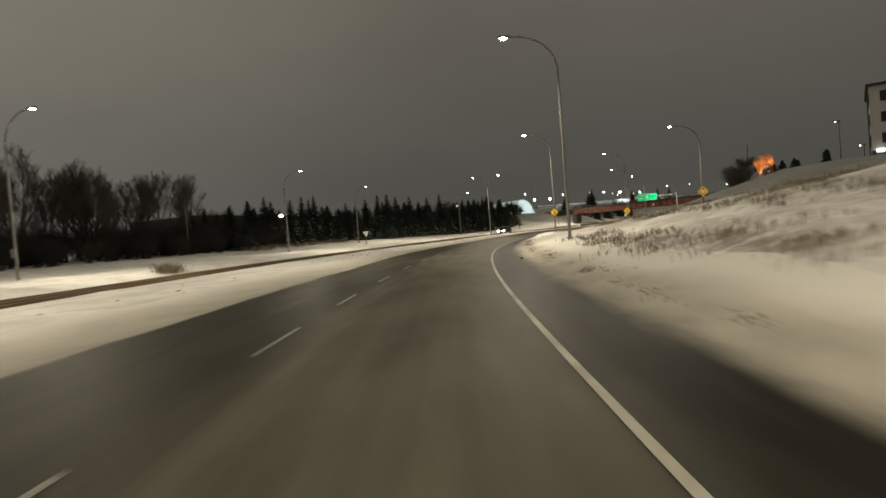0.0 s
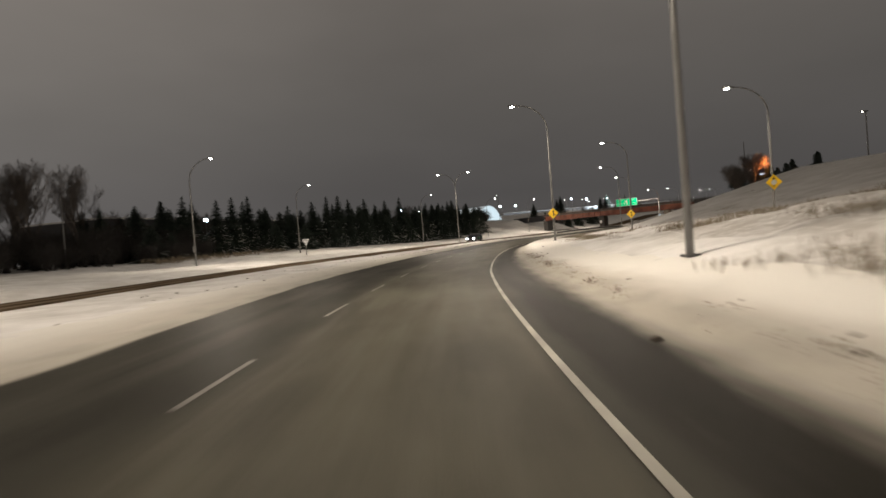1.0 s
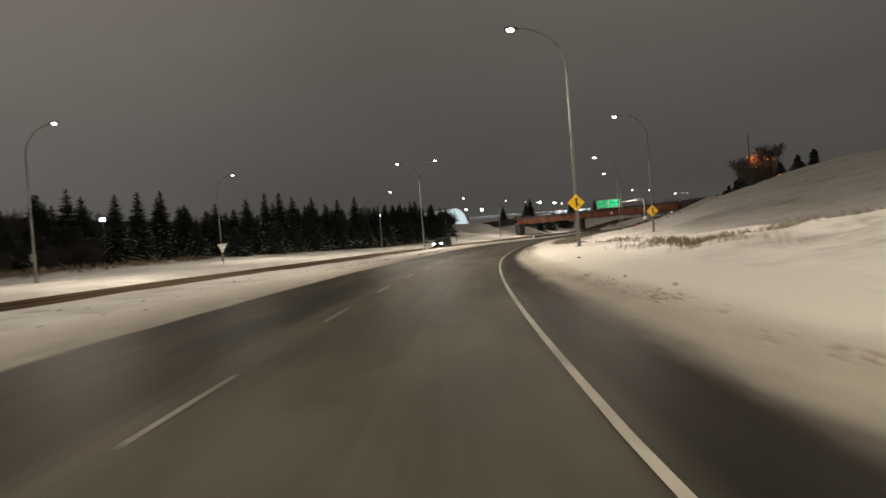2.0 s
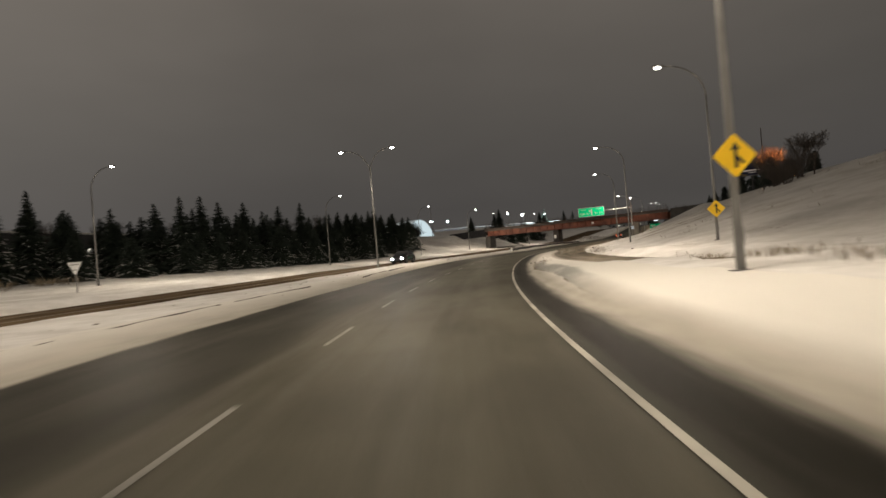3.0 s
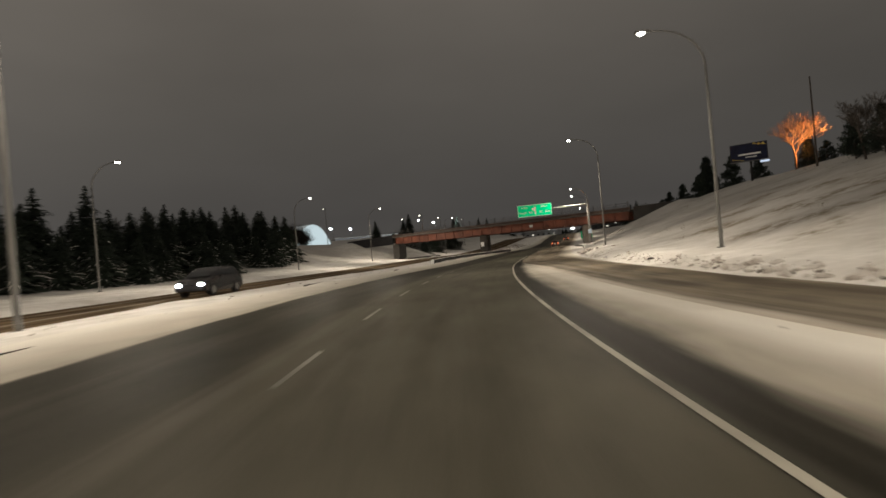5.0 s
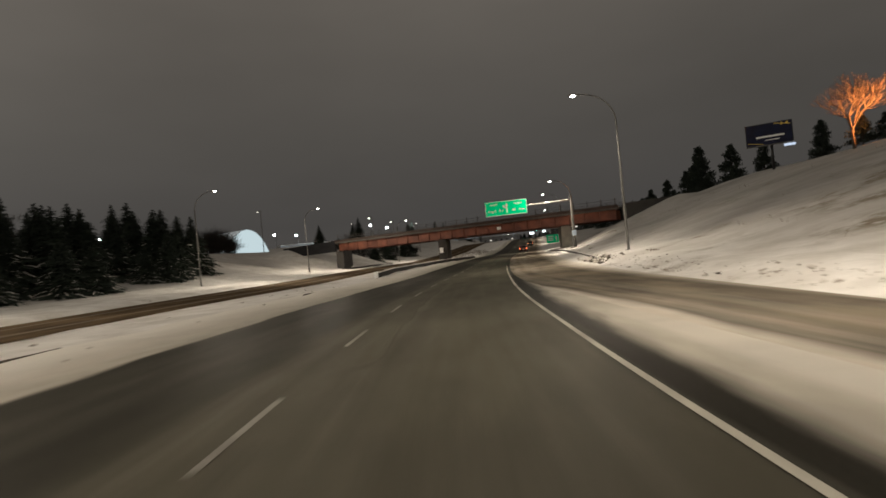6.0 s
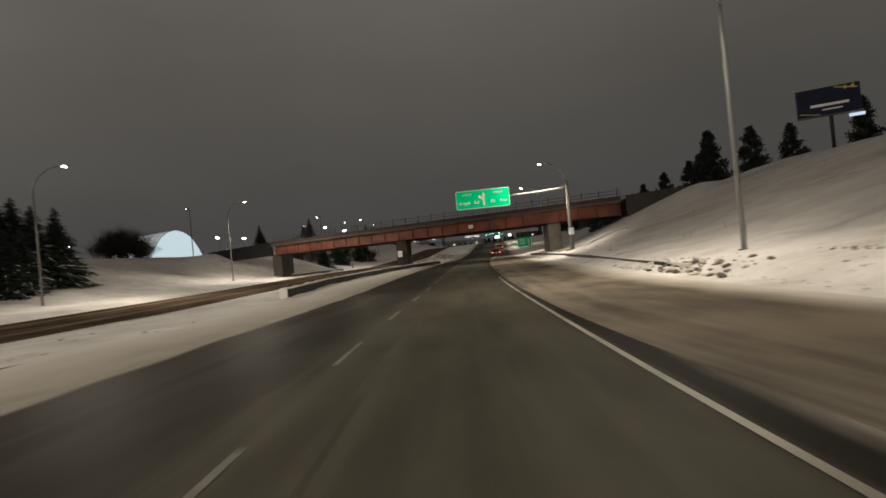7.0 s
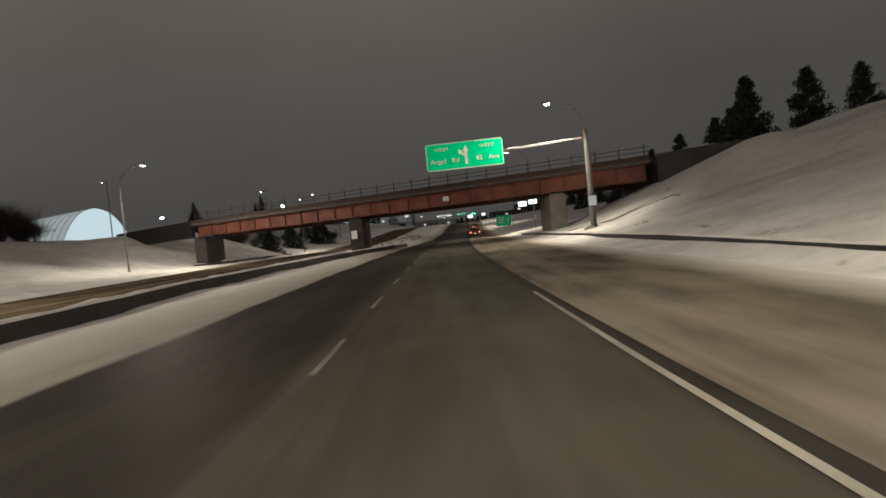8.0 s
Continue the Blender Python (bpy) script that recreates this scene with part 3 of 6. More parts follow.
def strip(name, near, far_, s0, s1, lift, material, label, category, across, st=1.5, cuts=10, follow=False, level=grade, even=True):
    """A carriageway between two offset tables. UV: station and the offset that the material goes by."""
    rows = list(np.arange(s0, min(s1, 260) + 0.01, st)) + list(np.arange(270, s1 + 0.01, 10))
    verts, uvs, beyond = [], [], []
    for s in rows:
        a, b = near(s), far_(s)
        for k in range(cuts + 1):
            d = a + (b - a) * (k / cuts if even else (k / 14 * 0.62 if k < 14 else 0.62 + 0.38 * (k - 14) / (cuts - 14)))
            x, y = plan(s, d)
            z = level(s)
            if follow:
                rim = d - lerp(FOG, s) - 1.7
                chunk = 0.0 if rim < 0 else min(1.0, rim / 0.8) * (0.07 * noise.noise(Vector((x * 1.3, y * 1.3, 5.0))) + 0.05 * noise.noise(Vector((x * 3.7, y * 3.7, 9.0))))
                chunk *= min(1.0, max(0.0, (b - d - 0.25) / 1.2))
                z = max(z, ground_z(s, d) + chunk)
            verts.append((x, y, z + lift))
            uvs.append((s, across(s, d)))
            beyond.append(d - lerp(CUT, s))
    w = cuts + 1
    faces = [(a * w + b, a * w + b + 1, (a + 1) * w + b + 1, (a + 1) * w + b) for a in range(len(rows) - 1) for b in range(cuts)]
    ob = link_mesh(name, verts, faces, material)
    for f in ob.data.polygons:
        f.use_smooth = True
    layer = ob.data.uv_layers.new(name="plan")
    for lp in ob.data.loops:
        layer.data[lp.index].uv = uvs[lp.vertex_index]
    if follow:
        ob.data.attributes.new("plough_cut", "FLOAT", "POINT").data.foreach_set("value", beyond)
    return tagged(ob, label, category, kind="structure")


# how narrow the bare shoulder is
BARE_RIM = ((-80, 0.76), (36, 0.8), (52, 0.95), (64, 1.06), (73, 1.32), (82, 1.48), (98, 1.5), (106, 1.45), (118, 1.4), (128, 1.4), (140, 1.35), (150, 1.6), (160, 0.5), (900, 0.1))
RIM_CAP = ((-80, 12.0), (100, 12.0), (108, 3.6), (128, 3.2), (140, 2.7), (150, 2.3), (158, 1.6), (900, 1.2))
# beside the gore's tip sand and snow thin out slowly towards the line
GORE_TIP = ((-80, 0.0), (108, 0.0), (122, 1.0), (146, 1.0), (156, 0.3), (900, 0.0))


def shoulder(s, e):
    """How far the shoulder has gone over into snow, e metres outside the edge line."""
    if e <= 0:
        return e
    k = lerp(GORE_TIP, s)
    return (1 - k) * e * lerp(BARE_RIM, s) + k * (min(e, 0.34) * 2.4 + max(0.0, e - 0.34) * 1.3)


strip("road", lambda s: lerp(LEFT, s) - 3.4, lambda s: min(lerp(FOG, s) + 4.2, max(lerp(RAMP_NEAR, s) + 0.1, lerp(FOG, s) + 1.2)), -80, 700, 0.014, ROAD,
      "dark damp asphalt carriageway with driven-in snow along its edges", "road",
      lambda s, d: d - lerp(LEFT, s) - 5.7 if d < -1.0 else min(lerp(RIM_CAP, s), 1.17 + shoulder(s, d - lerp(FOG, s))), cuts=50, follow=True, even=False, st=1.0)
# where the gore ends the slip road lies open to the carriageway
RAMP_OPEN = ((-80, 0.0), (132, 0.0), (150, 0.9), (158, 1.1), (900, 1.1))
strip("ramp_road", lambda s: lerp(RAMP_NEAR, s), lambda s: lerp(RAMP_FAR, s) + 0.15, -80, 700, 0.02, SLUSH,
      "brown sanded slip road merging into the carriageway", "road", lambda s, d: (d - lerp(RAMP_NEAR, s)) / (lerp(RAMP_FAR, s) - lerp(RAMP_NEAR, s)) * 4.0 + lerp(RAMP_OPEN, s), level=ramp_z)
strip("opposite_road", lambda s: lerp(OPP_FAR, s), lambda s: lerp(OPP_NEAR, s), -80, 700, 0.02, OPP,
      "brown sanded opposite carriageway with wheel tracks in the snow", "road", lambda s, d: (d - lerp(OPP_FAR, s)) / max(1.0, lerp(OPP_NEAR, s) - lerp(OPP_FAR, s)) * 7.0)


# ---- painted lines ----
def line_mesh(name, centre, width, s0, s1, st=1.5, lift=0.006):
    rows = list(np.arange(s0, s1 + 0.01, st))
    verts = []
    for s in rows:
        for o in (-width / 2, width / 2):
            x, y = plan(s, centre(s) + o)
            verts.append((x, y, grade(s) + 0.022))
    faces = [(2 * k, 2 * k + 1, 2 * k + 3, 2 * k + 2) for k in range(len(rows) - 1)]
    return link_mesh(name, verts, faces, PAINT if width > 0.088 else DASHPAINT)


tagged(line_mesh("edge_line", lambda s: lerp(FOG, s), 0.09, -80, 173), "worn white painted edge line on the asphalt", "road marking", kind="structure")
DASH = 6.086
# the painter's spacing wanders a little
DASH_SHIFT = {-3: -0.7, -2: -0.7, -1: -0.6, 1: -0.5, 2: -0.6, 7: 0.2, 9: 0.1, 10: -0.3, 11: -0.7}
for k in range(-8, 34):
    s_ = 32.0 + k * DASH + DASH_SHIFT.get(k, 0.0)
    tagged(line_mesh("lane_dash", lambda s: lerp(LANE, s), 0.085, s_, s_ + 2.3, 0.575), "worn white painted lane dash on the asphalt", "road marking", "lane dashes", "structure")


# ---- street lamps ----
def davit(arms, top, lamp, colour, power, thick=0.095, sign=None, name="street_lamp", label="tall galvanised street lamp with a curved arm, lit, in the snow", group="street lamps"):
    """A lamp post at its base; arms: (reach, turn in degrees) with the pole's upright height and the head's height."""
    post = thing(name, Matrix.Identity(4), label, "street lamp", group)
    bm = bmesh.new()
    tube(bm, [(0, 0, -0.5), (0, 0, 0.3), (0, 0, top * 0.5), (0, 0, top)], [thick, thick, thick * 0.85, thick * 0.66], 10)
    part("pole", bm, STEEL, post, smooth=True)
    bm = bmesh.new()
    box(bm, 0, 0, -0.01, 0.34, 0.34, 0.06, bevel=0.01)
    box(bm, 0, 0, -0.36, 0.5, 0.5, 0.5, bevel=0.03)
    part("base_plate", bm, STEEL, post)
    bm = bmesh.new()
    box(bm, 0, -thick * 0.98, 0.75, 0.12, 0.03, 0.3, bevel=0.01)
    part("hand_hole_cover", bm, STEEL, post)
    for reach, turn in arms:
        rot = Matrix.Rotation(math.radians(turn), 4, "Z")
        pts = []
        for k in range(11):
            a = k / 10 * math.pi / 2
            pts.append(rot @ Vector(((reach - 0.45) * (1 - math.cos(a)), 0, top + (lamp - top) * math.sin(a))))
        pts.append(rot @ Vector((reach - 0.3, 0, lamp)))
        bm = bmesh.new()
        tube(bm, [(0, 0, top - 0.3)] + [tuple(p) for p in pts], [thick * 0.62] + [thick * 0.6 - thick * 0.018 * k for k in range(11)] + [thick * 0.36], 8)
        part("arm", bm, STEEL, post, smooth=True)
        bm = bmesh.new()
        box(bm, 0, 0, 0, 0.78, 0.32, 0.13, bevel=0.05)
        for v in bm.verts:
            if v.co.x < 0:
                v.co.y *= 0.7
        bmesh.ops.transform(bm, matrix=rot @ Matrix.Translation((reach, 0, lamp + 0.03)), verts=bm.verts)
        head = part("lamp_head", bm, STEEL, post)
        bm = bmesh.new()
        bmesh.ops.create_uvsphere(bm, u_segments=12, v_segments=8, radius=1.0)
        bmesh.ops.transform(bm, matrix=rot @ Matrix.Translation((reach + 0.06, 0, lamp - 0.05)) @ Matrix.Diagonal((0.21, 0.13, 0.08, 1)), verts=bm.verts)
        part("lens", bm, LAMP_WHITE if colour[2] < 0.7 else LAMP_COOL, head, "glowing lamp lens", smooth=True)
    return post


LAMP_POWER = 5800
LAMP_COLOUR = (1.0, 0.84, 0.67)


def shine(x, y, z, power=LAMP_POWER, colour=LAMP_COLOUR, size=0.25, cone=150, toward=(0, 0)):
    data = bpy.data.lights.new("lamp_light", "SPOT")
    data.energy, data.color, data.shadow_soft_size = power, colour, size
    data.spot_size, data.spot_blend = math.radians(cone), 0.75
    ob = new("lamp_light", data)
    ob.matrix_basis = look((x, y, z - 0.2), (x + toward[0] * 3.4, y + toward[1] * 3.4, z - 10))


def shine_along(x, y, z, power, toward, out=5.0):
    """A road lantern throws its light up and down the road."""
    h = math.radians(-heading(station(x, y)[0]))
    for way in (-1, 1):
        data = bpy.data.lights.new("lamp_light", "SPOT")
        data.energy, data.color, data.shadow_soft_size = power, LAMP_COLOUR, 0.25
        data.spot_size, data.spot_blend = math.radians(168), 1.0
        ob = new("lamp_light", data)
        ob.matrix_basis = look((x, y, z - 0.2), (x + toward[0] * out + way * math.sin(h) * 14, y + toward[1] * out + way * math.cos(h) * 14, z - 10))


def shine_across(x, y, z, power, toward):
    """The part of a lantern's light that crosses the road to the far bank."""
    data = bpy.data.lights.new("lamp_light", "SPOT")
    data.energy, data.color, data.shadow_soft_size = power, LAMP_COLOUR, 0.1
    data.spot_size, data.spot_blend = math.radians(110), 0.7
    ob = new("lamp_light", data)
    ob.matrix_basis = look((x, y, z - 0.2), (x + toward[0] * 30, y + toward[1] * 30, z - 10))


def put_lamp(base, tips, top, head, power=1.0, across=0.0, out=5.0):
    """Posts stand on the ground; tips are the lamps' places in plan."""
    bx, by = base
    z0 = ground_at(bx, by)
    arms = []
    for tx, ty in tips:
        arms.append((math.hypot(tx - bx, ty - by), math.degrees(math.atan2(ty - by, tx - bx))))
    ob = davit(arms, top - z0, head - z0, LAMP_COLOUR, 1)
    ob.matrix_basis = pose(bx, by, z0)
    for tx, ty in tips:
        far_ = math.hypot(tx - bx, ty - by)
        lean_ = ((tx - bx) / far_, (ty - by) / far_)
        if head < 12.6:
            shine_along(tx, ty, head, LAMP_POWER * power * (0.68 if across else 0.78), lean_, 9.0 if across else out)
            if across:
                shine_across(tx, ty, head, LAMP_POWER * across, lean_)
        else:
            shine(tx, ty, head, LAMP_POWER * power, toward=lean_)
    return ob


put_lamp((7.2, 33.5), [(4.4, 33.7)], 10.0, 12.0, 0.93)
put_lamp((15.2, 69.4), [(12.35, 69.4)], 10.0, 12.1, 0.95)
put_lamp((31.8, 90.9), [(29.1, 91.6)], 9.8, 11.8, 0.95, out=9.0)
put_lamp((42.4, 118.5), [(40.0, 120.0)], 9.7, 11.7, 0.9, out=7.0)
put_lamp((56.9, 146.1), [(54.5, 147.4)], 10.0, 12.0)
put_lamp((27.7, 58.8), [(24.9, 58.9)], 8.4, 10.3, 0.75)
put_lamp((-19.8, 88.8), [(-16.9, 86.9)], 10.0, 12.1, across=0.35)
put_lamp((-12.6, 122.3), [(-10.2, 120.6)], 10.0, 12.1, 0.75, 0.35)
put_lamp((10.9, 153.5), [(13.1, 151.9)], 9.4, 11.4, 0.6, 0.35)
put_lamp((32.8, 189.5), [(35.0, 187.9)], 9.8, 11.8, 0.9, 1.2)
put_lamp((53.5, 221.6), [(55.7, 220.3)], 10.3, 12.5, 1.4)
put_lamp((13.8, 117.1), [(15.9, 116.1), (11.2, 117.8)], 9.6, 12.0, 0.6)
put_lamp((-29.2, 43.6), [(-26.4, 42.3)], 10.0, 12.1, across=0.35)
put_lamp((5.2, -5.0), [(2.4, -4.9)], 10.0, 12.0)
put_lamp((-25.0, 14.5), [(-22.2, 13.6)], 10.0, 12.1)
# The ramp and the road beyond the bridge.
put_lamp((104.6, 213.4), [(101.9, 215.0)], 10.4, 12.6)
put_lamp((88.0, 262.0), [(90.2, 260.5)], 10.3, 12.3)
for s_, d_, side_ in ((330, 13, -1), (378, 13, -1), (430, 13, -1)):
    g_ = ground_z(s_, d_)
    put_lamp(plan(s_, d_), [plan(s_, d_ + 2.7 * side_)], g_ + 9.4, g_ + 11.4, 0.7)


# ---- signs ----
def text_mesh(body, size, depth=0.01):
    cu = bpy.data.curves.new("lettering", "FONT")
    cu.body, cu.size, cu.extrude = body, size, depth
    cu.align_x, cu.align_y = "CENTER", "CENTER"
    cu.resolution_u = 3
    tmp = bpy.data.objects.new("lettering", cu)
    scene.collection.objects.link(tmp)
    bpy.context.view_layer.update()
    me = bpy.data.meshes.new_from_object(tmp.evaluated_get(bpy.context.evaluated_depsgraph_get()))
    bpy.data.objects.remove(tmp)
    me.name = "lettering"
    return me


def lettering(body, size, x, z, y, parent, material, stretch=1.0):
    me = text_mesh(body, size)
    me.materials.clear()
    me.materials.append(material)
    ob = new("lettering", me)
    ob.parent = parent
    ob.matrix_basis = Matrix.Translation((x, y, z)) @ Matrix.Rotation(math.pi / 2, 4, "X") @ Matrix.Diagonal((stretch, 1, 1, 1))
    return ob


def plate(bm, w, h, t, corner=0.12, y=0.0, cx=0.0, cz=0.0, turn=0.0):
    """A rounded upright plate in the x, z plane, with its face towards -y."""
    pts = []
    for sx, sz, a0 in ((1, 1, 0), (-1, 1, 90), (-1, -1, 180), (1, -1, 270)):
        for k in range(5):
            a = math.radians(a0 + k * 22.5)
            pts.append((sx * (w / 2 - corner) + corner * math.cos(a), sz * (h / 2 - corner) + corner * math.sin(a)))
    c, s = math.cos(turn), math.sin(turn)
    pts = [(cx + p * c - q * s, cz + p * s + q * c) for p, q in pts]
    front = [bm.verts.new((p, y - t / 2, q)) for p, q in pts]
    back = [bm.verts.new((p, y + t / 2, q)) for p, q in pts]
    bm.faces.new(front[::-1])
    bm.faces.new(back)
    n = len(pts)
    for k in range(n):
        bm.faces.new((front[k], front[(k + 1) % n], back[(k + 1) % n], back[k]))
    return bm


def poly(bm, pts, y, t=0.01):
    front = [bm.verts.new((p, y - t / 2, q)) for p, q in pts]
    back = [bm.verts.new((p, y + t / 2, q)) for p, q in pts]
    n = len(pts)
    bm.faces.new(front)
    bm.faces.new(back[::-1])
    for k in range(n):
        bm.faces.new((front[k], back[k], back[(k + 1) % n], front[(k + 1) % n]))
    bmesh.ops.recalc_face_normals(bm, faces=bm.faces)
    return bm


def bar(bm, x0, z0, x1, z1, w, y, t=0.01):
    v = Vector((x1 - x0, z1 - z0)).normalized() * w / 2
    return poly(bm, [(x0 - v.y, z0 + v.x), (x0 + v.y, z0 - v.x), (x1 + v.y, z1 - v.x), (x1 - v.y, z1 + v.x)], y, t)


def yellow_sign(x, y, z, yaw, kind, size=0.75):
    ob = thing("warning_sign", pose(x, y, z, 0, 0, yaw), "yellow diamond warning sign with black symbol on a lamp post", "road sign", "warning signs")
    bm = bmesh.new()
    plate(bm, size, size, 0.012, 0.05, 0, turn=math.pi / 4)
    part("sign_panel", bm, YELLOW, ob)
    bm = bmesh.new()
    size /= 0.78
    if kind == "merge":
        bar(bm, 0.02, -0.30, 0.02, 0.16, 0.075, -0.014)
        poly(bm, [(-0.10, 0.14), (0.14, 0.14), (0.02, 0.33)], -0.014)
        bar(bm, 0.03, -0.02, 0.22, -0.20, 0.07, -0.014)
    else:
        poly(bm, [(-0.13, 0.20), (0.11, 0.22), (0.02, 0.36)], -0.014)
        bar(bm, -0.01, -0.30, -0.01, 0.2, 0.06, -0.014)
    bmesh.ops.transform(bm, matrix=Matrix.Diagonal((size, 1, size, 1)), verts=bm.verts)
    part("symbol", bm, BLACK, ob, "black arrow symbol")
    if kind == "snowed":
        bm = bmesh.new()
        rim = random.Random(5)
        poly(bm, [(0.19 * q * math.cos(a), -0.02 + 0.17 * q * math.sin(a)) for a, q in ((j * 0.449, rim.uniform(0.8, 1.12)) for j in range(14))], -0.03, 0.03)
        part("stuck_snow", bm, SNOW, ob, "patch of snow stuck over the symbol")
        ob["label"] = "yellow diamond warning sign with snow stuck over its symbol"
    for z_ in (0.18, -0.18):
        bm = bmesh.new()
        box(bm, 0, 0.05, z_, 0.26, 0.09, 0.03, bevel=0.005)
        part("bracket", bm, STEEL, ob)
    return ob


yellow_sign(15.12, 69.22, 2.88, -12, "merge", 0.64)
yellow_sign(31.70, 90.72, 2.68, -22, "merge", 0.78)
yellow_sign(27.66, 58.62, 3.58, -12, "snowed", 0.78)


def overhead_sign():
    """The big green direction sign on its cantilever post with a lamp."""
    z0 = ground_at(81.0, 181.0)
    post = thing("sign_gantry", pose(81.0, 181.0, z0), "grey steel cantilever post carrying a green direction sign and a lamp", "sign gantry")
    bm = bmesh.new()
    tube(bm, [(0, 0, -0.4), (0, 0, 0.2), (0, 0, 8.6 - z0)], [0.24, 0.24, 0.17], 14)
    part("post", bm, POSTSTEEL, post, smooth=True)
    bm = bmesh.new()
    box(bm, 0, 0, 0.05, 0.8, 0.8, 0.1, bevel=0.02)
    box(bm, 0, 0, -0.3, 1.1, 1.1, 0.6, bevel=0.05)
    part("base_plate", bm, CONC, post)
    behind = Vector((0.6, 0.8, 0)) * 0.16
    a0 = Vector((0, 0, 7.95 - z0))
    a1 = Vector((76.9 - 81.0, 185.2 - 181.0, 7.88 - z0)) + behind
    a2 = Vector((72.2 - 81.0, 188.7 - 181.0, 7.86 - z0)) + behind
    bm = bmesh.new()
    tube(bm, [tuple(a0), tuple(a1), tuple(a2)], [0.10, 0.075, 0.07], 10)
    part("arm", bm, STEEL, post, smooth=True)
    bm = bmesh.new()
    up = Vector((0, 0, 0.12))
    tube(bm, [tuple(a0 + up + (a1 - a0) * 0.06), tuple(a0.lerp(a1, 0.5) + up * 1.05), tuple(a1 + up * 0.9)], [0.035, 0.045, 0.035], 7)
    part("snow_cap", bm, SNOW, post, "snow lying along the arm")
    lx, ly = 78.8 - 81.0, 182.5 - 181.0
    pts = []
    for k in range(9):
        a = k / 8 * math.pi / 2
        pts.append((lx * 0.86 * (1 - math.cos(a)), ly * 0.86 * (1 - math.cos(a)), 8.6 - z0 + 2.25 * math.sin(a)))
    bm = bmesh.new()
    tube(bm, [(0, 0, 8.3 - z0)] + pts, [0.08] + [0.075 - 0.003 * k for k in range(9)], 8)
    part("lamp_arm", bm, STEEL, post, smooth=True)
    rr = Matrix.Rotation(math.atan2(ly, lx), 4, "Z")
    bm = bmesh.new()
    box(bm, 0, 0, 0, 0.78, 0.32, 0.13, bevel=0.05)
    bmesh.ops.transform(bm, matrix=Matrix.Translation((lx, ly, 10.88 - z0)) @ rr, verts=bm.verts)
    head = part("lamp_head", bm, STEEL, post)
    bm = bmesh.new()
    bmesh.ops.create_uvsphere(bm, u_segments=12, v_segments=8, radius=1.0)
    bmesh.ops.transform(bm, matrix=Matrix.Translation((lx, ly, 10.80 - z0)) @ rr @ Matrix.Diagonal((0.21, 0.13, 0.08, 1)), verts=bm.verts)
    part("lens", bm, LAMP_WHITE, head, "glowing lamp lens", smooth=True)
    shine(78.8, 182.5, 10.7, LAMP_POWER * 0.72, toward=(-0.8, 0.55))
    # a small plate on the post
    bm = bmesh.new()
    plate(bm, 0.62, 0.75, 0.01, 0.05, -0.26, 0, 2.0)
    bmesh.ops.transform(bm, matrix=Matrix.Rotation(math.radians(-34), 4, "Z"), verts=bm.verts)
    part("plate", bm, mat("pale_blue_plate", (0.62, 0.78, 0.95), 0.4, var=0.03), post, "small pale blue-white plate")

    c = Vector(((71.8 + 76.6) / 2, (189.0 + 185.4) / 2, 7.83))
    sign = thing("direction_sign", pose(c.x, c.y, c.z, 0, 0, math.degrees(math.atan2(185.4 - 189.0, 76.6 - 71.8))),
                 "large green overhead direction sign with white lettering and border", "road sign")
    bm = bmesh.new()
    plate(bm, 6.0, 2.1, 0.04, 0.16, -0.14)
    part("panel", bm, GREEN, sign)
    bm = bmesh.new()
    for sx in (-1, 1):
        box(bm, sx * 2.94, -0.165, 0, 0.05, 0.012, 1.9)
    for sz in (-1, 1):
        box(bm, 0, -0.165, sz * 1.0, 5.75, 0.012, 0.05)
    part("border", bm, WHITE, sign, "white border")
    for sx in (-2.4, -0.8, 0.8, 2.4):
        bm = bmesh.new()
        box(bm, sx, -0.08, 0, 0.09, 0.07, 2.0)
        part("bracket", bm, STEEL, sign)
    lettering("WEST", 0.36, -1.75, 0.55, -0.17, sign, WHITE, 1.25)
    lettering("WEST", 0.36, 1.75, 0.55, -0.17, sign, WHITE, 1.25)
    lettering("Argyll", 0.50, -2.05, -0.35, -0.17, sign, WHITE, 1.05)
    lettering("Rd", 0.50, -0.72, -0.35, -0.17, sign, WHITE, 1.05)
    lettering("82", 0.50, 1.12, -0.35, -0.17, sign, WHITE, 1.05)
    lettering("Ave", 0.50, 2.25, -0.35, -0.17, sign, WHITE, 1.05)
    bm = bmesh.new()
    bar(bm, 0.12, -0.72, 0.10, 0.36, 0.20, -0.17)
    poly(bm, [(-0.10, 0.30), (0.32, 0.30), (0.11, 0.74)], -0.17)
    bar(bm, 0.10, -0.12, -0.28, 0.22, 0.15, -0.17)
    poly(bm, [(-0.42, 0.06), (-0.12, 0.34), (-0.46, 0.42)], -0.17)
    part("arrow", bm, WHITE, sign, "white forked arrow")


overhead_sign()


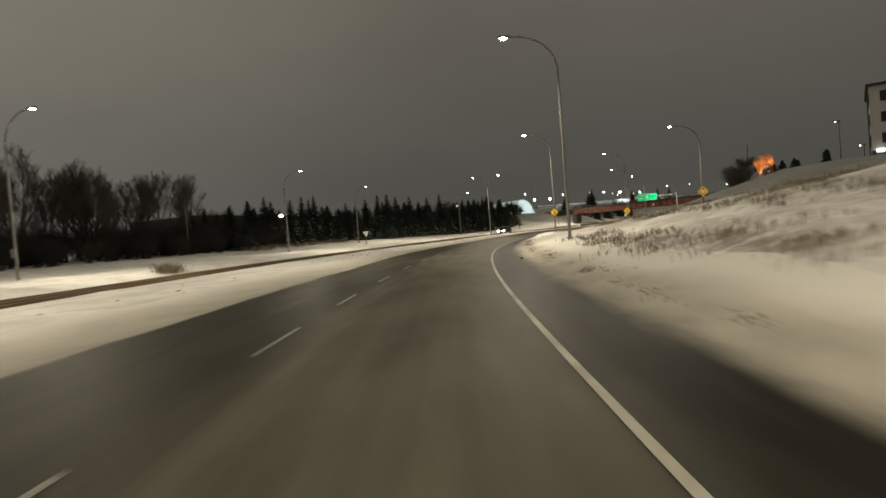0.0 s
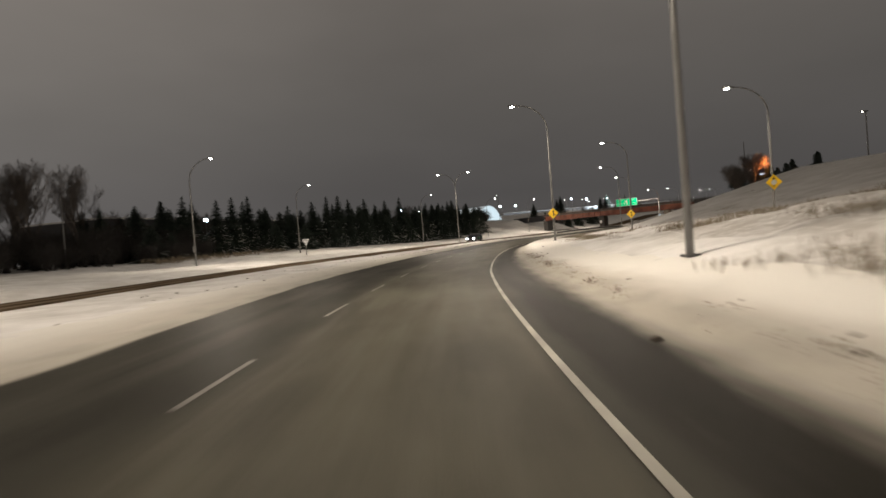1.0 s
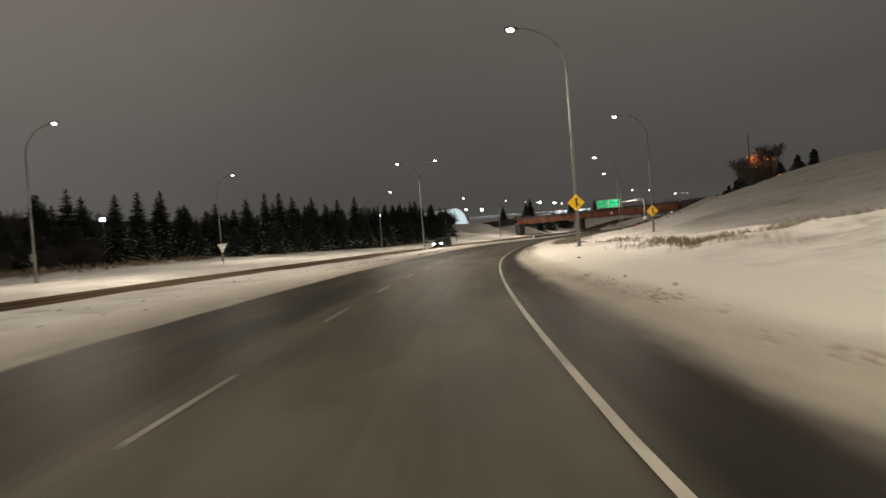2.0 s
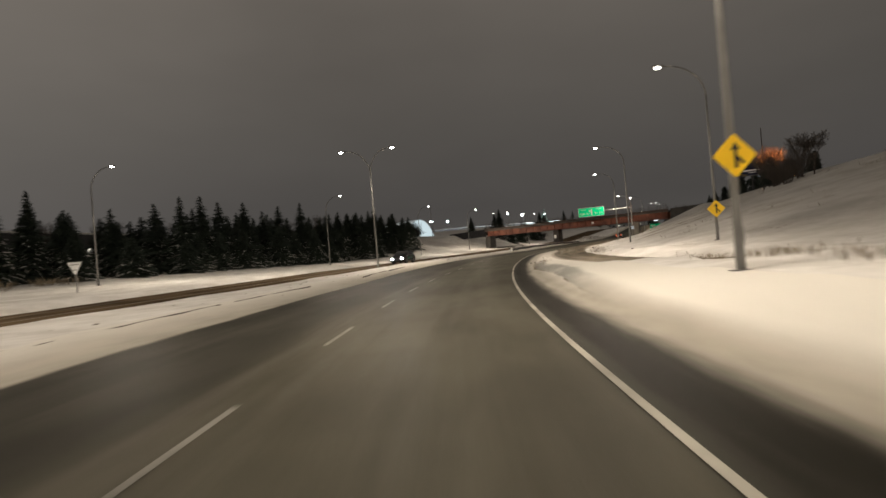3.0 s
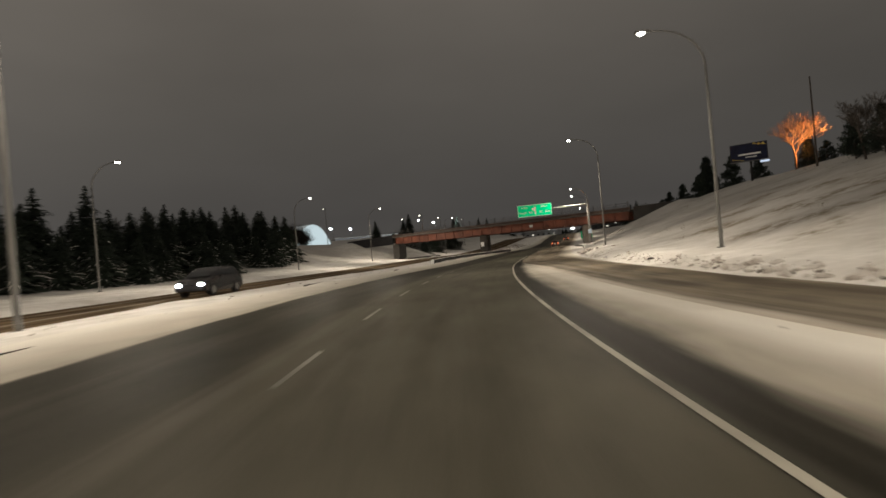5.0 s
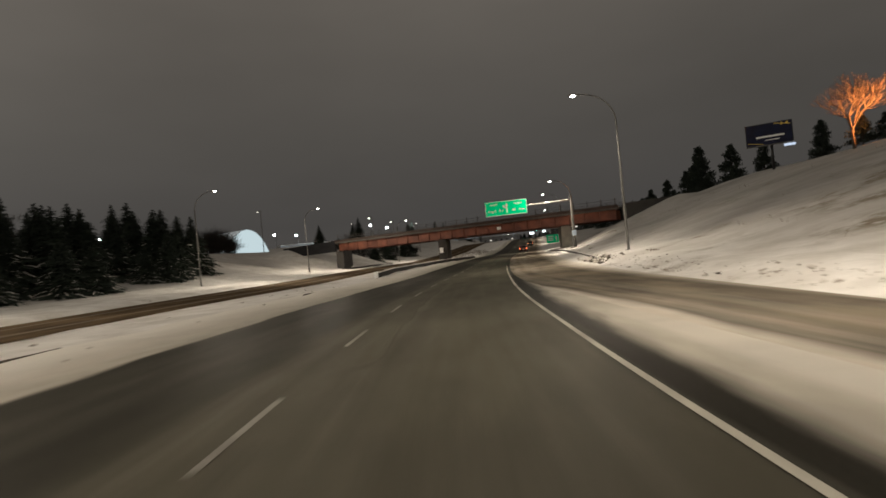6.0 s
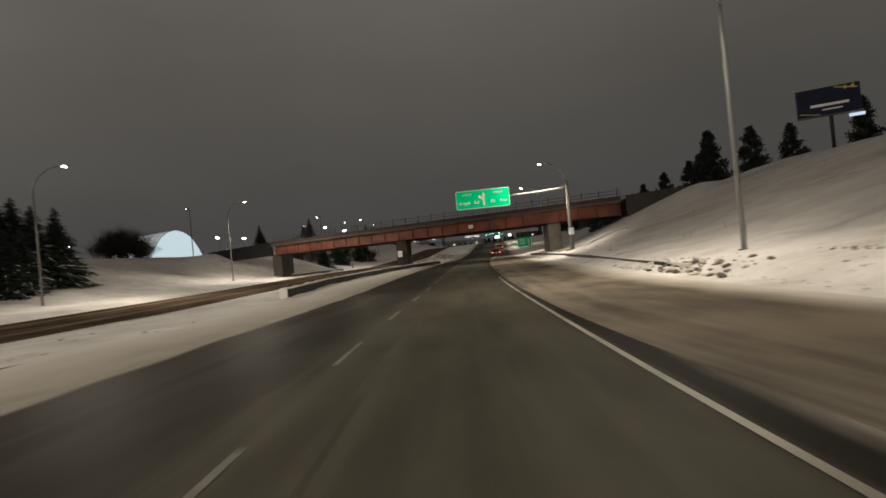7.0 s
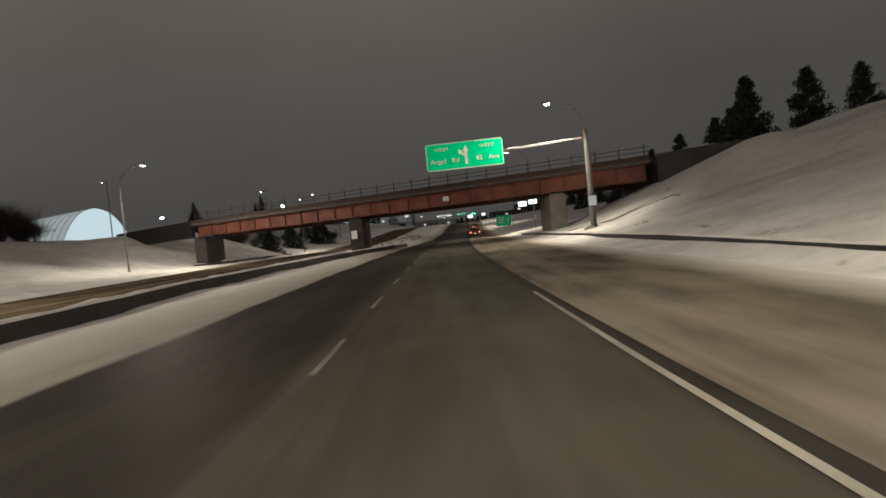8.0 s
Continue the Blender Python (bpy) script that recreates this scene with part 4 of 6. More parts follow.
# ---- bridge ----
def build_bridge():
    L = (BR_B - BR_A).length
    m = Matrix.Translation((BR_A.x, BR_A.y, 0)) @ Matrix.Rotation(math.atan2(BR_DIR.y, BR_DIR.x), 4, "Z")
    br = thing("bridge", m, "rust-red steel girder road bridge on concrete piers", "bridge")
    lo, hi, w = DECK_LO, DECK_HI, BR_W
    for y in (0.72, w * 0.36, w * 0.66, w - 0.72):
        bm = bmesh.new()
        box(bm, L / 2, y, (lo + hi - 0.55) / 2, L, 0.05, hi - 0.6 - lo)
        girder = part("girder", bm, RUST, br)
        for z_, wide_ in ((lo + 0.03, 0.46), (hi - 0.62, 0.42)):
            bm = bmesh.new()
            box(bm, L / 2, y, z_, L, wide_, 0.06)
            part("flange", bm, RUST, girder)
    n = 23
    me = None
    for k in range(n + 1):
        if me is None:
            bm = bmesh.new()
            box(bm, 0, 0, 0, 0.05, 0.17, hi - 0.75 - lo, bevel=0.008)
            ob = part("stiffener", bm, RUST, br)
            me = ob.data
        else:
            ob = new("stiffener", me)
            ob.parent = br
        ob.location = (0.15 + k * (L - 0.3) / n, 0.605, (lo + hi - 0.6) / 2)
    bm = bmesh.new()
    box(bm, L / 2, w / 2, hi - 0.42, L + 1.0, w, 0.34, bevel=0.03)
    part("deck", bm, DARKCONC, br)
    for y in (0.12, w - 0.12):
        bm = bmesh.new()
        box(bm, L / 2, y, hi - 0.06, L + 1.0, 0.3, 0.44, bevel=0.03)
        # the near kerb is a darker brown than the far one
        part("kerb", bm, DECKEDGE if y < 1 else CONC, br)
    bm = bmesh.new()
    box(bm, L / 2, w / 2, hi - 0.2, L + 0.9, w - 0.6, 0.12, bevel=0.03)
    part("roadway", bm, SNOW, br, "snow-covered roadway")
    for y in (0.14, w - 0.14):
        for z in (0.55, 0.95):
            bm = bmesh.new()
            tube(bm, [(0, y, hi + z), (L + 0.5, y, hi + z)], 0.035, 6)
            part("rail", bm, RAILSTEEL, br)
        me = None
        for k in range(27):
            if me is None:
                bm = bmesh.new()
                box(bm, 0, 0, 0.08, 0.09, 0.09, 1.16, bevel=0.01)
                box(bm, 0, 0, -0.46, 0.2, 0.16, 0.04)
                ob = part("railing_post", bm, RAILSTEEL, br)
                me = ob.data
            else:
                ob = new("railing_post", me)
                ob.parent = br
            ob.location = (0.3 + k * (L - 0.2) / 26, y, hi + 0.62)
    # wall piers stand along the road below, askew to the deck
    turn = Matrix.Rotation(math.radians(25.2), 4, "Z")
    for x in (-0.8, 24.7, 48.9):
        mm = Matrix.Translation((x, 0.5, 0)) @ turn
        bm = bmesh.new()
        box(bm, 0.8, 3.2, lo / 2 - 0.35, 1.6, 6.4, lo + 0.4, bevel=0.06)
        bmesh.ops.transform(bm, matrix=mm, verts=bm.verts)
        # the first two piers take the concrete with shade in its colour
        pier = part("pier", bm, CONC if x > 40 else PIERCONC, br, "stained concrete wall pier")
        bm = bmesh.new()
        box(bm, 0.8, 3.2, lo - 0.08, 1.2, 6.0, 0.16, bevel=0.03)
        bmesh.ops.transform(bm, matrix=mm, verts=bm.verts)
        part("bearing_shelf", bm, DARKCONC, pier)
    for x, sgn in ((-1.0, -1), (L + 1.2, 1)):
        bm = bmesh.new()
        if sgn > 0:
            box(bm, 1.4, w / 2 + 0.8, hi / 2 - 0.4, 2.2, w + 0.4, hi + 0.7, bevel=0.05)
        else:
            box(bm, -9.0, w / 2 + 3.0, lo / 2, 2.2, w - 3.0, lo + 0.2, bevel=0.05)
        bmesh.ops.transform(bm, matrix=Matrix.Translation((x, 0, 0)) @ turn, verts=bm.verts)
        # the west end's lack of light is in its wall colour
        part("abutment", bm, DEEPCONC if sgn > 0 else UNLITWALL, br)
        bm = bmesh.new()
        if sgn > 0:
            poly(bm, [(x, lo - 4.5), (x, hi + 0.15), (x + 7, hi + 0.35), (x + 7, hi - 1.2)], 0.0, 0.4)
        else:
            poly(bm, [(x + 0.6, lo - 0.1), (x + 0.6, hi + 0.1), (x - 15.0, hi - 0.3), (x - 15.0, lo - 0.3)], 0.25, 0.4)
        part("wing_wall", bm, DEEPCONC if sgn > 0 else UNLITWALL, br)
    bm = bmesh.new()
    plate(bm, 0.8, 0.95, 0.02, 0.04, 0.36, 25.4, 2.9)
    part("pier_plate", bm, WHITE, br, "white plate on a pier")
    bm = bmesh.new()
    plate(bm, 0.75, 0.5, 0.02, 0.04, 0.44, 37.6, lo + 0.75)
    part("clearance_plate", bm, WHITE, br, "small clearance plate on the girder")
    return br


build_bridge()


# ---- trees ----
def spruce_meshes(h, spread, seed, snowy=0.3, power=0.85, low=0.05):
    rnd = random.Random(seed)
    trunk, crown, snow = bmesh.new(), bmesh.new(), bmesh.new()
    tube(trunk, [(0, 0, -0.3), (0, 0, h * 0.4), (0, 0, h * 0.98)], [h * 0.016, h * 0.011, 0.015], 6)
    z = h * low
    while z < h * 0.985:
        f = 1 - z / h
        reach = spread * (f ** power) * rnd.uniform(0.86, 1.1) * (1 if power > 0.6 else 0.8 + 0.35 * math.sin(z * 3.1 + seed)) + 0.08
        count = max(4, int(6 + 5 * f))
        start = rnd.uniform(0, 6.28)
        for k in range(count):
            a = start + 6.283 * k / count + rnd.uniform(-0.25, 0.25)
            r = reach * rnd.uniform(0.68, 1.16)
            droop = r * rnd.uniform(0.16, 0.42) * (0.5 + f)
            ca, sa = math.cos(a), math.sin(a)
            px, py = -sa, ca
            zz = z + rnd.uniform(-0.12, 0.12)
            last = None
            segs = 3 if r < 0.9 else 4
            for j in range(segs + 1):
                q = j / segs
                w = r * 0.30 * (1 - q) ** 0.7 * (0.45 if j == 0 else 1.0) * rnd.uniform(0.75, 1.25) + 0.02
                c = Vector((ca * r * q, sa * r * q, zz - droop * q * q + (0.10 * r * q if q > 0.6 else 0)))
                lft = c + Vector((px * w, py * w, -w * 0.55 + rnd.uniform(-0.06, 0.06)))
                rgt = c - Vector((px * w, py * w, w * 0.55 - rnd.uniform(-0.06, 0.06)))
                row = (crown.verts.new(lft), crown.verts.new(c), crown.verts.new(rgt))
                if last:
                    crown.faces.new((last[0], last[1], row[1], row[0]))
                    crown.faces.new((last[1], last[2], row[2], row[1]))
                    # hanging side twigs
                    for side in (0, 2):
                        if rnd.random() < 0.8:
                            o = row[side].co
                            tip = o + Vector((ca * 0.22 * r, sa * 0.22 * r, -0.14 * r - 0.08)) + Vector((px, py, 0)) * (0.12 * r if side == 0 else -0.12 * r)
                            crown.faces.new((crown.verts.new(o), crown.verts.new(row[1].co), crown.verts.new(tip)))
                    if f > 0.5 and rnd.random() < snowy * (f - 0.25) * 1.5 and j > 1:
                        up = Vector((0, 0, 0.03))
                        q0, q1 = rnd.uniform(0.08, 0.24), rnd.uniform(0.05, 0.2)
                        a0, a1, b0, b1 = last[1].co.lerp(last[0].co, q0), last[1].co.lerp(last[2].co, q0), row[1].co.lerp(row[0].co, q1), row[1].co.lerp(row[2].co, q1)
                        vs = [snow.verts.new(p + up) for p in (a0, last[1].co + up, a1, b1, row[1].co + up, b0)]
                        snow.faces.new((vs[0], vs[1], vs[4], vs[5]))
                        snow.faces.new((vs[1], vs[2], vs[3], vs[4]))
                last = row
        z += max(0.16, h * 0.034 * (0.55 + 0.6 * f)) * rnd.uniform(0.85, 1.15)
    return trunk, crown, snow


def make_spruce(h, spread, seed, snowy, label, group, power=0.85, low=0.05):
    ob = thing("spruce_tree", Matrix.Identity(4), label, "tree", group)
    t, c, s = spruce_meshes(h, spread, seed, snowy, power, low)
    part("trunk", t, BARK, ob)
    crown = part("crown", c, NEEDLE, ob)
    if len(s.verts):
        tagged(part("bough_snow", s, SNOW, crown, "snow on the lower boughs"), kind="stuff")
    else:
        s.free()
    return ob


def bare_meshes(h, seed, levels=5, spread=0.5, lean=0.0, bole=0.38, girth=0.34):
    rnd = random.Random(seed)
    trunk, crown = bmesh.new(), bmesh.new()

    def grow(bm, p, v, length, r, level):
        pts, rad = [p.copy()], [r]
        q, w = p.copy(), v.copy()
        n = 3 if level < 3 else 2
        for k in range(n):
            w = (w + Vector((rnd.uniform(-1, 1), rnd.uniform(-1, 1), rnd.uniform(-0.2, 0.7))) * 0.13).normalized()
            q = q + w * length / n
            out_ = math.hypot(q.x, q.y) / (h * girth)
            up_ = (q.z - h * 0.58) / (h * 0.42)
            if level and out_ * out_ + up_ * up_ > 1.0:
                q = pts[-1].lerp(q, 0.35)
            pts.append(q.copy())
            rad.append(r * (1 - 0.42 * (k + 1) / n))
        tube(bm, [tuple(a) for a in pts], rad, 6 if level == 0 else 3, cap=level == 0)
        if level >= levels:
            return
        kids = (4 if bole > 0.25 else 7) if level == 0 else (3 if level < levels - 1 else 4)
        for k in range(kids):
            f = rnd.uniform(0.35 if bole > 0.25 or level else 0.05, 1.0)
            i = min(n - 1, int(f * n))
            base = pts[i].lerp(pts[i + 1], f * n - i if f < 1 else 1.0)
            side = Vector((rnd.uniform(-1, 1), rnd.uniform(-1, 1), rnd.uniform(-0.1, 0.5))).normalized()
            d2 = (w * (1 - spread) + side * spread + Vector((0, 0, 0.16))).normalized()
            grow(crown, base, d2, (length if bole > 0.25 or level else h * 0.36) * rnd.uniform(0.55, 0.78), max(0.012, r * 0.5), level + 1)
        grow(crown, pts[-1], w, length * 0.62, max(0.012, r * 0.56), level + 1)

    grow(trunk, Vector((0, 0, -0.3)), Vector((lean, 0, 1)).normalized(), h * bole, h * 0.014, 0)
    return trunk, crown


def make_bare(h, seed, label, group, name="bare_tree", levels=5, spread=0.5, bole=0.38, girth=0.34):
    ob = thing(name, Matrix.Identity(4), label, "tree" if name != "bare_shrub" else "shrub", group)
    t, c = bare_meshes(h, seed, levels, spread, 0.0, bole, girth)
    part("trunk", t, BARK, ob)
    part("crown", c, TWIG, ob)
    return ob


def make_shrub(h, wide, seed, label, group, stems=16, material=None):
    """A round bush of many stems."""
    r2 = random.Random(seed)
    ob = thing("bare_shrub", Matrix.Identity(4), label, "shrub", group)
    bm = bmesh.new()

    def grow(p, v, length, r, level):
        q, pts = p.copy(), [tuple(p)]
        for _ in range(2):
            v = (v + Vector((r2.uniform(-1, 1), r2.uniform(-1, 1), r2.uniform(-0.3, 0.6))) * 0.22).normalized()
            q = q + v * length / 2
            pts.append(tuple(q))
        tube(bm, pts, [r, r * 0.8, r * 0.55], 3, cap=False)
        if level < 3:
            for k in range(4):
                side = Vector((r2.uniform(-1, 1), r2.uniform(-1, 1), r2.uniform(-0.4, 0.8))).normalized()
                grow(Vector(pts[1 + k % 2]), (v * 0.55 + side * 0.6).normalized(), length * r2.uniform(0.55, 0.8), max(0.006, r * 0.55), level + 1)

    for k in range(stems):
        a, out = r2.uniform(0, 6.283), r2.uniform(0.0, 1.0) ** 0.6
        v = Vector((math.cos(a) * out * wide / h, math.sin(a) * out * wide / h, 1.0)).normalized()
        grow(Vector((math.cos(a) * out * wide * 0.15, math.sin(a) * out * wide * 0.15, -0.1)), v, h * 0.42 * r2.uniform(0.7, 1.15), h * 0.008, 0)
    part("crown", bm, material or TWIG, ob)
    return ob


rnd = random.Random(11)
SPR = [make_spruce(h, sp, 20 + k, 0.5, "dark green spruce with snow on its lower boughs", "spruces behind the opposite road")
       for k, (h, sp) in enumerate(((10.5, 3.3), (9.4, 3.2), (8.1, 3.0), (11.0, 3.0), (6.6, 2.8)))]
SPR_H = (10.5, 9.4, 8.1, 11.0, 6.6)
# the tall ones: station, offset, height of the tip
spots = [(s_, d_, top_ - ground_z(s_, d_)) for s_, d_, top_ in (
    (131.6, -48.6, 12.7), (135.0, -48.2, 13.0), (138.4, -48.1, 12.2), (141.1, -45.8, 12.1), (148.5, -48.0, 11.2), (152.8, -47.8, 12.3), (159.8, -47.8, 13.3), (128.5, -49.9, 11.5),
    (123.7, -51.9, 10.7), (118.7, -53.1, 10.4), (115.1, -53.6, 12.5), (111.1, -53.5, 12.1), (107.5, -53.4, 11.4), (103.3, -56.1, 12.0), (100.0, -57.0, 11.1), (95.6, -57.1, 10.2),
    (197.0, -41.6, 10.8), (194.5, -42.1, 10.8), (194.1, -45.5, 11.3), (192.0, -43.8, 11.8), (191.4, -46.3, 11.7), (187.5, -46.5, 11.0), (183.0, -47.0, 11.6), (177.5, -46.0, 11.4),
    (172.5, -47.0, 11.9), (168.0, -46.5, 11.2), (164.5, -49.0, 10.9))]
# lower ones fill the rows between and before them
s_ = 92.0
while s_ < 198:
    front_ = np.interp(s_, (92, 110, 130, 160, 198), (-52, -48, -44.5, -43, -39.5))
    for back_, lo_, hi_, odds_ in ((0.0, 4.2, 6.8, 0.62), (6.5, 6.8, 9.8, 0.9), (10.0, 7.2, 10.2, 0.9)):
        if rnd.random() < odds_:
            spots.append((s_ + rnd.uniform(-1.2, 1.2), front_ - back_ + rnd.uniform(-1.6, 1.2), rnd.uniform(lo_, hi_)))
    s_ += 2.9
first = set()
for s_, d_, h_ in spots:
    x_, y_ = plan(s_, d_)
    # a gap stays open before the floodlight
    if abs((x_ + 29.3) * 0.976 + (y_ - 129.2) * 0.218) < 1.9 and y_ < 134 and h_ < 10:
        continue
    k = min(range(5), key=lambda q: abs(SPR_H[q] - h_) + rnd.uniform(0, 2.2))
    wide_ = (h_ / SPR_H[k]) ** 0.6 * rnd.uniform(0.95, 1.3)
    m_ = Matrix.LocRotScale((x_, y_, ground_z(s_, d_) - 0.05), Euler((0, 0, rnd.uniform(0, 6.28))), (wide_, wide_, h_ / SPR_H[k]))
    if k not in first:
        first.add(k)
        SPR[k].matrix_basis = m_
        SPR[k].scale = (wide_, wide_, h_ / SPR_H[k])
    else:
        ob = copy_thing(SPR[k], m_)
        ob.matrix_basis = m_

BARE = [make_bare(h, 40 + k, "leafless tree with fine dark twigs", "leafless trees behind the opposite road", spread=0.45, bole=0.45, girth=0.2) for k, h in enumerate((13.8, 12.6, 14.6, 12.0))]
first = set()
for k_ in range(104):
    s_, d_ = rnd.uniform(26, 93), rnd.uniform(-84, -56)
    x_, y_ = plan(s_, d_)
    k = k_ % 4
    m_ = Matrix.LocRotScale((x_, y_, ground_z(s_, d_) - 0.05), Euler((0, 0, rnd.uniform(0, 6.28))), None)
    if k not in first:
        first.add(k)
        BARE[k].matrix_basis = m_
    else:
        copy_thing(BARE[k], m_)

BACK = make_bare(10.5, 47, "slim leafless tree standing behind the spruces", "leafless trees behind the opposite road", spread=0.5, bole=0.34)
BACK.matrix_basis = pose(*plan(112, -66), ground_z(112, -66) - 0.05)
for k_ in range(30):
    s_, d_ = 98 + 3.2 * k_ + rnd.uniform(-1.5, 1.5), -rnd.uniform(60, 70)
    copy_thing(BACK, pose(*plan(s_, d_), ground_z(s_, d_) - 0.05, 0, 0, rnd.uniform(0, 360)))


# Pines and leafless trees on the hill.
def make_pine(h, wide, seed):
    """A dense ragged pine: limbs that carry clumps of needles."""
    r2 = random.Random(seed)
    ob = thing("pine_tree", Matrix.Identity(4), "dense dark pine with a ragged crown on the snowy hill", "tree", "pines on the hill")
    bm = bmesh.new()
    tube(bm, [(0, 0, -0.3), (0.05, 0, h * 0.5), (0, 0.05, h * 0.95)], [h * 0.022, h * 0.015, 0.02], 6)
    limbs = []
    for k in range(84):
        f = 0.06 + 0.92 * (k + r2.random()) / 84
        shape = 1.08 * (1 - f) ** 0.85
        r = wide * shape * r2.uniform(0.5, 1.12) + 0.08
        a = r2.uniform(0, 6.283)
        tip = Vector((math.cos(a) * r, math.sin(a) * r, h * f + r * r2.uniform(0.0, 0.35)))
        tube(bm, [(0, 0, h * f - 0.1), tuple(tip)], [0.035, 0.012], 3, cap=False)
        limbs.append((Vector((0, 0, h * f)), tip))
    part("trunk", bm, BARK, ob)
    verts, faces = [], []
    for root, tip in limbs:
        for q in (0.45, 0.75, 1.0):
            c = root.lerp(tip, q)
            size = (0.30 + 0.26 * q) * (1.0 - 0.5 * root.z / h) * (h / 7.0) * r2.uniform(0.8, 1.3)
            for _ in range(36):
                v = Vector((r2.gauss(0, 1), r2.gauss(0, 1), r2.gauss(0, 0.75)))
                v = v.normalized() * size * r2.uniform(0.2, 1.0)
                p = c + v
                w = v.normalized() * size * 0.42
                side = v.cross(Vector((r2.uniform(-1, 1), r2.uniform(-1, 1), r2.uniform(-1, 1)))).normalized() * size * 0.24
                b_ = len(verts)
                verts += [tuple(p - side), tuple(p + side), tuple(p + w + Vector((0, 0, size * 0.15)))]
                faces.append((b_, b_ + 1, b_ + 2))
    link_mesh("crown", verts, faces, NEEDLE, ob)
    return ob


PINE = [make_pine(7.6, 2.5, 160), make_pine(6.7, 2.1, 161), make_pine(4.0, 1.5, 162)]
for k, x_, y_ in ((0, 117.4, 189.2), (1, 117.4, 176.6), (2, 122.9, 198.8)):
    PINE[k].matrix_basis = pose(x_, y_, ground_at(x_, y_) - 0.05)
for k, x_, y_, tall_ in ((0, 116.6, 188.2, 1.2), (0, 115.3, 180.9, 0.86), (1, 121.7, 169.7, 1.0), (0, 124.0, 202.5, 1.0), (0, 126.0, 209.0, 1.0), (1, 127.0, 212.5, 1.0), (0, 121.0, 195.0, 0.9), (1, 128.0, 218.0, 1.0),
                         (0, 119.5, 192.0, 0.9), (2, 69.4, 126.4, 1.0), (2, 73.0, 131.0, 1.0), (2, 95.0, 144.7, 1.0), (2, 91.5, 148.5, 0.8), (2, 93.0, 147.0, 0.7)):
    ob = copy_thing(PINE[k], pose(x_, y_, ground_at(x_, y_) - 0.05, 0, 0, 57 * k + 31 * x_))
    ob.scale = (0.5 + 0.5 * tall_, 0.5 + 0.5 * tall_, tall_)
PINE[1].scale = (0.8, 0.8, 0.78)


def make_spreading(h, seed, label, group):
    """A leafless tree that forks low into limbs and fans out into fine twigs."""
    r2 = random.Random(seed)
    ob = thing("bare_tree", Matrix.Identity(4), label, "tree", group)
    trunk, crown = bmesh.new(), bmesh.new()

    def grow(bm, p, v, length, r, level):
        q, pts = p.copy(), [tuple(p)]
        for _ in range(3):
            v = (v + Vector((r2.uniform(-1, 1), r2.uniform(-1, 1), r2.uniform(-0.4, 0.7))) * 0.14).normalized()
            q = q + v * length / 3
            pts.append(tuple(q))
        tube(bm, pts, [r, r * 0.88, r * 0.76, r * 0.66], 6 if level < 2 else 3, cap=False)
        if level >= 6:
            return
        kids = 4 if level == 0 else 3 if level < 5 else 2
        spin = r2.uniform(0, 6.28)
        for k in range(kids):
            a = spin + 6.283 * k / kids + r2.uniform(-0.4, 0.4)
            side = Vector((math.cos(a), math.sin(a), 0.12))
            side = (side - v * side.dot(v)).normalized()
            ang = r2.uniform(0.38, 0.72)
            at = Vector(pts[3]) if k < 2 or level == 0 else Vector(pts[2])
            grow(crown, at, (v * math.cos(ang) + side * math.sin(ang) + Vector((0, 0, 0.08))).normalized(), length * r2.uniform(0.66, 0.86), max(0.011, r * (0.64 if k else 0.74)), level + 1)

    grow(trunk, Vector((0, 0, -0.3)), Vector((0.05, 0, 1)).normalized(), h * 0.24, h * 0.019, 0)
    part("trunk", trunk, BARK, ob, smooth=True)
    part("crown", crown, TWIG, ob)
    return ob


LIT = make_spreading(9.2, 71, "leafless tree lit orange from below", "leafless trees on the hill")
LIT.matrix_basis = pose(87.3, 147.1, ground_at(87.3, 147.1) - 0.05)
HILL = make_bare(7.4, 72, "leafless tree with dense dark twigs on the hill", "leafless trees on the hill", levels=5, spread=0.58, bole=0.3)
HILL.matrix_basis = pose(67.7, 119.7, ground_at(67.7, 119.7) - 0.05)
for x_, y_ in ((69.2, 127.8), (66.0, 116.5)):
    copy_thing(HILL, pose(x_, y_, ground_at(x_, y_) - 0.05, 0, 0, 41 * x_))
CLUMP = make_shrub(4.4, 2.6, 73, "thicket of leafless dark twigs on the hill", "leafless thickets on the hill", 24)
CLUMP.matrix_basis = pose(69.5, 122.0, ground_at(69.5, 122.0) - 0.05)
for x_, y_ in ((67.5, 124.0), (64.5, 119.0)):
    copy_thing(CLUMP, pose(x_, y_, ground_at(x_, y_) - 0.05, 0, 0, 41 * x_))
z0_ = ground_at(80.0, 139.4)
bm = bmesh.new()
tube(bm, [(0, 0, -0.4), (0, 0, 0.4), (0, 0, 9.6)], [0.13, 0.11, 0.07], 8)
tagged(part("utility_pole", bm, BARK), "bare dark wooden pole standing on the hill", "pole").matrix_basis = pose(80.0, 139.4, z0_)


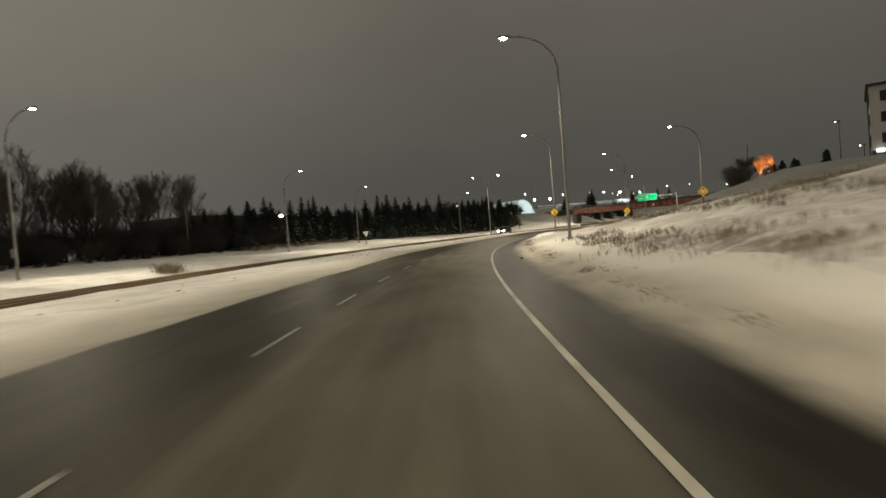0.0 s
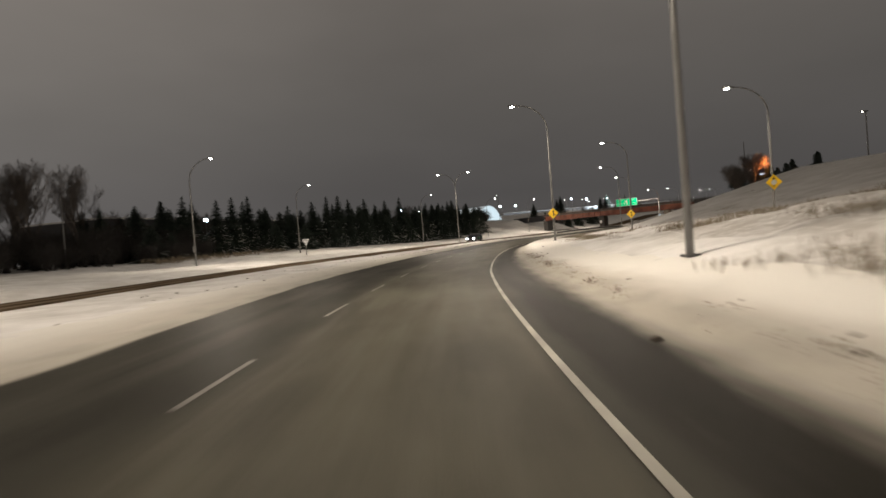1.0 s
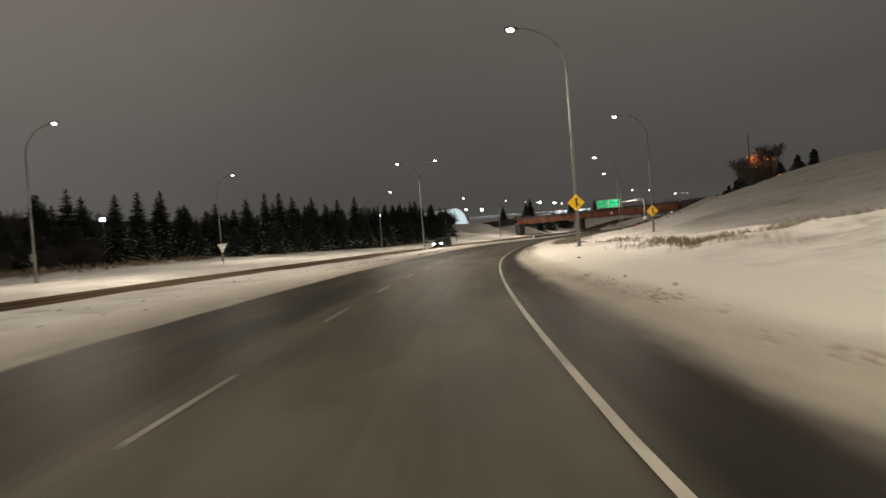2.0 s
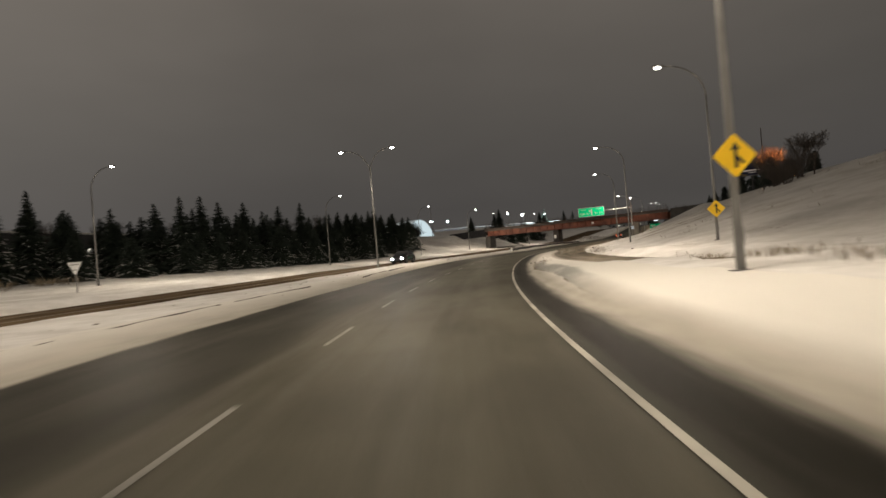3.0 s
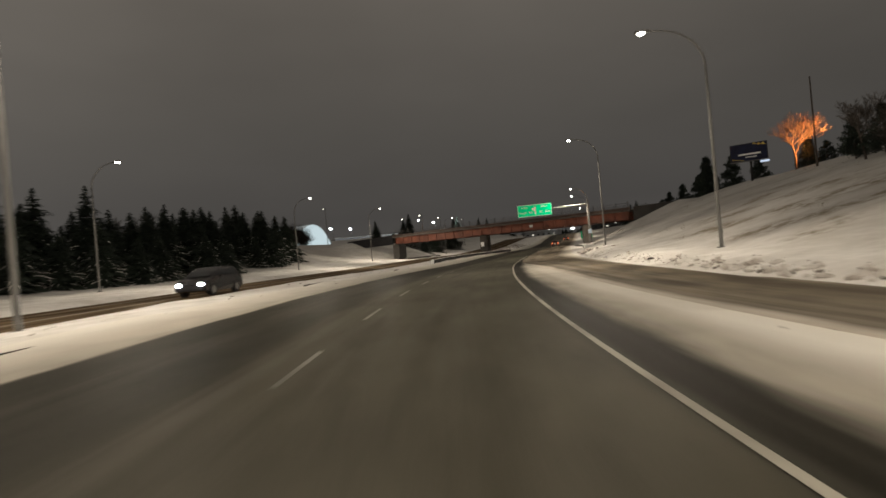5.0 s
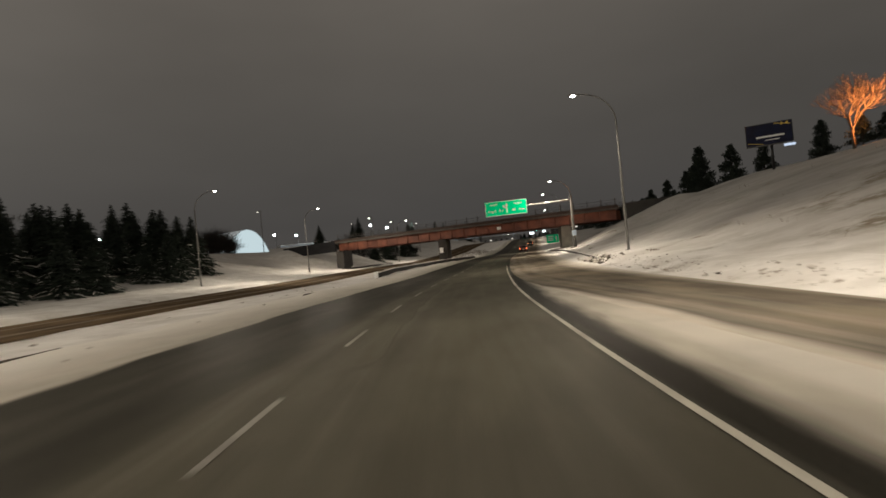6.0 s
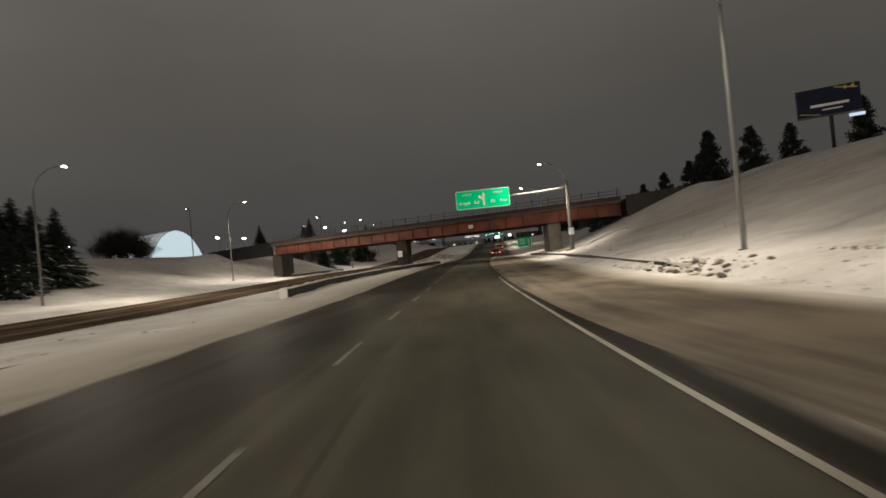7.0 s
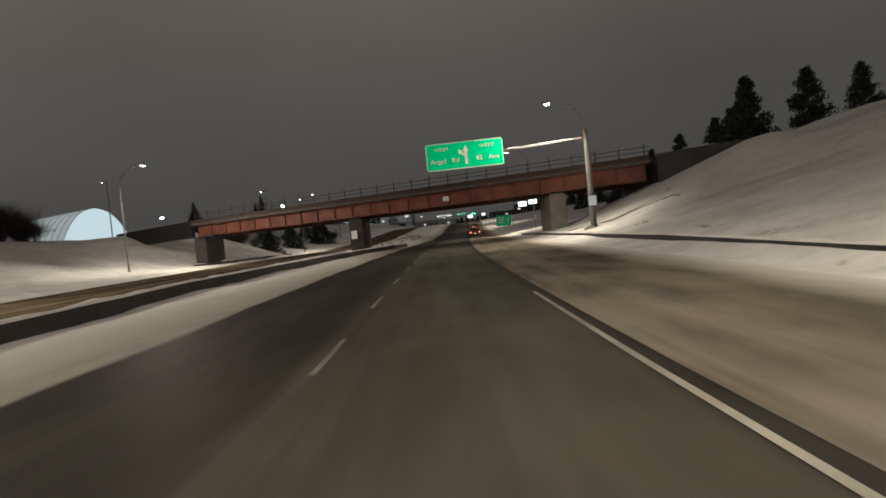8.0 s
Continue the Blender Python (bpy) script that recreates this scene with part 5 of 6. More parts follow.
# ---- fabric hall ----
def build_hall():
    ang = math.atan2(0.90, -0.43)
    z0 = 7.4
    hall = thing("fabric_hall", pose(55.2, 299.0, z0, 0, 0, math.degrees(ang)), "white arched fabric hall glowing from within", "hall")
    r, hgt, ln, n = 7.6, 8.0, 22.0, 22
    arc = [(u * r, hgt * (1 - 0.13 * abs(u) - 0.87 * abs(u) ** 2.7)) for u in (math.cos(math.pi * k / n) for k in range(n + 1))]
    verts = [(x, y, z) for x in (0.0, ln) for y, z in arc]
    faces = [(k, k + 1, n + 2 + k, n + 1 + k) for k in range(n)]
    link_mesh("roof_skin", verts, faces, FABRIC, hall)
    link_mesh("end_wall", [(0.02, y, z) for y, z in arc], [tuple(range(n + 1))], HALL_GLOW, hall, "glowing translucent end wall")
    for x in np.arange(0.0, ln + 0.1, 2.75):
        bm = bmesh.new()
        tube(bm, [(x, y * 1.003, z * 1.003) for y, z in arc], 0.08, 5)
        part("arch", bm, HALL_RIB, hall)


HALL_RIB = mat("hall_rib", (0.45, 0.48, 0.50), 0.6, var=0.1, scale=1.0, fine=8)
HALL_GLOW = glow("lit_fabric", (0.80, 0.95, 1.0), 0.6)
build_hall()


# ---- vehicles ----
CARPAINT = mat("dark_car_paint", (0.035, 0.033, 0.034), 0.25, 0.3, var=0.06, scale=2, fine=20)
CARRED = mat("dark_red_car_paint", (0.09, 0.022, 0.016), 0.3, 0.2, var=0.08, scale=2, fine=20)
TYRE = mat("tyre_rubber", (0.015, 0.015, 0.015), 0.9, var=0.1)
GLASS = mat("dark_car_glass", (0.02, 0.022, 0.024), 0.08, var=0.02)
TAIL = glow("tail_lens", (1.0, 0.20, 0.07), 4)
HEADLENS = glow("headlight_lens", (0.92, 0.97, 1.0), 110)


def build_car(name, label, m, paint, tall=1.62, front_lit=False):
    """An estate car that faces +y."""
    car = thing(name, m, label, "car")
    prof = [(-2.25, 0.32), (-2.32, 0.62), (-2.24, 0.98), (-1.98, 1.06), (-1.62, tall - 0.06), (-1.2, tall), (0.1, tall - 0.03), (0.78, tall - 0.24), (1.28, 1.02), (2.0, 0.88), (2.28, 0.68), (2.30, 0.34), (1.9, 0.24), (-1.9, 0.24)]
    bm = bmesh.new()
    left = [bm.verts.new((-0.9 if z < 1.08 else -0.9 + (z - 1.0) * 0.26, y, z)) for y, z in prof]
    right = [bm.verts.new((0.9 if z < 1.08 else 0.9 - (z - 1.0) * 0.26, y, z)) for y, z in prof]
    bm.faces.new(left)
    bm.faces.new(right[::-1])
    for k in range(len(prof)):
        n = (k + 1) % len(prof)
        bm.faces.new((left[n], left[k], right[k], right[n]))
    bmesh.ops.recalc_face_normals(bm, faces=bm.faces)
    bmesh.ops.bevel(bm, geom=list(bm.edges), offset=0.05, segments=2, affect="EDGES")
    part("body", bm, paint, car)
    for nm, pts in (("rear_window", [(-0.62, -1.95, 1.1), (0.62, -1.95, 1.1), (0.54, -1.66, tall - 0.12), (-0.54, -1.66, tall - 0.12)]),
                    ("windscreen", [(0.68, 1.27, 1.08), (-0.68, 1.27, 1.08), (-0.58, 0.84, tall - 0.26), (0.58, 0.84, tall - 0.26)])):
        bm = bmesh.new()
        sgn = -1 if nm == "rear_window" else 1
        a = [bm.verts.new((x, y + sgn * 0.055, z + 0.03)) for x, y, z in pts]
        b = [bm.verts.new((x, y + sgn * 0.03, z + 0.01)) for x, y, z in pts]
        bm.faces.new(a)
        bm.faces.new(b[::-1])
        for k in range(4):
            bm.faces.new((a[k], b[k], b[(k + 1) % 4], a[(k + 1) % 4]))
        bmesh.ops.recalc_face_normals(bm, faces=bm.faces)
        part(nm, bm, GLASS, car)
    for sx in (-1, 1):
        bm = bmesh.new()
        a = [bm.verts.new((sx * (0.93 - max(0, z - 1.02) * 0.25), y, z)) for y, z in ((-1.5, 1.12), (0.95, 1.12), (0.5, tall - 0.22), (-1.35, tall - 0.16))]
        b = [bm.verts.new(v.co - Vector((sx * 0.03, 0, 0))) for v in a]
        bm.faces.new(a)
        bm.faces.new(b[::-1])
        for k in range(4):
            bm.faces.new((a[k], b[k], b[(k + 1) % 4], a[(k + 1) % 4]))
        bmesh.ops.recalc_face_normals(bm, faces=bm.faces)
        part("side_window", bm, GLASS, car)
        for y in (-1.38, 1.42):
            bm = bmesh.new()
            bmesh.ops.create_cone(bm, cap_ends=True, segments=20, radius1=0.34, radius2=0.34, depth=0.22)
            bmesh.ops.transform(bm, matrix=Matrix.Translation((sx * 0.82, y, 0.34)) @ Matrix.Rotation(math.pi / 2, 4, "Y"), verts=bm.verts)
            wheel = part("wheel", bm, TYRE, car)
            bm = bmesh.new()
            bmesh.ops.create_cone(bm, cap_ends=True, segments=14, radius1=0.21, radius2=0.19, depth=0.03)
            bmesh.ops.transform(bm, matrix=Matrix.Translation((sx * 0.94, y, 0.34)) @ Matrix.Rotation(math.pi / 2, 4, "Y"), verts=bm.verts)
            part("rim", bm, STEEL, wheel)
        bm = bmesh.new()
        box(bm, sx * 0.72, -2.30, 0.88, 0.22, 0.10, 0.16, bevel=0.02)
        part("tail_light", bm, TAIL, car, "glowing red tail light")
        bm = bmesh.new()
        bmesh.ops.create_uvsphere(bm, u_segments=12, v_segments=8, radius=1.0)
        bmesh.ops.transform(bm, matrix=Matrix.Translation((sx * 0.64, 2.27, 0.68)) @ Matrix.Diagonal((0.15, 0.09, 0.10, 1)), verts=bm.verts)
        part("headlight", bm, HEADLENS if front_lit else GLASS, car, "bright white headlight" if front_lit else "")
        bm = bmesh.new()
        box(bm, sx * 1.0, 0.75, 1.08, 0.2, 0.12, 0.14, bevel=0.03)
        part("wing_mirror", bm, paint, car)
    bm = bmesh.new()
    box(bm, 0, -2.31, 0.5, 1.6, 0.08, 0.2, bevel=0.03)
    part("bumper", bm, BLACK, car)
    bm = bmesh.new()
    box(bm, 0, -2.335, 0.72, 0.3, 0.02, 0.15, bevel=0.005)
    part("plate", bm, WHITE, car, "plain rear plate")
    return car


x_, y_ = plan(258, 3.4)
build_car("car_ahead", "dark red estate car with glowing tail lights on the road", pose(x_, y_, grade(258) + 0.02, 0, 0, heading(258)), CARRED)
x_, y_ = plan(325, 4.3)
build_car("car_ahead", "dark estate car with glowing tail lights far down the road", pose(x_, y_, grade(325) + 0.02, 0, 0, heading(325)), CARPAINT)
x_, y_ = plan(131.5, -15.4)
build_car("oncoming_car", "dark car with bright headlights on the opposite carriageway", pose(x_, y_, grade(131.5) + 0.03, 0, 0, heading(131.5) + 180), CARPAINT, front_lit=True)
for side_ in (-0.66, 0.66):
    hd = bpy.data.lights.new("headlight_beam", "SPOT")
    hd.energy, hd.color, hd.spot_size, hd.spot_blend, hd.shadow_soft_size = 900, (0.95, 0.97, 1.0), math.radians(50), 0.6, 0.1
    hx, hy = plan(128.9, -15.4 + side_)
    tx, ty = plan(100, -15.4 + side_)
    hob = new("headlight_beam", hd)
    hob.matrix_basis = look((hx, hy, grade(129) + 0.72), (tx, ty, 0.1))


# ---- barriers and kerbs ----
def run_along(name, pts, width, height, material, label, category, st=1.0, top_snow=False, ends=None, sunk=False):
    """A low wall that follows stations and offsets."""
    rows = list(np.arange(pts[0][0], pts[-1][0] + 0.01, st))
    ob = thing(name, pose(*plan(rows[0], lerp(pts, rows[0])), 0), label, category)
    org = Vector((*plan(rows[0], lerp(pts, rows[0])), 0))

    def sweep(w0, w1, z0, z1, wob):
        bm = bmesh.new()
        prev = None
        for k, s in enumerate(rows):
            d = lerp(pts, s)
            g = sum(ground_z(s + q, d + r) for q in (-12, -8, -4, 0, 4, 8, 12) for r in (-0.5, 0.5)) / 14
            j = wob * noise.noise(Vector((s * 0.8, d, 2.0))) - 0.22 * (1 - min(1.0, (s - rows[0] + 0.01) / 4.0)) * (1.0 if sunk else 0.0)
            ring = []
            for o, z in ((-w0 / 2, z0), (-w1 / 2, z1 + j), (w1 / 2, z1 + j), (w0 / 2, z0)):
                x, y = plan(s, d + o)
                ring.append(bm.verts.new(Vector((x, y, g + z)) - org))
            if prev:
                for q in range(4):
                    bm.faces.new((prev[q], prev[(q + 1) % 4], ring[(q + 1) % 4], ring[q]))
            else:
                bm.faces.new(ring)
            prev = ring
        bm.faces.new(prev[::-1])
        bmesh.ops.recalc_face_normals(bm, faces=bm.faces)
        return bm

    part("wall", sweep(width, width * 0.75, -0.25, height, 0.02), material, ob)
    if top_snow:
        part("snow_cap", sweep(width * 0.8, width * 0.45, height, height + 0.07, 0.08), SNOW, ob, "uneven snow on its top")
    return ob


EDGESTRIP = mat("dark_edge_strip", (0.11, 0.09, 0.07), 0.9, var=0.2, scale=1.5, fine=12, second=(0.05, 0.043, 0.036), bump=0.3)
run_along("median_barrier", ((169.5, -9.0), (183, -10.2), (200, -9.6), (222, -7.4), (238, -6.0)), 0.42, 0.42, DEEPCONC,
          "low dark concrete median barrier with snow on top", "barrier", top_snow=True)
bm = bmesh.new()
box(bm, 0, 0, 0.2, 0.3, 0.45, 0.56, bevel=0.04)
x_, y_ = plan(168.8, -8.95)
tagged(part("barrier_end_block", bm, WHITE), "pale painted concrete block closing the median barrier", "barrier").matrix_basis = pose(x_, y_, ground_z(168.8, -8.95) + 0.05, 0, 0, heading(168))
run_along("verge_barrier", ((161, 8.66), (184, 9.7), (200, 10.0), (215, 9.75), (232, 8.9)), 0.22, 0.12, DEEPCONC,
          "low dark kerb wall half buried in snow", "barrier", top_snow=True, sunk=True)
run_along("pier_kerb", ((228, -30.4), (236, -29.4), (262, -29.2)), 0.3, 0.22, DARKCONC, "dark kerb beside the opposite carriageway", "kerb")
run_along("island_kerb", ((196, -13.0), (214, -12.6), (232, -11.0)), 0.3, 0.24, DARKCONC, "dark kerb in the trodden median snow", "kerb")
# bare kerb first; from 96 m on, dark strips drawn for a snow edge's shadow
for a_, b_, d0_, d1_ in ((71, 80.5, -9.0, -9.1), (81.0, 89, -9.05, -8.8), (96.5, 104, -8.0, -8.3), (104.5, 110.5, -8.3, -8.4), (130, 133, -9.2, -9.1), (148.5, 152, -8.4, -8.2)):
    run_along("median_kerb", ((a_, d0_), (b_, d1_)), 0.07 if a_ < 90 else 0.09, 0.028 if a_ < 90 else 0.055, EDGESTRIP, "thin dark strip for bare kerb and for shade at a ploughed snow edge", "kerb", st=0.8)


# ---- small signs and unlit lamp beside the opposite road ----
def back_board():
    z0 = ground_at(-10.0, 108.8)
    ob = thing("sign_seen_from_behind", pose(-10.0, 108.8, z0, 0, 0, -12), "pale triangular sheet-metal sign turned away on a thin post", "road sign")
    bm = bmesh.new()
    tube(bm, [(0, 0, -0.4), (0, 0, 2.3)], 0.045, 8)
    part("post", bm, STEEL, ob)
    bm = bmesh.new()
    poly(bm, [(-0.52, 2.28), (-0.48, 2.34), (0.48, 2.34), (0.52, 2.28), (0.05, 1.42), (-0.05, 1.42)], -0.06, 0.02)
    part("panel", bm, WHITE, ob)
    for z_, w_ in ((1.75, 0.3), (2.15, 0.7)):
        bm = bmesh.new()
        box(bm, 0, -0.09, z_, w_, 0.03, 0.05, bevel=0.005)
        part("stiffener", bm, STEEL, ob)


back_board()
z0_ = ground_at(-37.0, 96.4)
dead = davit([(4.6, -52)], 8.2, 9.4, (1, 1, 1), 0, name="unlit_street_lamp", label="grey street lamp with a curved arm, not lit", group="")
for o_ in list(dead.children_recursive):
    if o_.name.startswith("lens"):
        o_.data = o_.data.copy()
        o_.data.materials.clear()
        o_.data.materials.append(GLASS)
        o_["label"] = "dark lamp lens"
dead.matrix_basis = pose(-37.0, 96.4, z0_)
# control boxes on two posts
for bx, by in ((-19.8, 88.8), (-29.2, 43.6)):
    bm = bmesh.new()
    box(bm, 0, -0.2, 1.9, 0.34, 0.22, 0.62, bevel=0.03)
    tagged(part("control_box", bm, STEEL), "grey control box strapped to a lamp post", "control box", "control boxes").matrix_basis = pose(bx, by, ground_at(bx, by))


# ---- billboard ----
def build_billboard():
    cx, cy = (96.3 + 98.8) / 2, (164.3 + 160.0) / 2
    z0 = ground_at(cx, cy)
    yaw = math.degrees(math.atan2(160.0 - 164.3, 98.8 - 96.3))
    ob = thing("billboard", pose(cx, cy, z0, 0, 0, yaw), "dark blue roadside billboard on a steel post", "billboard")
    top, bot = 14.35 - z0, 11.75 - z0
    bm = bmesh.new()
    tube(bm, [(0.15, 0.35, -0.5), (0.15, 0.35, top - 0.2)], 0.17, 10)
    part("post", bm, BLACK, ob, smooth=True)
    bm = bmesh.new()
    box(bm, 0, 0.12, (top + bot) / 2, 5.2, 0.22, top - bot + 0.15, bevel=0.03)
    part("frame", bm, BLACK, ob)
    bm = bmesh.new()
    box(bm, 0, -0.01, (top + bot) / 2, 5.0, 0.05, top - bot - 0.05)
    part("poster", bm, mat("poster_navy", (0.014, 0.020, 0.055), 0.95, var=0.2, scale=0.8, fine=6, second=(0.012, 0.012, 0.03)), ob)
    bm = bmesh.new()
    box(bm, 0.1, -0.045, bot + 1.0, 3.1, 0.012, 0.24)
    part("headline_bar", bm, WHITE, ob, "pale bar of lettering too small to read")
    bm = bmesh.new()
    box(bm, 0.3, -0.045, bot + 0.55, 1.6, 0.012, 0.12)
    part("text_bar", bm, WHITE, ob)
    gold = mat("gold_print", (0.70, 0.52, 0.10), 0.5, var=0.05)
    bm = bmesh.new()
    bar(bm, 0.6, top - 0.10, 2.4, top - 0.42, 0.10, -0.045)
    part("ribbon", bm, gold, ob, "gold ribbon")
    for dx in (-0.22, 0.22):
        bm = bmesh.new()
        poly(bm, [(1.75, top - 0.30), (1.75 + dx * 1.7, top - 0.02), (1.75 + dx * 2.0, top - 0.45)], -0.05)
        part("bow", bm, gold, ob)
    bm = bmesh.new()
    bar(bm, -2.4, bot + 0.42, -0.7, bot + 0.10, 0.07, -0.045)
    part("ribbon", bm, gold, ob)
    bm = bmesh.new()
    box(bm, 0, -0.45, bot - 0.12, 5.2, 0.7, 0.05)
    part("walkway", bm, STEEL, ob)
    bm = bmesh.new()
    box(bm, 2.15, -0.2, bot - 0.38, 1.25, 0.08, 0.30, bevel=0.03)
    part("name_plate", bm, glow("lit_plate", (0.70, 0.80, 1.0), 0.75), ob, "small lit plate with no legible name")


build_billboard()


# ---- orange flood lamp under the tree on the hill ----
z0_ = ground_at(88.6, 142.2)
fl = thing("ground_flood_lamp", pose(88.6, 142.2, z0_), "small sodium flood lamp standing in the snow", "flood lamp")
bm = bmesh.new()
tube(bm, [(0, 0, -0.2), (0, 0, 0.35)], 0.04, 8)
part("stake", bm, STEEL, fl)
bm = bmesh.new()
box(bm, 0, 0, 0.42, 0.34, 0.24, 0.2, bevel=0.03)
part("housing", bm, BLACK, fl)
bm = bmesh.new()
box(bm, 0.05, 0.06, 0.53, 0.24, 0.16, 0.03, bevel=0.01)
part("lens", bm, glow("sodium_lens", (1.0, 0.42, 0.10), 12), fl, "glowing orange lens")
od = bpy.data.lights.new("flood_light", "SPOT")
od.energy, od.color, od.spot_size, od.spot_blend, od.shadow_soft_size = 26000, (1.0, 0.30, 0.07), math.radians(98), 0.8, 0.1
oo = new("flood_light", od)
oo.matrix_basis = look((88.6, 142.2, z0_ + 0.65), (87.2, 147.0, z0_ + 4.3))


# ---- the place beyond the bridge ----
def mast(x, y, head, label="far street lamp, lit, on a thin post", cool=False, size=0.35, name="far_street_lamp", group="far lamps"):
    z0 = ground_at(x, y) if abs(station(x, y)[1]) < 145 and station(x, y)[0] < 690 else 0.5
    ob = thing(name, pose(x, y, z0), label, "street lamp", group)
    bm = bmesh.new()
    tube(bm, [(0, 0, -0.4), (0, 0, head - z0 + 0.2)], [0.12, 0.08], 6)
    part("pole", bm, STEEL, ob)
    bm = bmesh.new()
    box(bm, -0.5, -0.2, head - z0 + 0.12, 1.3, 0.34, 0.16, bevel=0.03)
    hd = part("lamp_head", bm, STEEL, ob)
    bm = bmesh.new()
    bmesh.ops.create_uvsphere(bm, u_segments=10, v_segments=6, radius=1.0)
    bmesh.ops.transform(bm, matrix=Matrix.Translation((-0.8, -0.25, head - z0)) @ Matrix.Diagonal((size * 0.75, size * 0.75, size * 0.5, 1)), verts=bm.verts)
    part("lens", bm, LAMP_COOL if cool else LAMP_FAR, hd, "glowing lamp lens")
    return ob


for x_, y_, h_, c_, r_ in ((83.5, 399.8, 19.4, True, 0.8), (100.3, 427, 20.2, True, 0.85), (165.3, 462.2, 23.1, True, 1.1), (127.3, 387.8, 20.2, True, 0.7), 
                           (45.3, 401.3, 18.4, True, 0.7), (15.8, 333.4, 17.8, True, 0.5), (29.8, 391.8, 19.3, True, 0.7), (111.9, 369.0, 19.9, False, 0.26), (82.1, 264.6, 13.7, False, 0.22), (103.4, 302.0, 15.1, False, 0.2), (121.0, 320.0, 15.2, False, 0.18),
                           (235.2, 456.7, 14.6, False, 0.24), (246.5, 449.7, 12.3, False, 0.24)):
    mast(x_, y_, h_, "bright white floodlight mast" if c_ else "far street lamp, lit, on a thin post", c_, r_, "floodlight_mast" if c_ else "far_street_lamp")
for x_, y_, h_ in ((56.9, 283.8, 18.9), (160.0, 300.0, 12.0)):
    mast(x_, y_, h_, "thin lamp mast above the embankment", False, 0.11)

SIDING = mat("grey_siding", (0.30, 0.31, 0.32), 0.7, var=0.08, scale=0.5, fine=6)
DARKSIDING = mat("dark_siding", (0.05, 0.05, 0.052), 0.8, var=0.1, scale=0.4, fine=5)
ROOFSNOW = SNOW
WINDOW_LIT = glow("lit_window", (1.0, 0.93, 0.78), 0.7)
SHOPSIGN = glow("lit_shop_sign", (0.93, 0.97, 1.0), 2.2)
GREENLIGHT = glow("green_signal", (0.10, 1.0, 0.62), 14)


def hall_block(name, x, y, yaw, w, d, h, wall, label, z0=None, windows=(), window_mat=None, category="building"):
    """A flat-roofed building with a parapet, set back roof snow and windows on its front (-y)."""
    g = (ground_at(x, y) if z0 is None else z0) - 0.3
    ob = thing(name, pose(x, y, g, 0, 0, yaw), label, category)
    bm = bmesh.new()
    box(bm, 0, 0, h / 2, w, d, h, bevel=0.06)
    part("wall", bm, wall, ob)
    bm = bmesh.new()
    box(bm, 0, 0, h + 0.12, w + 0.3, d + 0.3, 0.3, bevel=0.05)
    part("roof", bm, ROOFSNOW, ob, "snow-covered flat roof")
    for wx, wz, ww, wh, lit in windows:
        bm = bmesh.new()
        box(bm, wx, -d / 2 - 0.02, wz, ww, 0.12, wh, bevel=0.02)
        win = part("window", bm, DARKSIDING, ob)
        bm = bmesh.new()
        box(bm, wx, -d / 2 - 0.07, wz, ww * 0.88, 0.06, wh * 0.86)
        part("pane", bm, (window_mat or WINDOW_LIT) if lit else GLASS, win)
    return ob


# lit warehouse seen over the bridge, and dark halls behind the trees
hall_block("warehouse", 140, 455, -6, 88, 24, 9.5, SIDING, "long pale warehouse with lit bays", 7.0,
           [(-36 + 9 * k, 6.9, 6.5, 1.6, k % 3 != 1) for k in range(9)], glow("lit_bay", (0.9, 0.97, 1.0), 0.5))
# one yard mast and a second, added 40 m nearer, light its front
for x_, y_, z_ in ((127.3, 387.8, 20.0), (165.3, 462.2 - 40.0, 20.0)):
    yd = bpy.data.lights.new("yard_light", "SPOT")
    yd.energy, yd.color, yd.spot_size, yd.spot_blend, yd.shadow_soft_size = 60000, (0.86, 0.94, 1.0), math.radians(100), 0.6, 0.4
    yo = new("yard_light", yd)
    yo.matrix_basis = look((x_, y_, z_), (x_ + 6, 446, 11.0))
# mast added only to carry the second yard light
mast(165.3, 422.2, 20.4, "bright white floodlight mast", True, 0.3, "floodlight_mast")
x_, y_ = plan(128, -86)
hall_block("dark_hall", x_, y_, heading(128) + 96, 62, 20, 7.4, DARKSIDING, "long dark flat-roofed hall behind the spruces", None,
           [(-24 + 8 * k, 4.5, 1.6, 1.2, k == 5) for k in range(7)])
z0_ = ground_at(-29.3, 129.2)
fl = thing("floodlight_mast", pose(-29.3, 129.2, z0_, 0, 0, 12), "white floodlight on a mast among the spruces", "floodlight")
bm = bmesh.new()
tube(bm, [(0, 0.3, -0.4), (0, 0.3, 8.2 - z0_)], [0.09, 0.06], 8)
part("pole", bm, STEEL, fl)
bm = bmesh.new()
box(bm, 0, 0.12, 8.0 - z0_, 0.8, 0.25, 0.55, bevel=0.04)
part("housing", bm, STEEL, fl)
bm = bmesh.new()
box(bm, 0, -0.03, 8.0 - z0_, 0.7, 0.06, 0.46, bevel=0.03)
part("lens", bm, glow("wall_flood", (0.75, 0.92, 1.0), 12), fl, "glowing cool white lens")


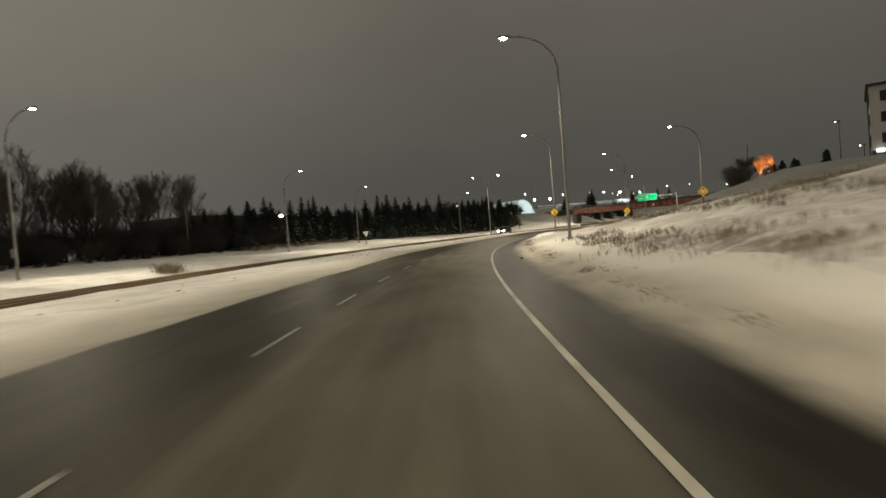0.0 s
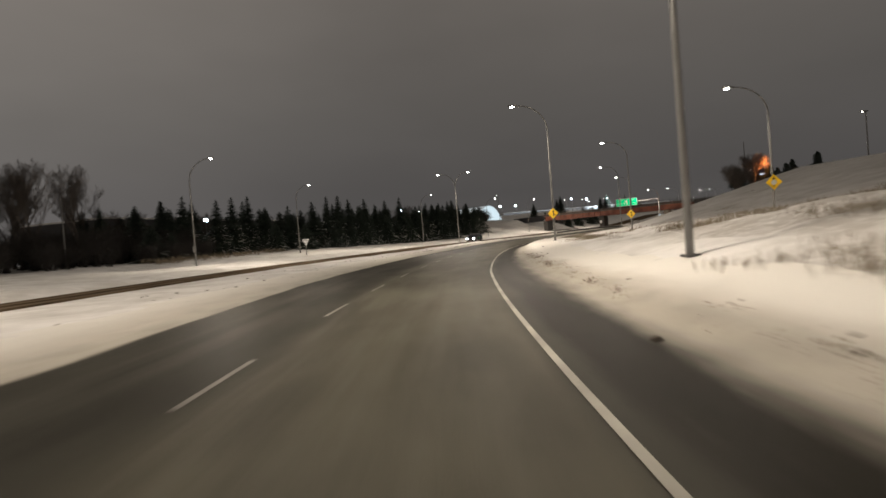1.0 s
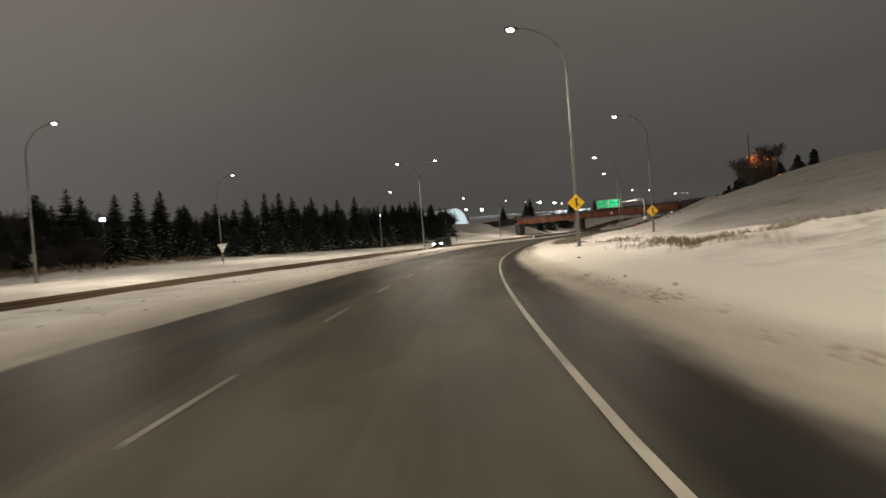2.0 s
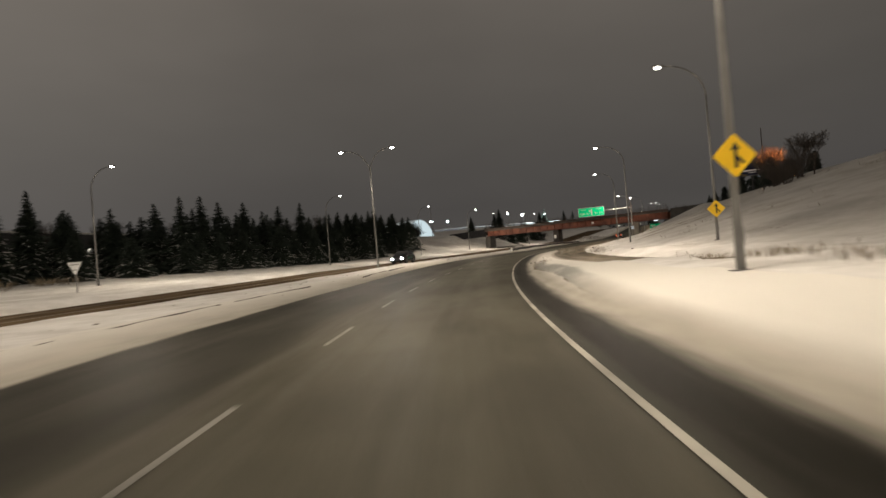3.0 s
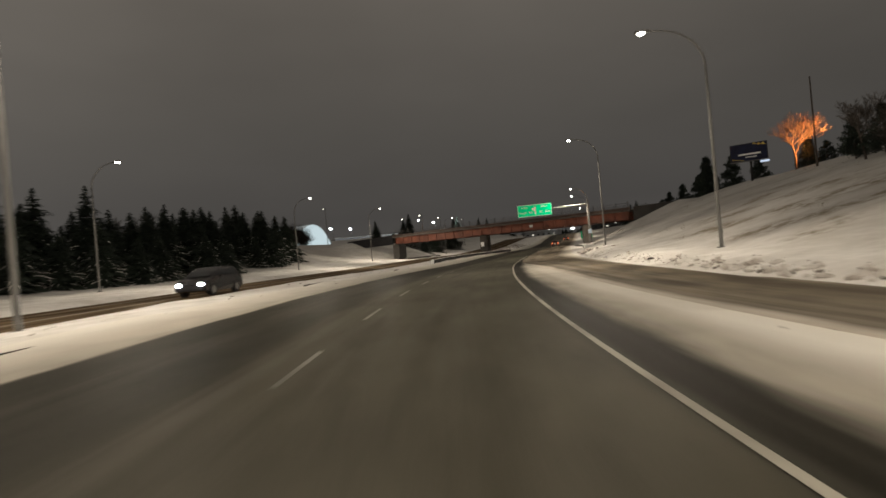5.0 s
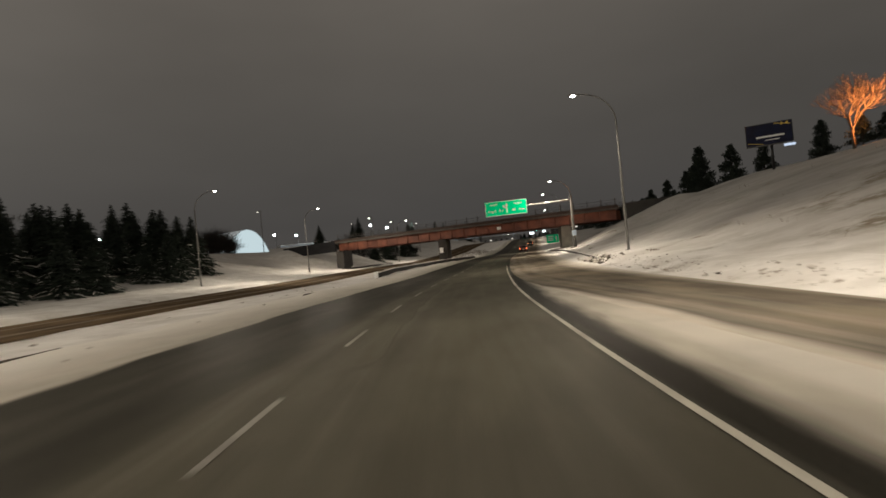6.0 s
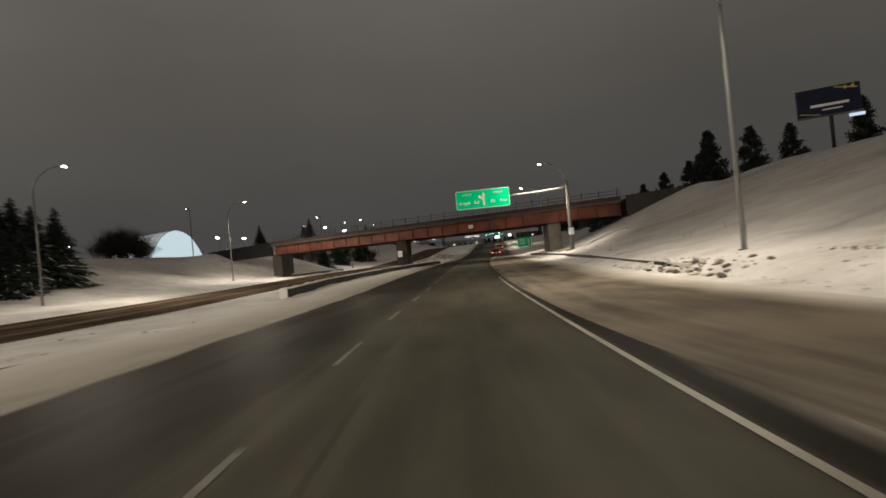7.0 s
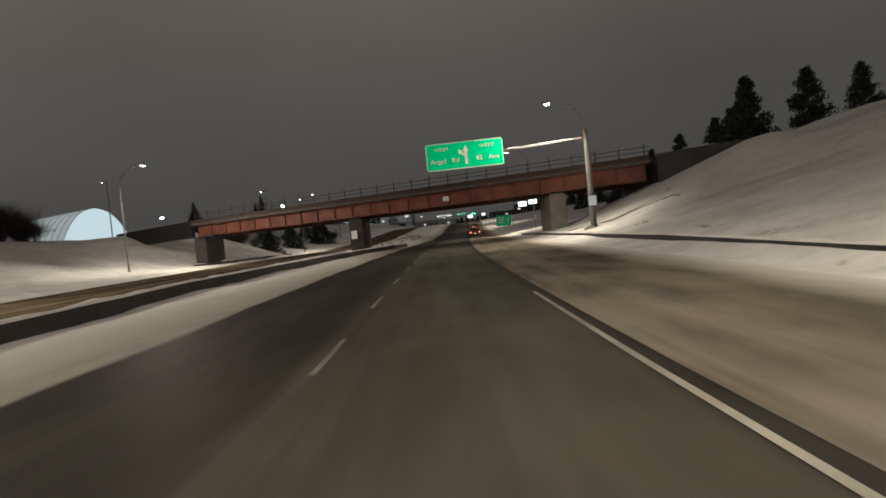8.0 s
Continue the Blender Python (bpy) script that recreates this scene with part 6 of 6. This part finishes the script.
# apartment block on the hill
def build_flats():
    g = 7.6
    ob = thing("apartment_building", pose(79.8, 85.3, g, 0, 0, -38), "three-storey apartment building with white and dark cladding", "building")
    w, d, h = 20.0, 16.0, 9.4
    bm = bmesh.new()
    box(bm, 0, 0, h / 2 + 1.0, w, d, h, bevel=0.05)
    part("wall", bm, mat("white_cladding", (0.55, 0.53, 0.50), 0.7, var=0.06, scale=0.6, fine=5), ob)
    bm = bmesh.new()
    box(bm, 0, 0, 0.4, w - 0.6, d - 0.6, 2.4, bevel=0.05)
    part("plinth", bm, DARKSIDING, ob)
    bm = bmesh.new()
    box(bm, 0, 0, h + 1.15, w + 0.8, d + 0.8, 0.4, bevel=0.06)
    part("roof", bm, DARKSIDING, ob)
    for side, span, off, turn in ((-1, w, d / 2, 0), (1, d, w / 2, -90)):
        rr = Matrix.Rotation(math.radians(turn), 4, "Z")
        for fl_ in range(3):
            n = int(span // 3.4)
            for k in range(n):
                xx = -span / 2 + (k + 0.5) * span / n
                bm = bmesh.new()
                box(bm, xx, -off - 0.03, 2.7 + fl_ * 3.05, 1.5, 0.14, 1.5, bevel=0.02)
                bmesh.ops.transform(bm, matrix=rr, verts=bm.verts)
                fr = part("window", bm, DARKSIDING, ob)
                for sx in (-0.36, 0.36):
                    bm = bmesh.new()
                    box(bm, xx + sx, -off - 0.09, 2.7 + fl_ * 3.05, 0.62, 0.05, 1.32)
                    bmesh.ops.transform(bm, matrix=rr, verts=bm.verts)
                    part("pane", bm, GLASS, fr)
        bm = bmesh.new()
        box(bm, -span * 0.22, -off - 0.04, h / 2 + 1.0, 1.1, 0.2, h, bevel=0.03)
        bmesh.ops.transform(bm, matrix=rr, verts=bm.verts)
        part("dark_strip", bm, DARKSIDING, ob)
    bm = bmesh.new()
    box(bm, -w / 2 + 1.0, -d / 2 - 0.3, 0.9, 1.0, 0.4, 0.5, bevel=0.05)
    part("entrance_lamp", bm, SHOPSIGN, ob, "lit entrance lamp")


build_flats()
mast(75.0, 102.2, 15.5, "tall slim lamp mast on the hill", False, 0.14)
mast(72.0, 93.0, 10.2, "short lamp on the hill beside a building", False, 0.14)


# ---- shops, signals and signs down the road ----
def far_direction_sign():
    x, y = 147.3, 272.6
    z0 = ground_at(x, y)
    ob = thing("far_direction_sign", pose(x, y, z0, 0, 0, -36), "green roadside direction sign on two posts", "road sign")
    for sx in (-1.3, 1.3):
        bm = bmesh.new()
        box(bm, sx, 0.1, 2.4, 0.12, 0.12, 5.6, bevel=0.02)
        part("post", bm, STEEL, ob)
    bm = bmesh.new()
    plate(bm, 3.9, 2.7, 0.05, 0.15, 0, 0, 4.1 - z0)
    part("panel", bm, GREEN, ob)
    bm = bmesh.new()
    for z_, w_ in ((0.75, 1.8), (0.15, 1.6), (-0.45, 1.7)):
        box(bm, -0.7, -0.045, 4.1 - z0 + z_, w_, 0.015, 0.28)
    part("text_bars", bm, WHITE, ob, "white bars of lettering too small to read")
    bm = bmesh.new()
    bar(bm, 1.2, 3.1 - z0, 1.2, 4.9 - z0, 0.2, -0.045)
    bar(bm, 1.2, 3.9 - z0, 0.7, 4.5 - z0, 0.16, -0.045)
    part("arrow", bm, WHITE, ob)


far_direction_sign()


def signal(s, d, reach):
    x, y = plan(s, d)
    z0 = ground_z(s, d)
    ob = thing("traffic_signal", pose(x, y, z0, 0, 0, heading(s)), "traffic signal on a mast arm showing green", "traffic signal", "traffic signals")
    bm = bmesh.new()
    tube(bm, [(0, 0, -0.3), (0, 0, 6.2)], [0.13, 0.1], 8)
    part("pole", bm, STEEL, ob)
    bm = bmesh.new()
    tube(bm, [(0, 0, 5.9), (reach, 0, 6.1)], [0.09, 0.05], 6)
    part("mast_arm", bm, STEEL, ob)
    for q in (0.55, 1.0):
        bm = bmesh.new()
        box(bm, reach * q, -0.1, 5.7, 0.42, 0.26, 1.15, bevel=0.04)
        hd = part("signal_head", bm, BLACK, ob)
        bm = bmesh.new()
        bmesh.ops.create_uvsphere(bm, u_segments=10, v_segments=6, radius=0.17)
        bmesh.ops.transform(bm, matrix=Matrix.Translation((reach * q, -0.25, 5.32)), verts=bm.verts)
        part("green_lens", bm, GREENLIGHT, hd, "glowing green lens")


signal(505, 10, -9)
signal(512, -6, 5)
signal(540, 9, -4)


def petrol_station():
    x, y = plan(522, -12.5)
    z0 = ground_z(522, -12.5)
    ob = thing("petrol_station", pose(x, y, z0, 0, 0, heading(522)), "lit petrol station canopy with a pale edge", "building")
    bm = bmesh.new()
    box(bm, 0, 0, 5.6, 9, 8, 1.0, bevel=0.08)
    part("canopy", bm, SIDING, ob)
    bm = bmesh.new()
    box(bm, 0, -4.06, 5.5, 8.8, 0.1, 0.4)
    part("fascia", bm, WINDOW_LIT, ob, "glowing pale fascia")
    for px in (-3.2, 3.2):
        bm = bmesh.new()
        box(bm, px, 0, 2.5, 0.5, 0.5, 5.2, bevel=0.04)
        part("column", bm, SIDING, ob)
        bm = bmesh.new()
        box(bm, px, -2.0, 5.05, 3.0, 2.0, 0.08)
        part("ceiling_light", bm, SHOPSIGN, ob, "lit ceiling panel")


petrol_station()


def pylon_sign(s, d, h, w, sh, m, label):
    x, y = plan(s, d)
    z0 = ground_z(s, d)
    ob = thing("pylon_sign", pose(x, y, z0, 0, 0, heading(s)), label, "shop sign", "lit shop signs")
    bm = bmesh.new()
    tube(bm, [(0, 0, -0.3), (0, 0, h - sh / 2)], 0.2, 8)
    part("post", bm, STEEL, ob)
    bm = bmesh.new()
    box(bm, 0, 0, h, w, 0.5, sh, bevel=0.06)
    part("box", bm, DARKSIDING, ob)
    bm = bmesh.new()
    box(bm, 0, -0.28, h, w * 0.95, 0.04, sh * 0.86)
    part("face", bm, m, ob, "glowing plain face")


pylon_sign(485, 32.3, 4.9, 4.6, 3.0, SHOPSIGN, "lit white box sign on a post by the road")
pylon_sign(485, 38.0, 5.4, 4.8, 3.2, SHOPSIGN, "lit white box sign on a post by the road")
pylon_sign(470, -30, 6.0, 2.2, 1.2, WINDOW_LIT, "lit warm box sign on a post by the road")
pylon_sign(518, 3.4, 3.6, 3.0, 1.8, SHOPSIGN, "lit white box sign on a post by the road")
pylon_sign(520, 11.5, 3.6, 2.0, 1.6, SHOPSIGN, "lit white box sign on a post by the road")
for k_, (s_, d_, w_, h_) in enumerate(((500, 44, 30, 5.0), (540, -50, 34, 5.0), (570, 30, 26, 4.6), (590, -22, 30, 5.0))):
    x_, y_ = plan(s_, d_)
    hall_block("shop_building", x_, y_, heading(s_) + 4 * k_ - 8, w_, 14, h_, SIDING if k_ % 2 else DARKSIDING, "low flat-roofed shop building with lit windows", None,
               [(-w_ / 2 + 3 + 4.2 * j, 2.2, 1.6, 1.1, (j * 5 + k_) % 4 == 0) for j in range(int((w_ - 4) // 4.2))])


# ---- brush, weeds and clods ----
SHRUB = make_shrub(3.2, 1.9, 91, "dense leafless brush at the edge of the trees", "brush under the trees", 18, DARKTWIG)
SHRUB.matrix_basis = pose(*plan(58, -50), ground_z(58, -50) - 0.05)
for k_ in range(80):
    s_, d_ = rnd.uniform(18, 100), -rnd.uniform(47, 58)
    copy_thing(SHRUB, pose(*plan(s_, d_), ground_z(s_, d_) - 0.05, 0, 0, rnd.uniform(0, 360)))
SHRUB2 = make_shrub(5.4, 2.4, 95, "tall leafless brush in front of the dark hall", "brush under the trees", 20, DARKTWIG)
SHRUB2.matrix_basis = pose(*plan(80, -56), ground_z(80, -56) - 0.05)
for k_ in range(110):
    s_, d_ = rnd.uniform(40, 112), -rnd.uniform(53, 70)
    copy_thing(SHRUB2, pose(*plan(s_, d_), ground_z(s_, d_) - 0.05, 0, 0, rnd.uniform(0, 360)))
HEDGE = make_shrub(5.6, 2.8, 93, "dense dark leafless bush on the embankment", "bushes on the embankment", 64, DARKTWIG)
HEDGE.matrix_basis = pose(41.2, 247.5, ground_at(41.2, 247.5) - 0.05)
for x_, y_, dz_ in ((43.4, 250.4, 0.5), (39.2, 248.4, 0.3), (40.6, 251.0, 0.0)):
    copy_thing(HEDGE, pose(x_, y_, ground_at(x_, y_) - 0.05 - dz_, 0, 0, 83 * x_))
for x_, y_ in ((44.0, 253.0), (45.2, 254.6), (43.6, 249.2), (44.8, 251.6), (38.0, 246.8), (36.9, 247.6)):
    copy_thing(SHRUB, pose(x_, y_, ground_at(x_, y_) - 0.05, 0, 0, 77 * x_))
for x_, y_ in ((71.9, 280.4), (104.0, 296.0), (109.0, 306.0)):
    copy_thing(SPR[2], pose(x_, y_, ground_at(x_, y_) - 0.05, 0, 0, 31 * x_))
for k_ in range(26):
    s_ = 290 + 9 * k_
    for d_ in (-46 - 20 * rnd.random(), 34 + 30 * rnd.random()):
        if rnd.random() < 0.75:
            kind_ = SPR[rnd.randrange(4)] if rnd.random() < 0.6 else SHRUB2
            copy_thing(kind_, pose(*plan(s_, d_), ground_z(s_, d_) - 0.05, 0, 0, rnd.uniform(0, 360)))

for k_ in range(26):
    s_, d_ = rnd.uniform(256, 330), -rnd.uniform(33, 46)
    copy_thing(SHRUB if rnd.random() < 0.7 else SPR[4], pose(*plan(s_, d_), ground_z(s_, d_) - 0.05, 0, 0, rnd.uniform(0, 360)))
for k_ in range(64):
    s_, d_ = rnd.uniform(560, 660), -95 + 190 * (k_ + rnd.random()) / 64
    copy_thing(SPR[4] if rnd.random() < 0.5 else SHRUB2, pose(*plan(s_, d_), ground_z(s_, d_) - 0.05, 0, 0, rnd.uniform(0, 360)))


def weeds(name, spots_, label, seed, tall=0.22):
    r2 = random.Random(seed)
    verts, faces = [], []
    for s, d, n in spots_:
        x, y = plan(s, d)
        z = ground_z(s, d)
        for _ in range(n):
            bx, by = x + r2.gauss(0, 0.28), y + r2.gauss(0, 0.28)
            h = tall * r2.uniform(0.4, 1.15)
            a, lean = r2.uniform(0, 6.28), r2.uniform(0.05, 0.6) * h
            px, py = math.cos(a + 1.57) * 0.0045, math.sin(a + 1.57) * 0.0045
            b = len(verts)
            verts += [(bx - px, by - py, z - 0.05), (bx + px, by + py, z - 0.05), (bx + math.cos(a) * lean * 0.4 + px * 0.7, by + math.sin(a) * lean * 0.4 + py * 0.7, z + h * 0.6),
                      (bx + math.cos(a) * lean, by + math.sin(a) * lean, z + h)]
            faces += [(b, b + 1, b + 2), (b, b + 2, b + 3)]
    ob = link_mesh(name, verts, faces, STRAW)
    return tagged(ob, label, "weeds", kind="stuff")


STRAW = mat("dry_straw", (0.25, 0.205, 0.14), 0.9, var=0.2, scale=2, fine=10)
sp = []
for _ in range(2600):
    s_, d_ = rnd.uniform(4, 60), rnd.uniform(7.8, 18)
    band_ = s_ < 50 and abs(d_ - 10.5 - 1.2 * noise.noise(Vector((s_ * 0.05, 0, 1.0)))) < 1.1 and noise.noise(Vector((s_ * 0.17, d_ * 0.3, 2.0))) > -0.05
    if noise.noise(Vector((s_ * 0.11, d_ * 0.5, 4.0))) > 0.2 or band_:
        sp.append((s_, d_, rnd.randrange(6, 20)))
for _ in range(24):
    sp.append((rnd.uniform(56, 80), rnd.uniform(11.0, 14.5), rnd.randrange(6, 14)))
for _ in range(170):
    s_, d_ = rnd.uniform(8, 31), 5.9 + rnd.gauss(0, 0.5)
    if noise.noise(Vector((s_ * 0.35, d_ * 0.8, 6.0))) > -0.12:
        sp.append((s_, d_, rnd.randrange(12, 26)))
for _ in range(70):
    sp.append((60 + rnd.gauss(0, 2.2), 7.8 + rnd.gauss(0, 0.5), rnd.randrange(14, 26)))
for _ in range(70):
    sp.append((rnd.uniform(70, 82), 8.5 + rnd.gauss(0, 0.35), rnd.randrange(5, 12)))
weeds("dry_weeds", sp, "dry straw-coloured weeds sticking out of the snow bank", 5)
sp = []
for _ in range(260):
    s_, d_ = rnd.uniform(100, 205), rnd.uniform(13, 42)
    if noise.noise(Vector((s_ * 0.09, d_ * 0.22, 9.0))) > 0.12:
        sp.append((s_, d_, rnd.randrange(4, 10)))
weeds("hill_weeds", sp, "sparse dry weeds on the snowy hill", 6, 0.3)
sp = []
for _ in range(60):
    s_ = 40 + rnd.gauss(0, 0.6)
    sp.append((s_, -22.4 + rnd.gauss(0, 0.3), 5))
for _ in range(130):
    sp.append((rnd.uniform(84, 112), -rnd.uniform(43, 47), 12))
weeds("verge_weeds", sp, "clumps of dry weeds beside the opposite road", 7, 0.75)

CLOD = mat("dirty_snow_clod", (0.42, 0.39, 0.34), 0.9, var=0.2, scale=4, fine=18, bump=0.4, second=(0.12, 0.10, 0.08))


def clod(size, seed):
    r2 = random.Random(seed)
    bm = bmesh.new()
    bmesh.ops.create_icosphere(bm, subdivisions=1, radius=size)
    for v in bm.verts:
        v.co = Vector((v.co.x * 1.3, v.co.y, v.co.z * 0.62)) * r2.uniform(0.7, 1.25)
    me = bpy.data.meshes.new("snow_clod")
    bm.to_mesh(me)
    bm.free()
    me.materials.append(CLOD)
    return me


CLODS = [clod(0.022 + 0.012 * k, k) for k in range(4)]
for k_ in range(200):
    u_ = rnd.random()
    if u_ < 0.3:
        s_, d_ = rnd.uniform(118, 168), 8.2 + abs(rnd.gauss(0, 0.9))
    elif u_ < 0.36:
        s_, d_ = rnd.uniform(2, 74), 3.3 + abs(rnd.gauss(0, 0.4))
    elif u_ < 0.44:
        s_, d_ = rnd.uniform(84, 118), rnd.uniform(3.6, 6.2)
    else:
        s_, d_ = rnd.uniform(5, 160), -rnd.uniform(7.5, 12.5)
    ob = new("snow_clod", CLODS[k_ % 4])
    ob.matrix_basis = pose(*plan(s_, d_), ground_z(s_, d_) + 0.015, 0, 0, rnd.uniform(0, 360))
    tagged(ob, "dirty lump of ploughed snow on the verge", "snow clod", "ploughed snow clods")


SOILCLOD = mat("frozen_soil", (0.07, 0.055, 0.042), 0.95, var=0.2, scale=5, fine=18, bump=0.4)
for s_, d_, size_ in ((97.6, 2.95, 0.075), (96.8, 3.2, 0.07), (101.3, 3.8, 0.06), (104.0, 10.3, 0.11), (126.4, 8.4, 0.14), (137.5, 8.1, 0.07), (62.5, 4.6, 0.07), (26.9, 2.5, 0.07)):
    me_ = clod(size_, int(s_))
    me_.materials.clear()
    me_.materials.append(SOILCLOD)
    ob = new("soil_lump", me_)
    ob.matrix_basis = pose(*plan(s_, d_), max(ground_z(s_, d_), grade(s_)) + 0.03, 0, 0, 47 * s_)
    tagged(ob, "dark frozen lump of soil lying on the snow", "soil lump", "frozen soil lumps")
CHUNK = mat("crusted_snow_chunk", (0.66, 0.63, 0.59), 0.9, var=0.14, scale=3, fine=14, bump=0.5, second=(0.42, 0.38, 0.33))
CHUNKS = []
for k in range(4):
    me_ = clod(0.075 + 0.04 * k, 20 + k)
    me_.materials.clear()
    me_.materials.append(CHUNK)
    CHUNKS.append(me_)
# dark colour for soil in the pile and for the shade of its hollows
DARKPILE = mat("dark_pile_chunk", (0.20, 0.18, 0.155), 0.85, var=0.2, scale=5, fine=18, bump=0.4, second=(0.09, 0.078, 0.065))
DARKCHUNKS = []
for k in range(3):
    me_ = clod(0.07 + 0.035 * k, 40 + k)
    me_.materials.clear()
    me_.materials.append(DARKPILE)
    DARKCHUNKS.append(me_)
for k_ in range(51):
    s_, d_ = (rnd.gauss(161.0, 2.6), 7.95 + abs(rnd.gauss(0, 0.6))) if k_ % 3 else (rnd.gauss(114.5, 2.2), 8.0 + abs(rnd.gauss(0, 0.4)))
    ob = new("ice_chunk", DARKCHUNKS[k_ % 3])
    ob.matrix_basis = pose(*plan(s_, d_), ground_z(s_, d_) + 0.03, rnd.uniform(-25, 25), rnd.uniform(-25, 25), rnd.uniform(0, 360))
    tagged(ob, "dark chunk standing in for soil and shaded hollows of the ploughed snow pile", "ice chunk", "dirty ice chunks in the pile")
for k_ in range(120):
    if k_ < 50:
        s_, d_ = rnd.gauss(163.0, 3.0), 8.0 + abs(rnd.gauss(0, 0.6))
    elif k_ < 90:
        s_, d_ = rnd.gauss(114.5, 2.6), 7.95 + abs(rnd.gauss(0, 0.5))
    else:
        s_ = rnd.uniform(104, 150)
        d_ = lerp(RAMP_FAR, s_) + 0.45 + abs(rnd.gauss(0, 0.5))
    ob = new("snow_chunk", CHUNKS[rnd.choice((0, 1, 1, 2, 2, 3)) if k_ < 90 else rnd.randrange(2)])
    ob.matrix_basis = pose(*plan(s_, d_), ground_z(s_, d_) + 0.02, rnd.uniform(-25, 25), rnd.uniform(-25, 25), rnd.uniform(0, 360))
    tagged(ob, "crusted chunk of ploughed snow beside the slip road", "snow chunk", "crusted snow chunks")


# crumbs of soil and crusted snow along the ploughed edges
def crumbs(name, spots_, label, seed, material):
    r2 = random.Random(seed)
    verts, faces = [], []
    for s, d, size in spots_:
        x, y = plan(s, d)
        z = ground_z(s, d) + 0.01
        b = len(verts)
        a = r2.uniform(0, 6.28)
        for k in range(5):
            q = a + k * 1.2566
            r = size * r2.uniform(0.6, 1.2)
            verts.append((x + math.cos(q) * r * 1.4, y + math.sin(q) * r, z - 0.02))
        verts.append((x + r2.uniform(-0.3, 0.3) * size, y + r2.uniform(-0.3, 0.3) * size, z + size * r2.uniform(0.5, 0.9)))
        faces += [(b + k, b + (k + 1) % 5, b + 5) for k in range(5)]
    return tagged(link_mesh(name, verts, faces, material), label, "snow crumbs", kind="stuff")


SOIL = mat("soil_crumbs", (0.27, 0.22, 0.175), 0.95, var=0.2, scale=5, fine=20)
sp = []
for _ in range(900):
    s_ = rnd.uniform(6, 62)
    sp.append((s_, 3.0 + 0.3 * noise.noise(Vector((s_ * 0.2, 0, 3.0))) + abs(rnd.gauss(0, 0.3)), rnd.uniform(0.006, 0.024)))
for _ in range(2600):
    s_ = rnd.uniform(6, 58)
    sp.append((s_, 3.25 + 0.3 * noise.noise(Vector((s_ * 0.2, 0, 3.0))) + abs(rnd.gauss(0, 0.22)), rnd.uniform(0.008, 0.028)))
for _ in range(1200):
    s_ = rnd.uniform(73, 100)
    sp.append((s_, lerp(CUT, s_) + rnd.gauss(0, 0.05), rnd.uniform(0.006, 0.018)))
for _ in range(500):
    s_ = rnd.uniform(112, 170)
    sp.append((s_, lerp(RAMP_FAR, s_) + 0.5 + abs(rnd.gauss(0, 0.7)), rnd.uniform(0.012, 0.045)))
for _ in range(420):
    u_ = rnd.random()
    sp.append((208.3 - 8.4 * u_ + rnd.gauss(0, 0.1), 10.5 + 6.1 * u_ + rnd.gauss(0, 0.06), rnd.uniform(0.03, 0.09)))
for s0_, d0_, n_ in ((193.7, 12.1, 26), (183.0, 11.1, 26), (155.2, 10.8, 26)):
    for _ in range(n_):
        sp.append((s0_ + rnd.gauss(0, 0.7), d0_ + rnd.gauss(0, 0.12), rnd.uniform(0.02, 0.07)))
for _ in range(260):
    s_ = rnd.gauss(93.6, 1.4)
    sp.append((s_, 3.55 + rnd.gauss(0, 0.22), rnd.uniform(0.012, 0.036)))
for _ in range(600):
    s_, e_ = rnd.gauss(286, 13), rnd.gauss(11.2, 2.2)
    if e_ > 7.6:
        sp.append((s_, -e_, rnd.uniform(0.05, 0.2)))
crumbs("soil_crumbs", sp, "dark crumbs of soil and crusted snow along the ploughed edge", 31, SOIL)
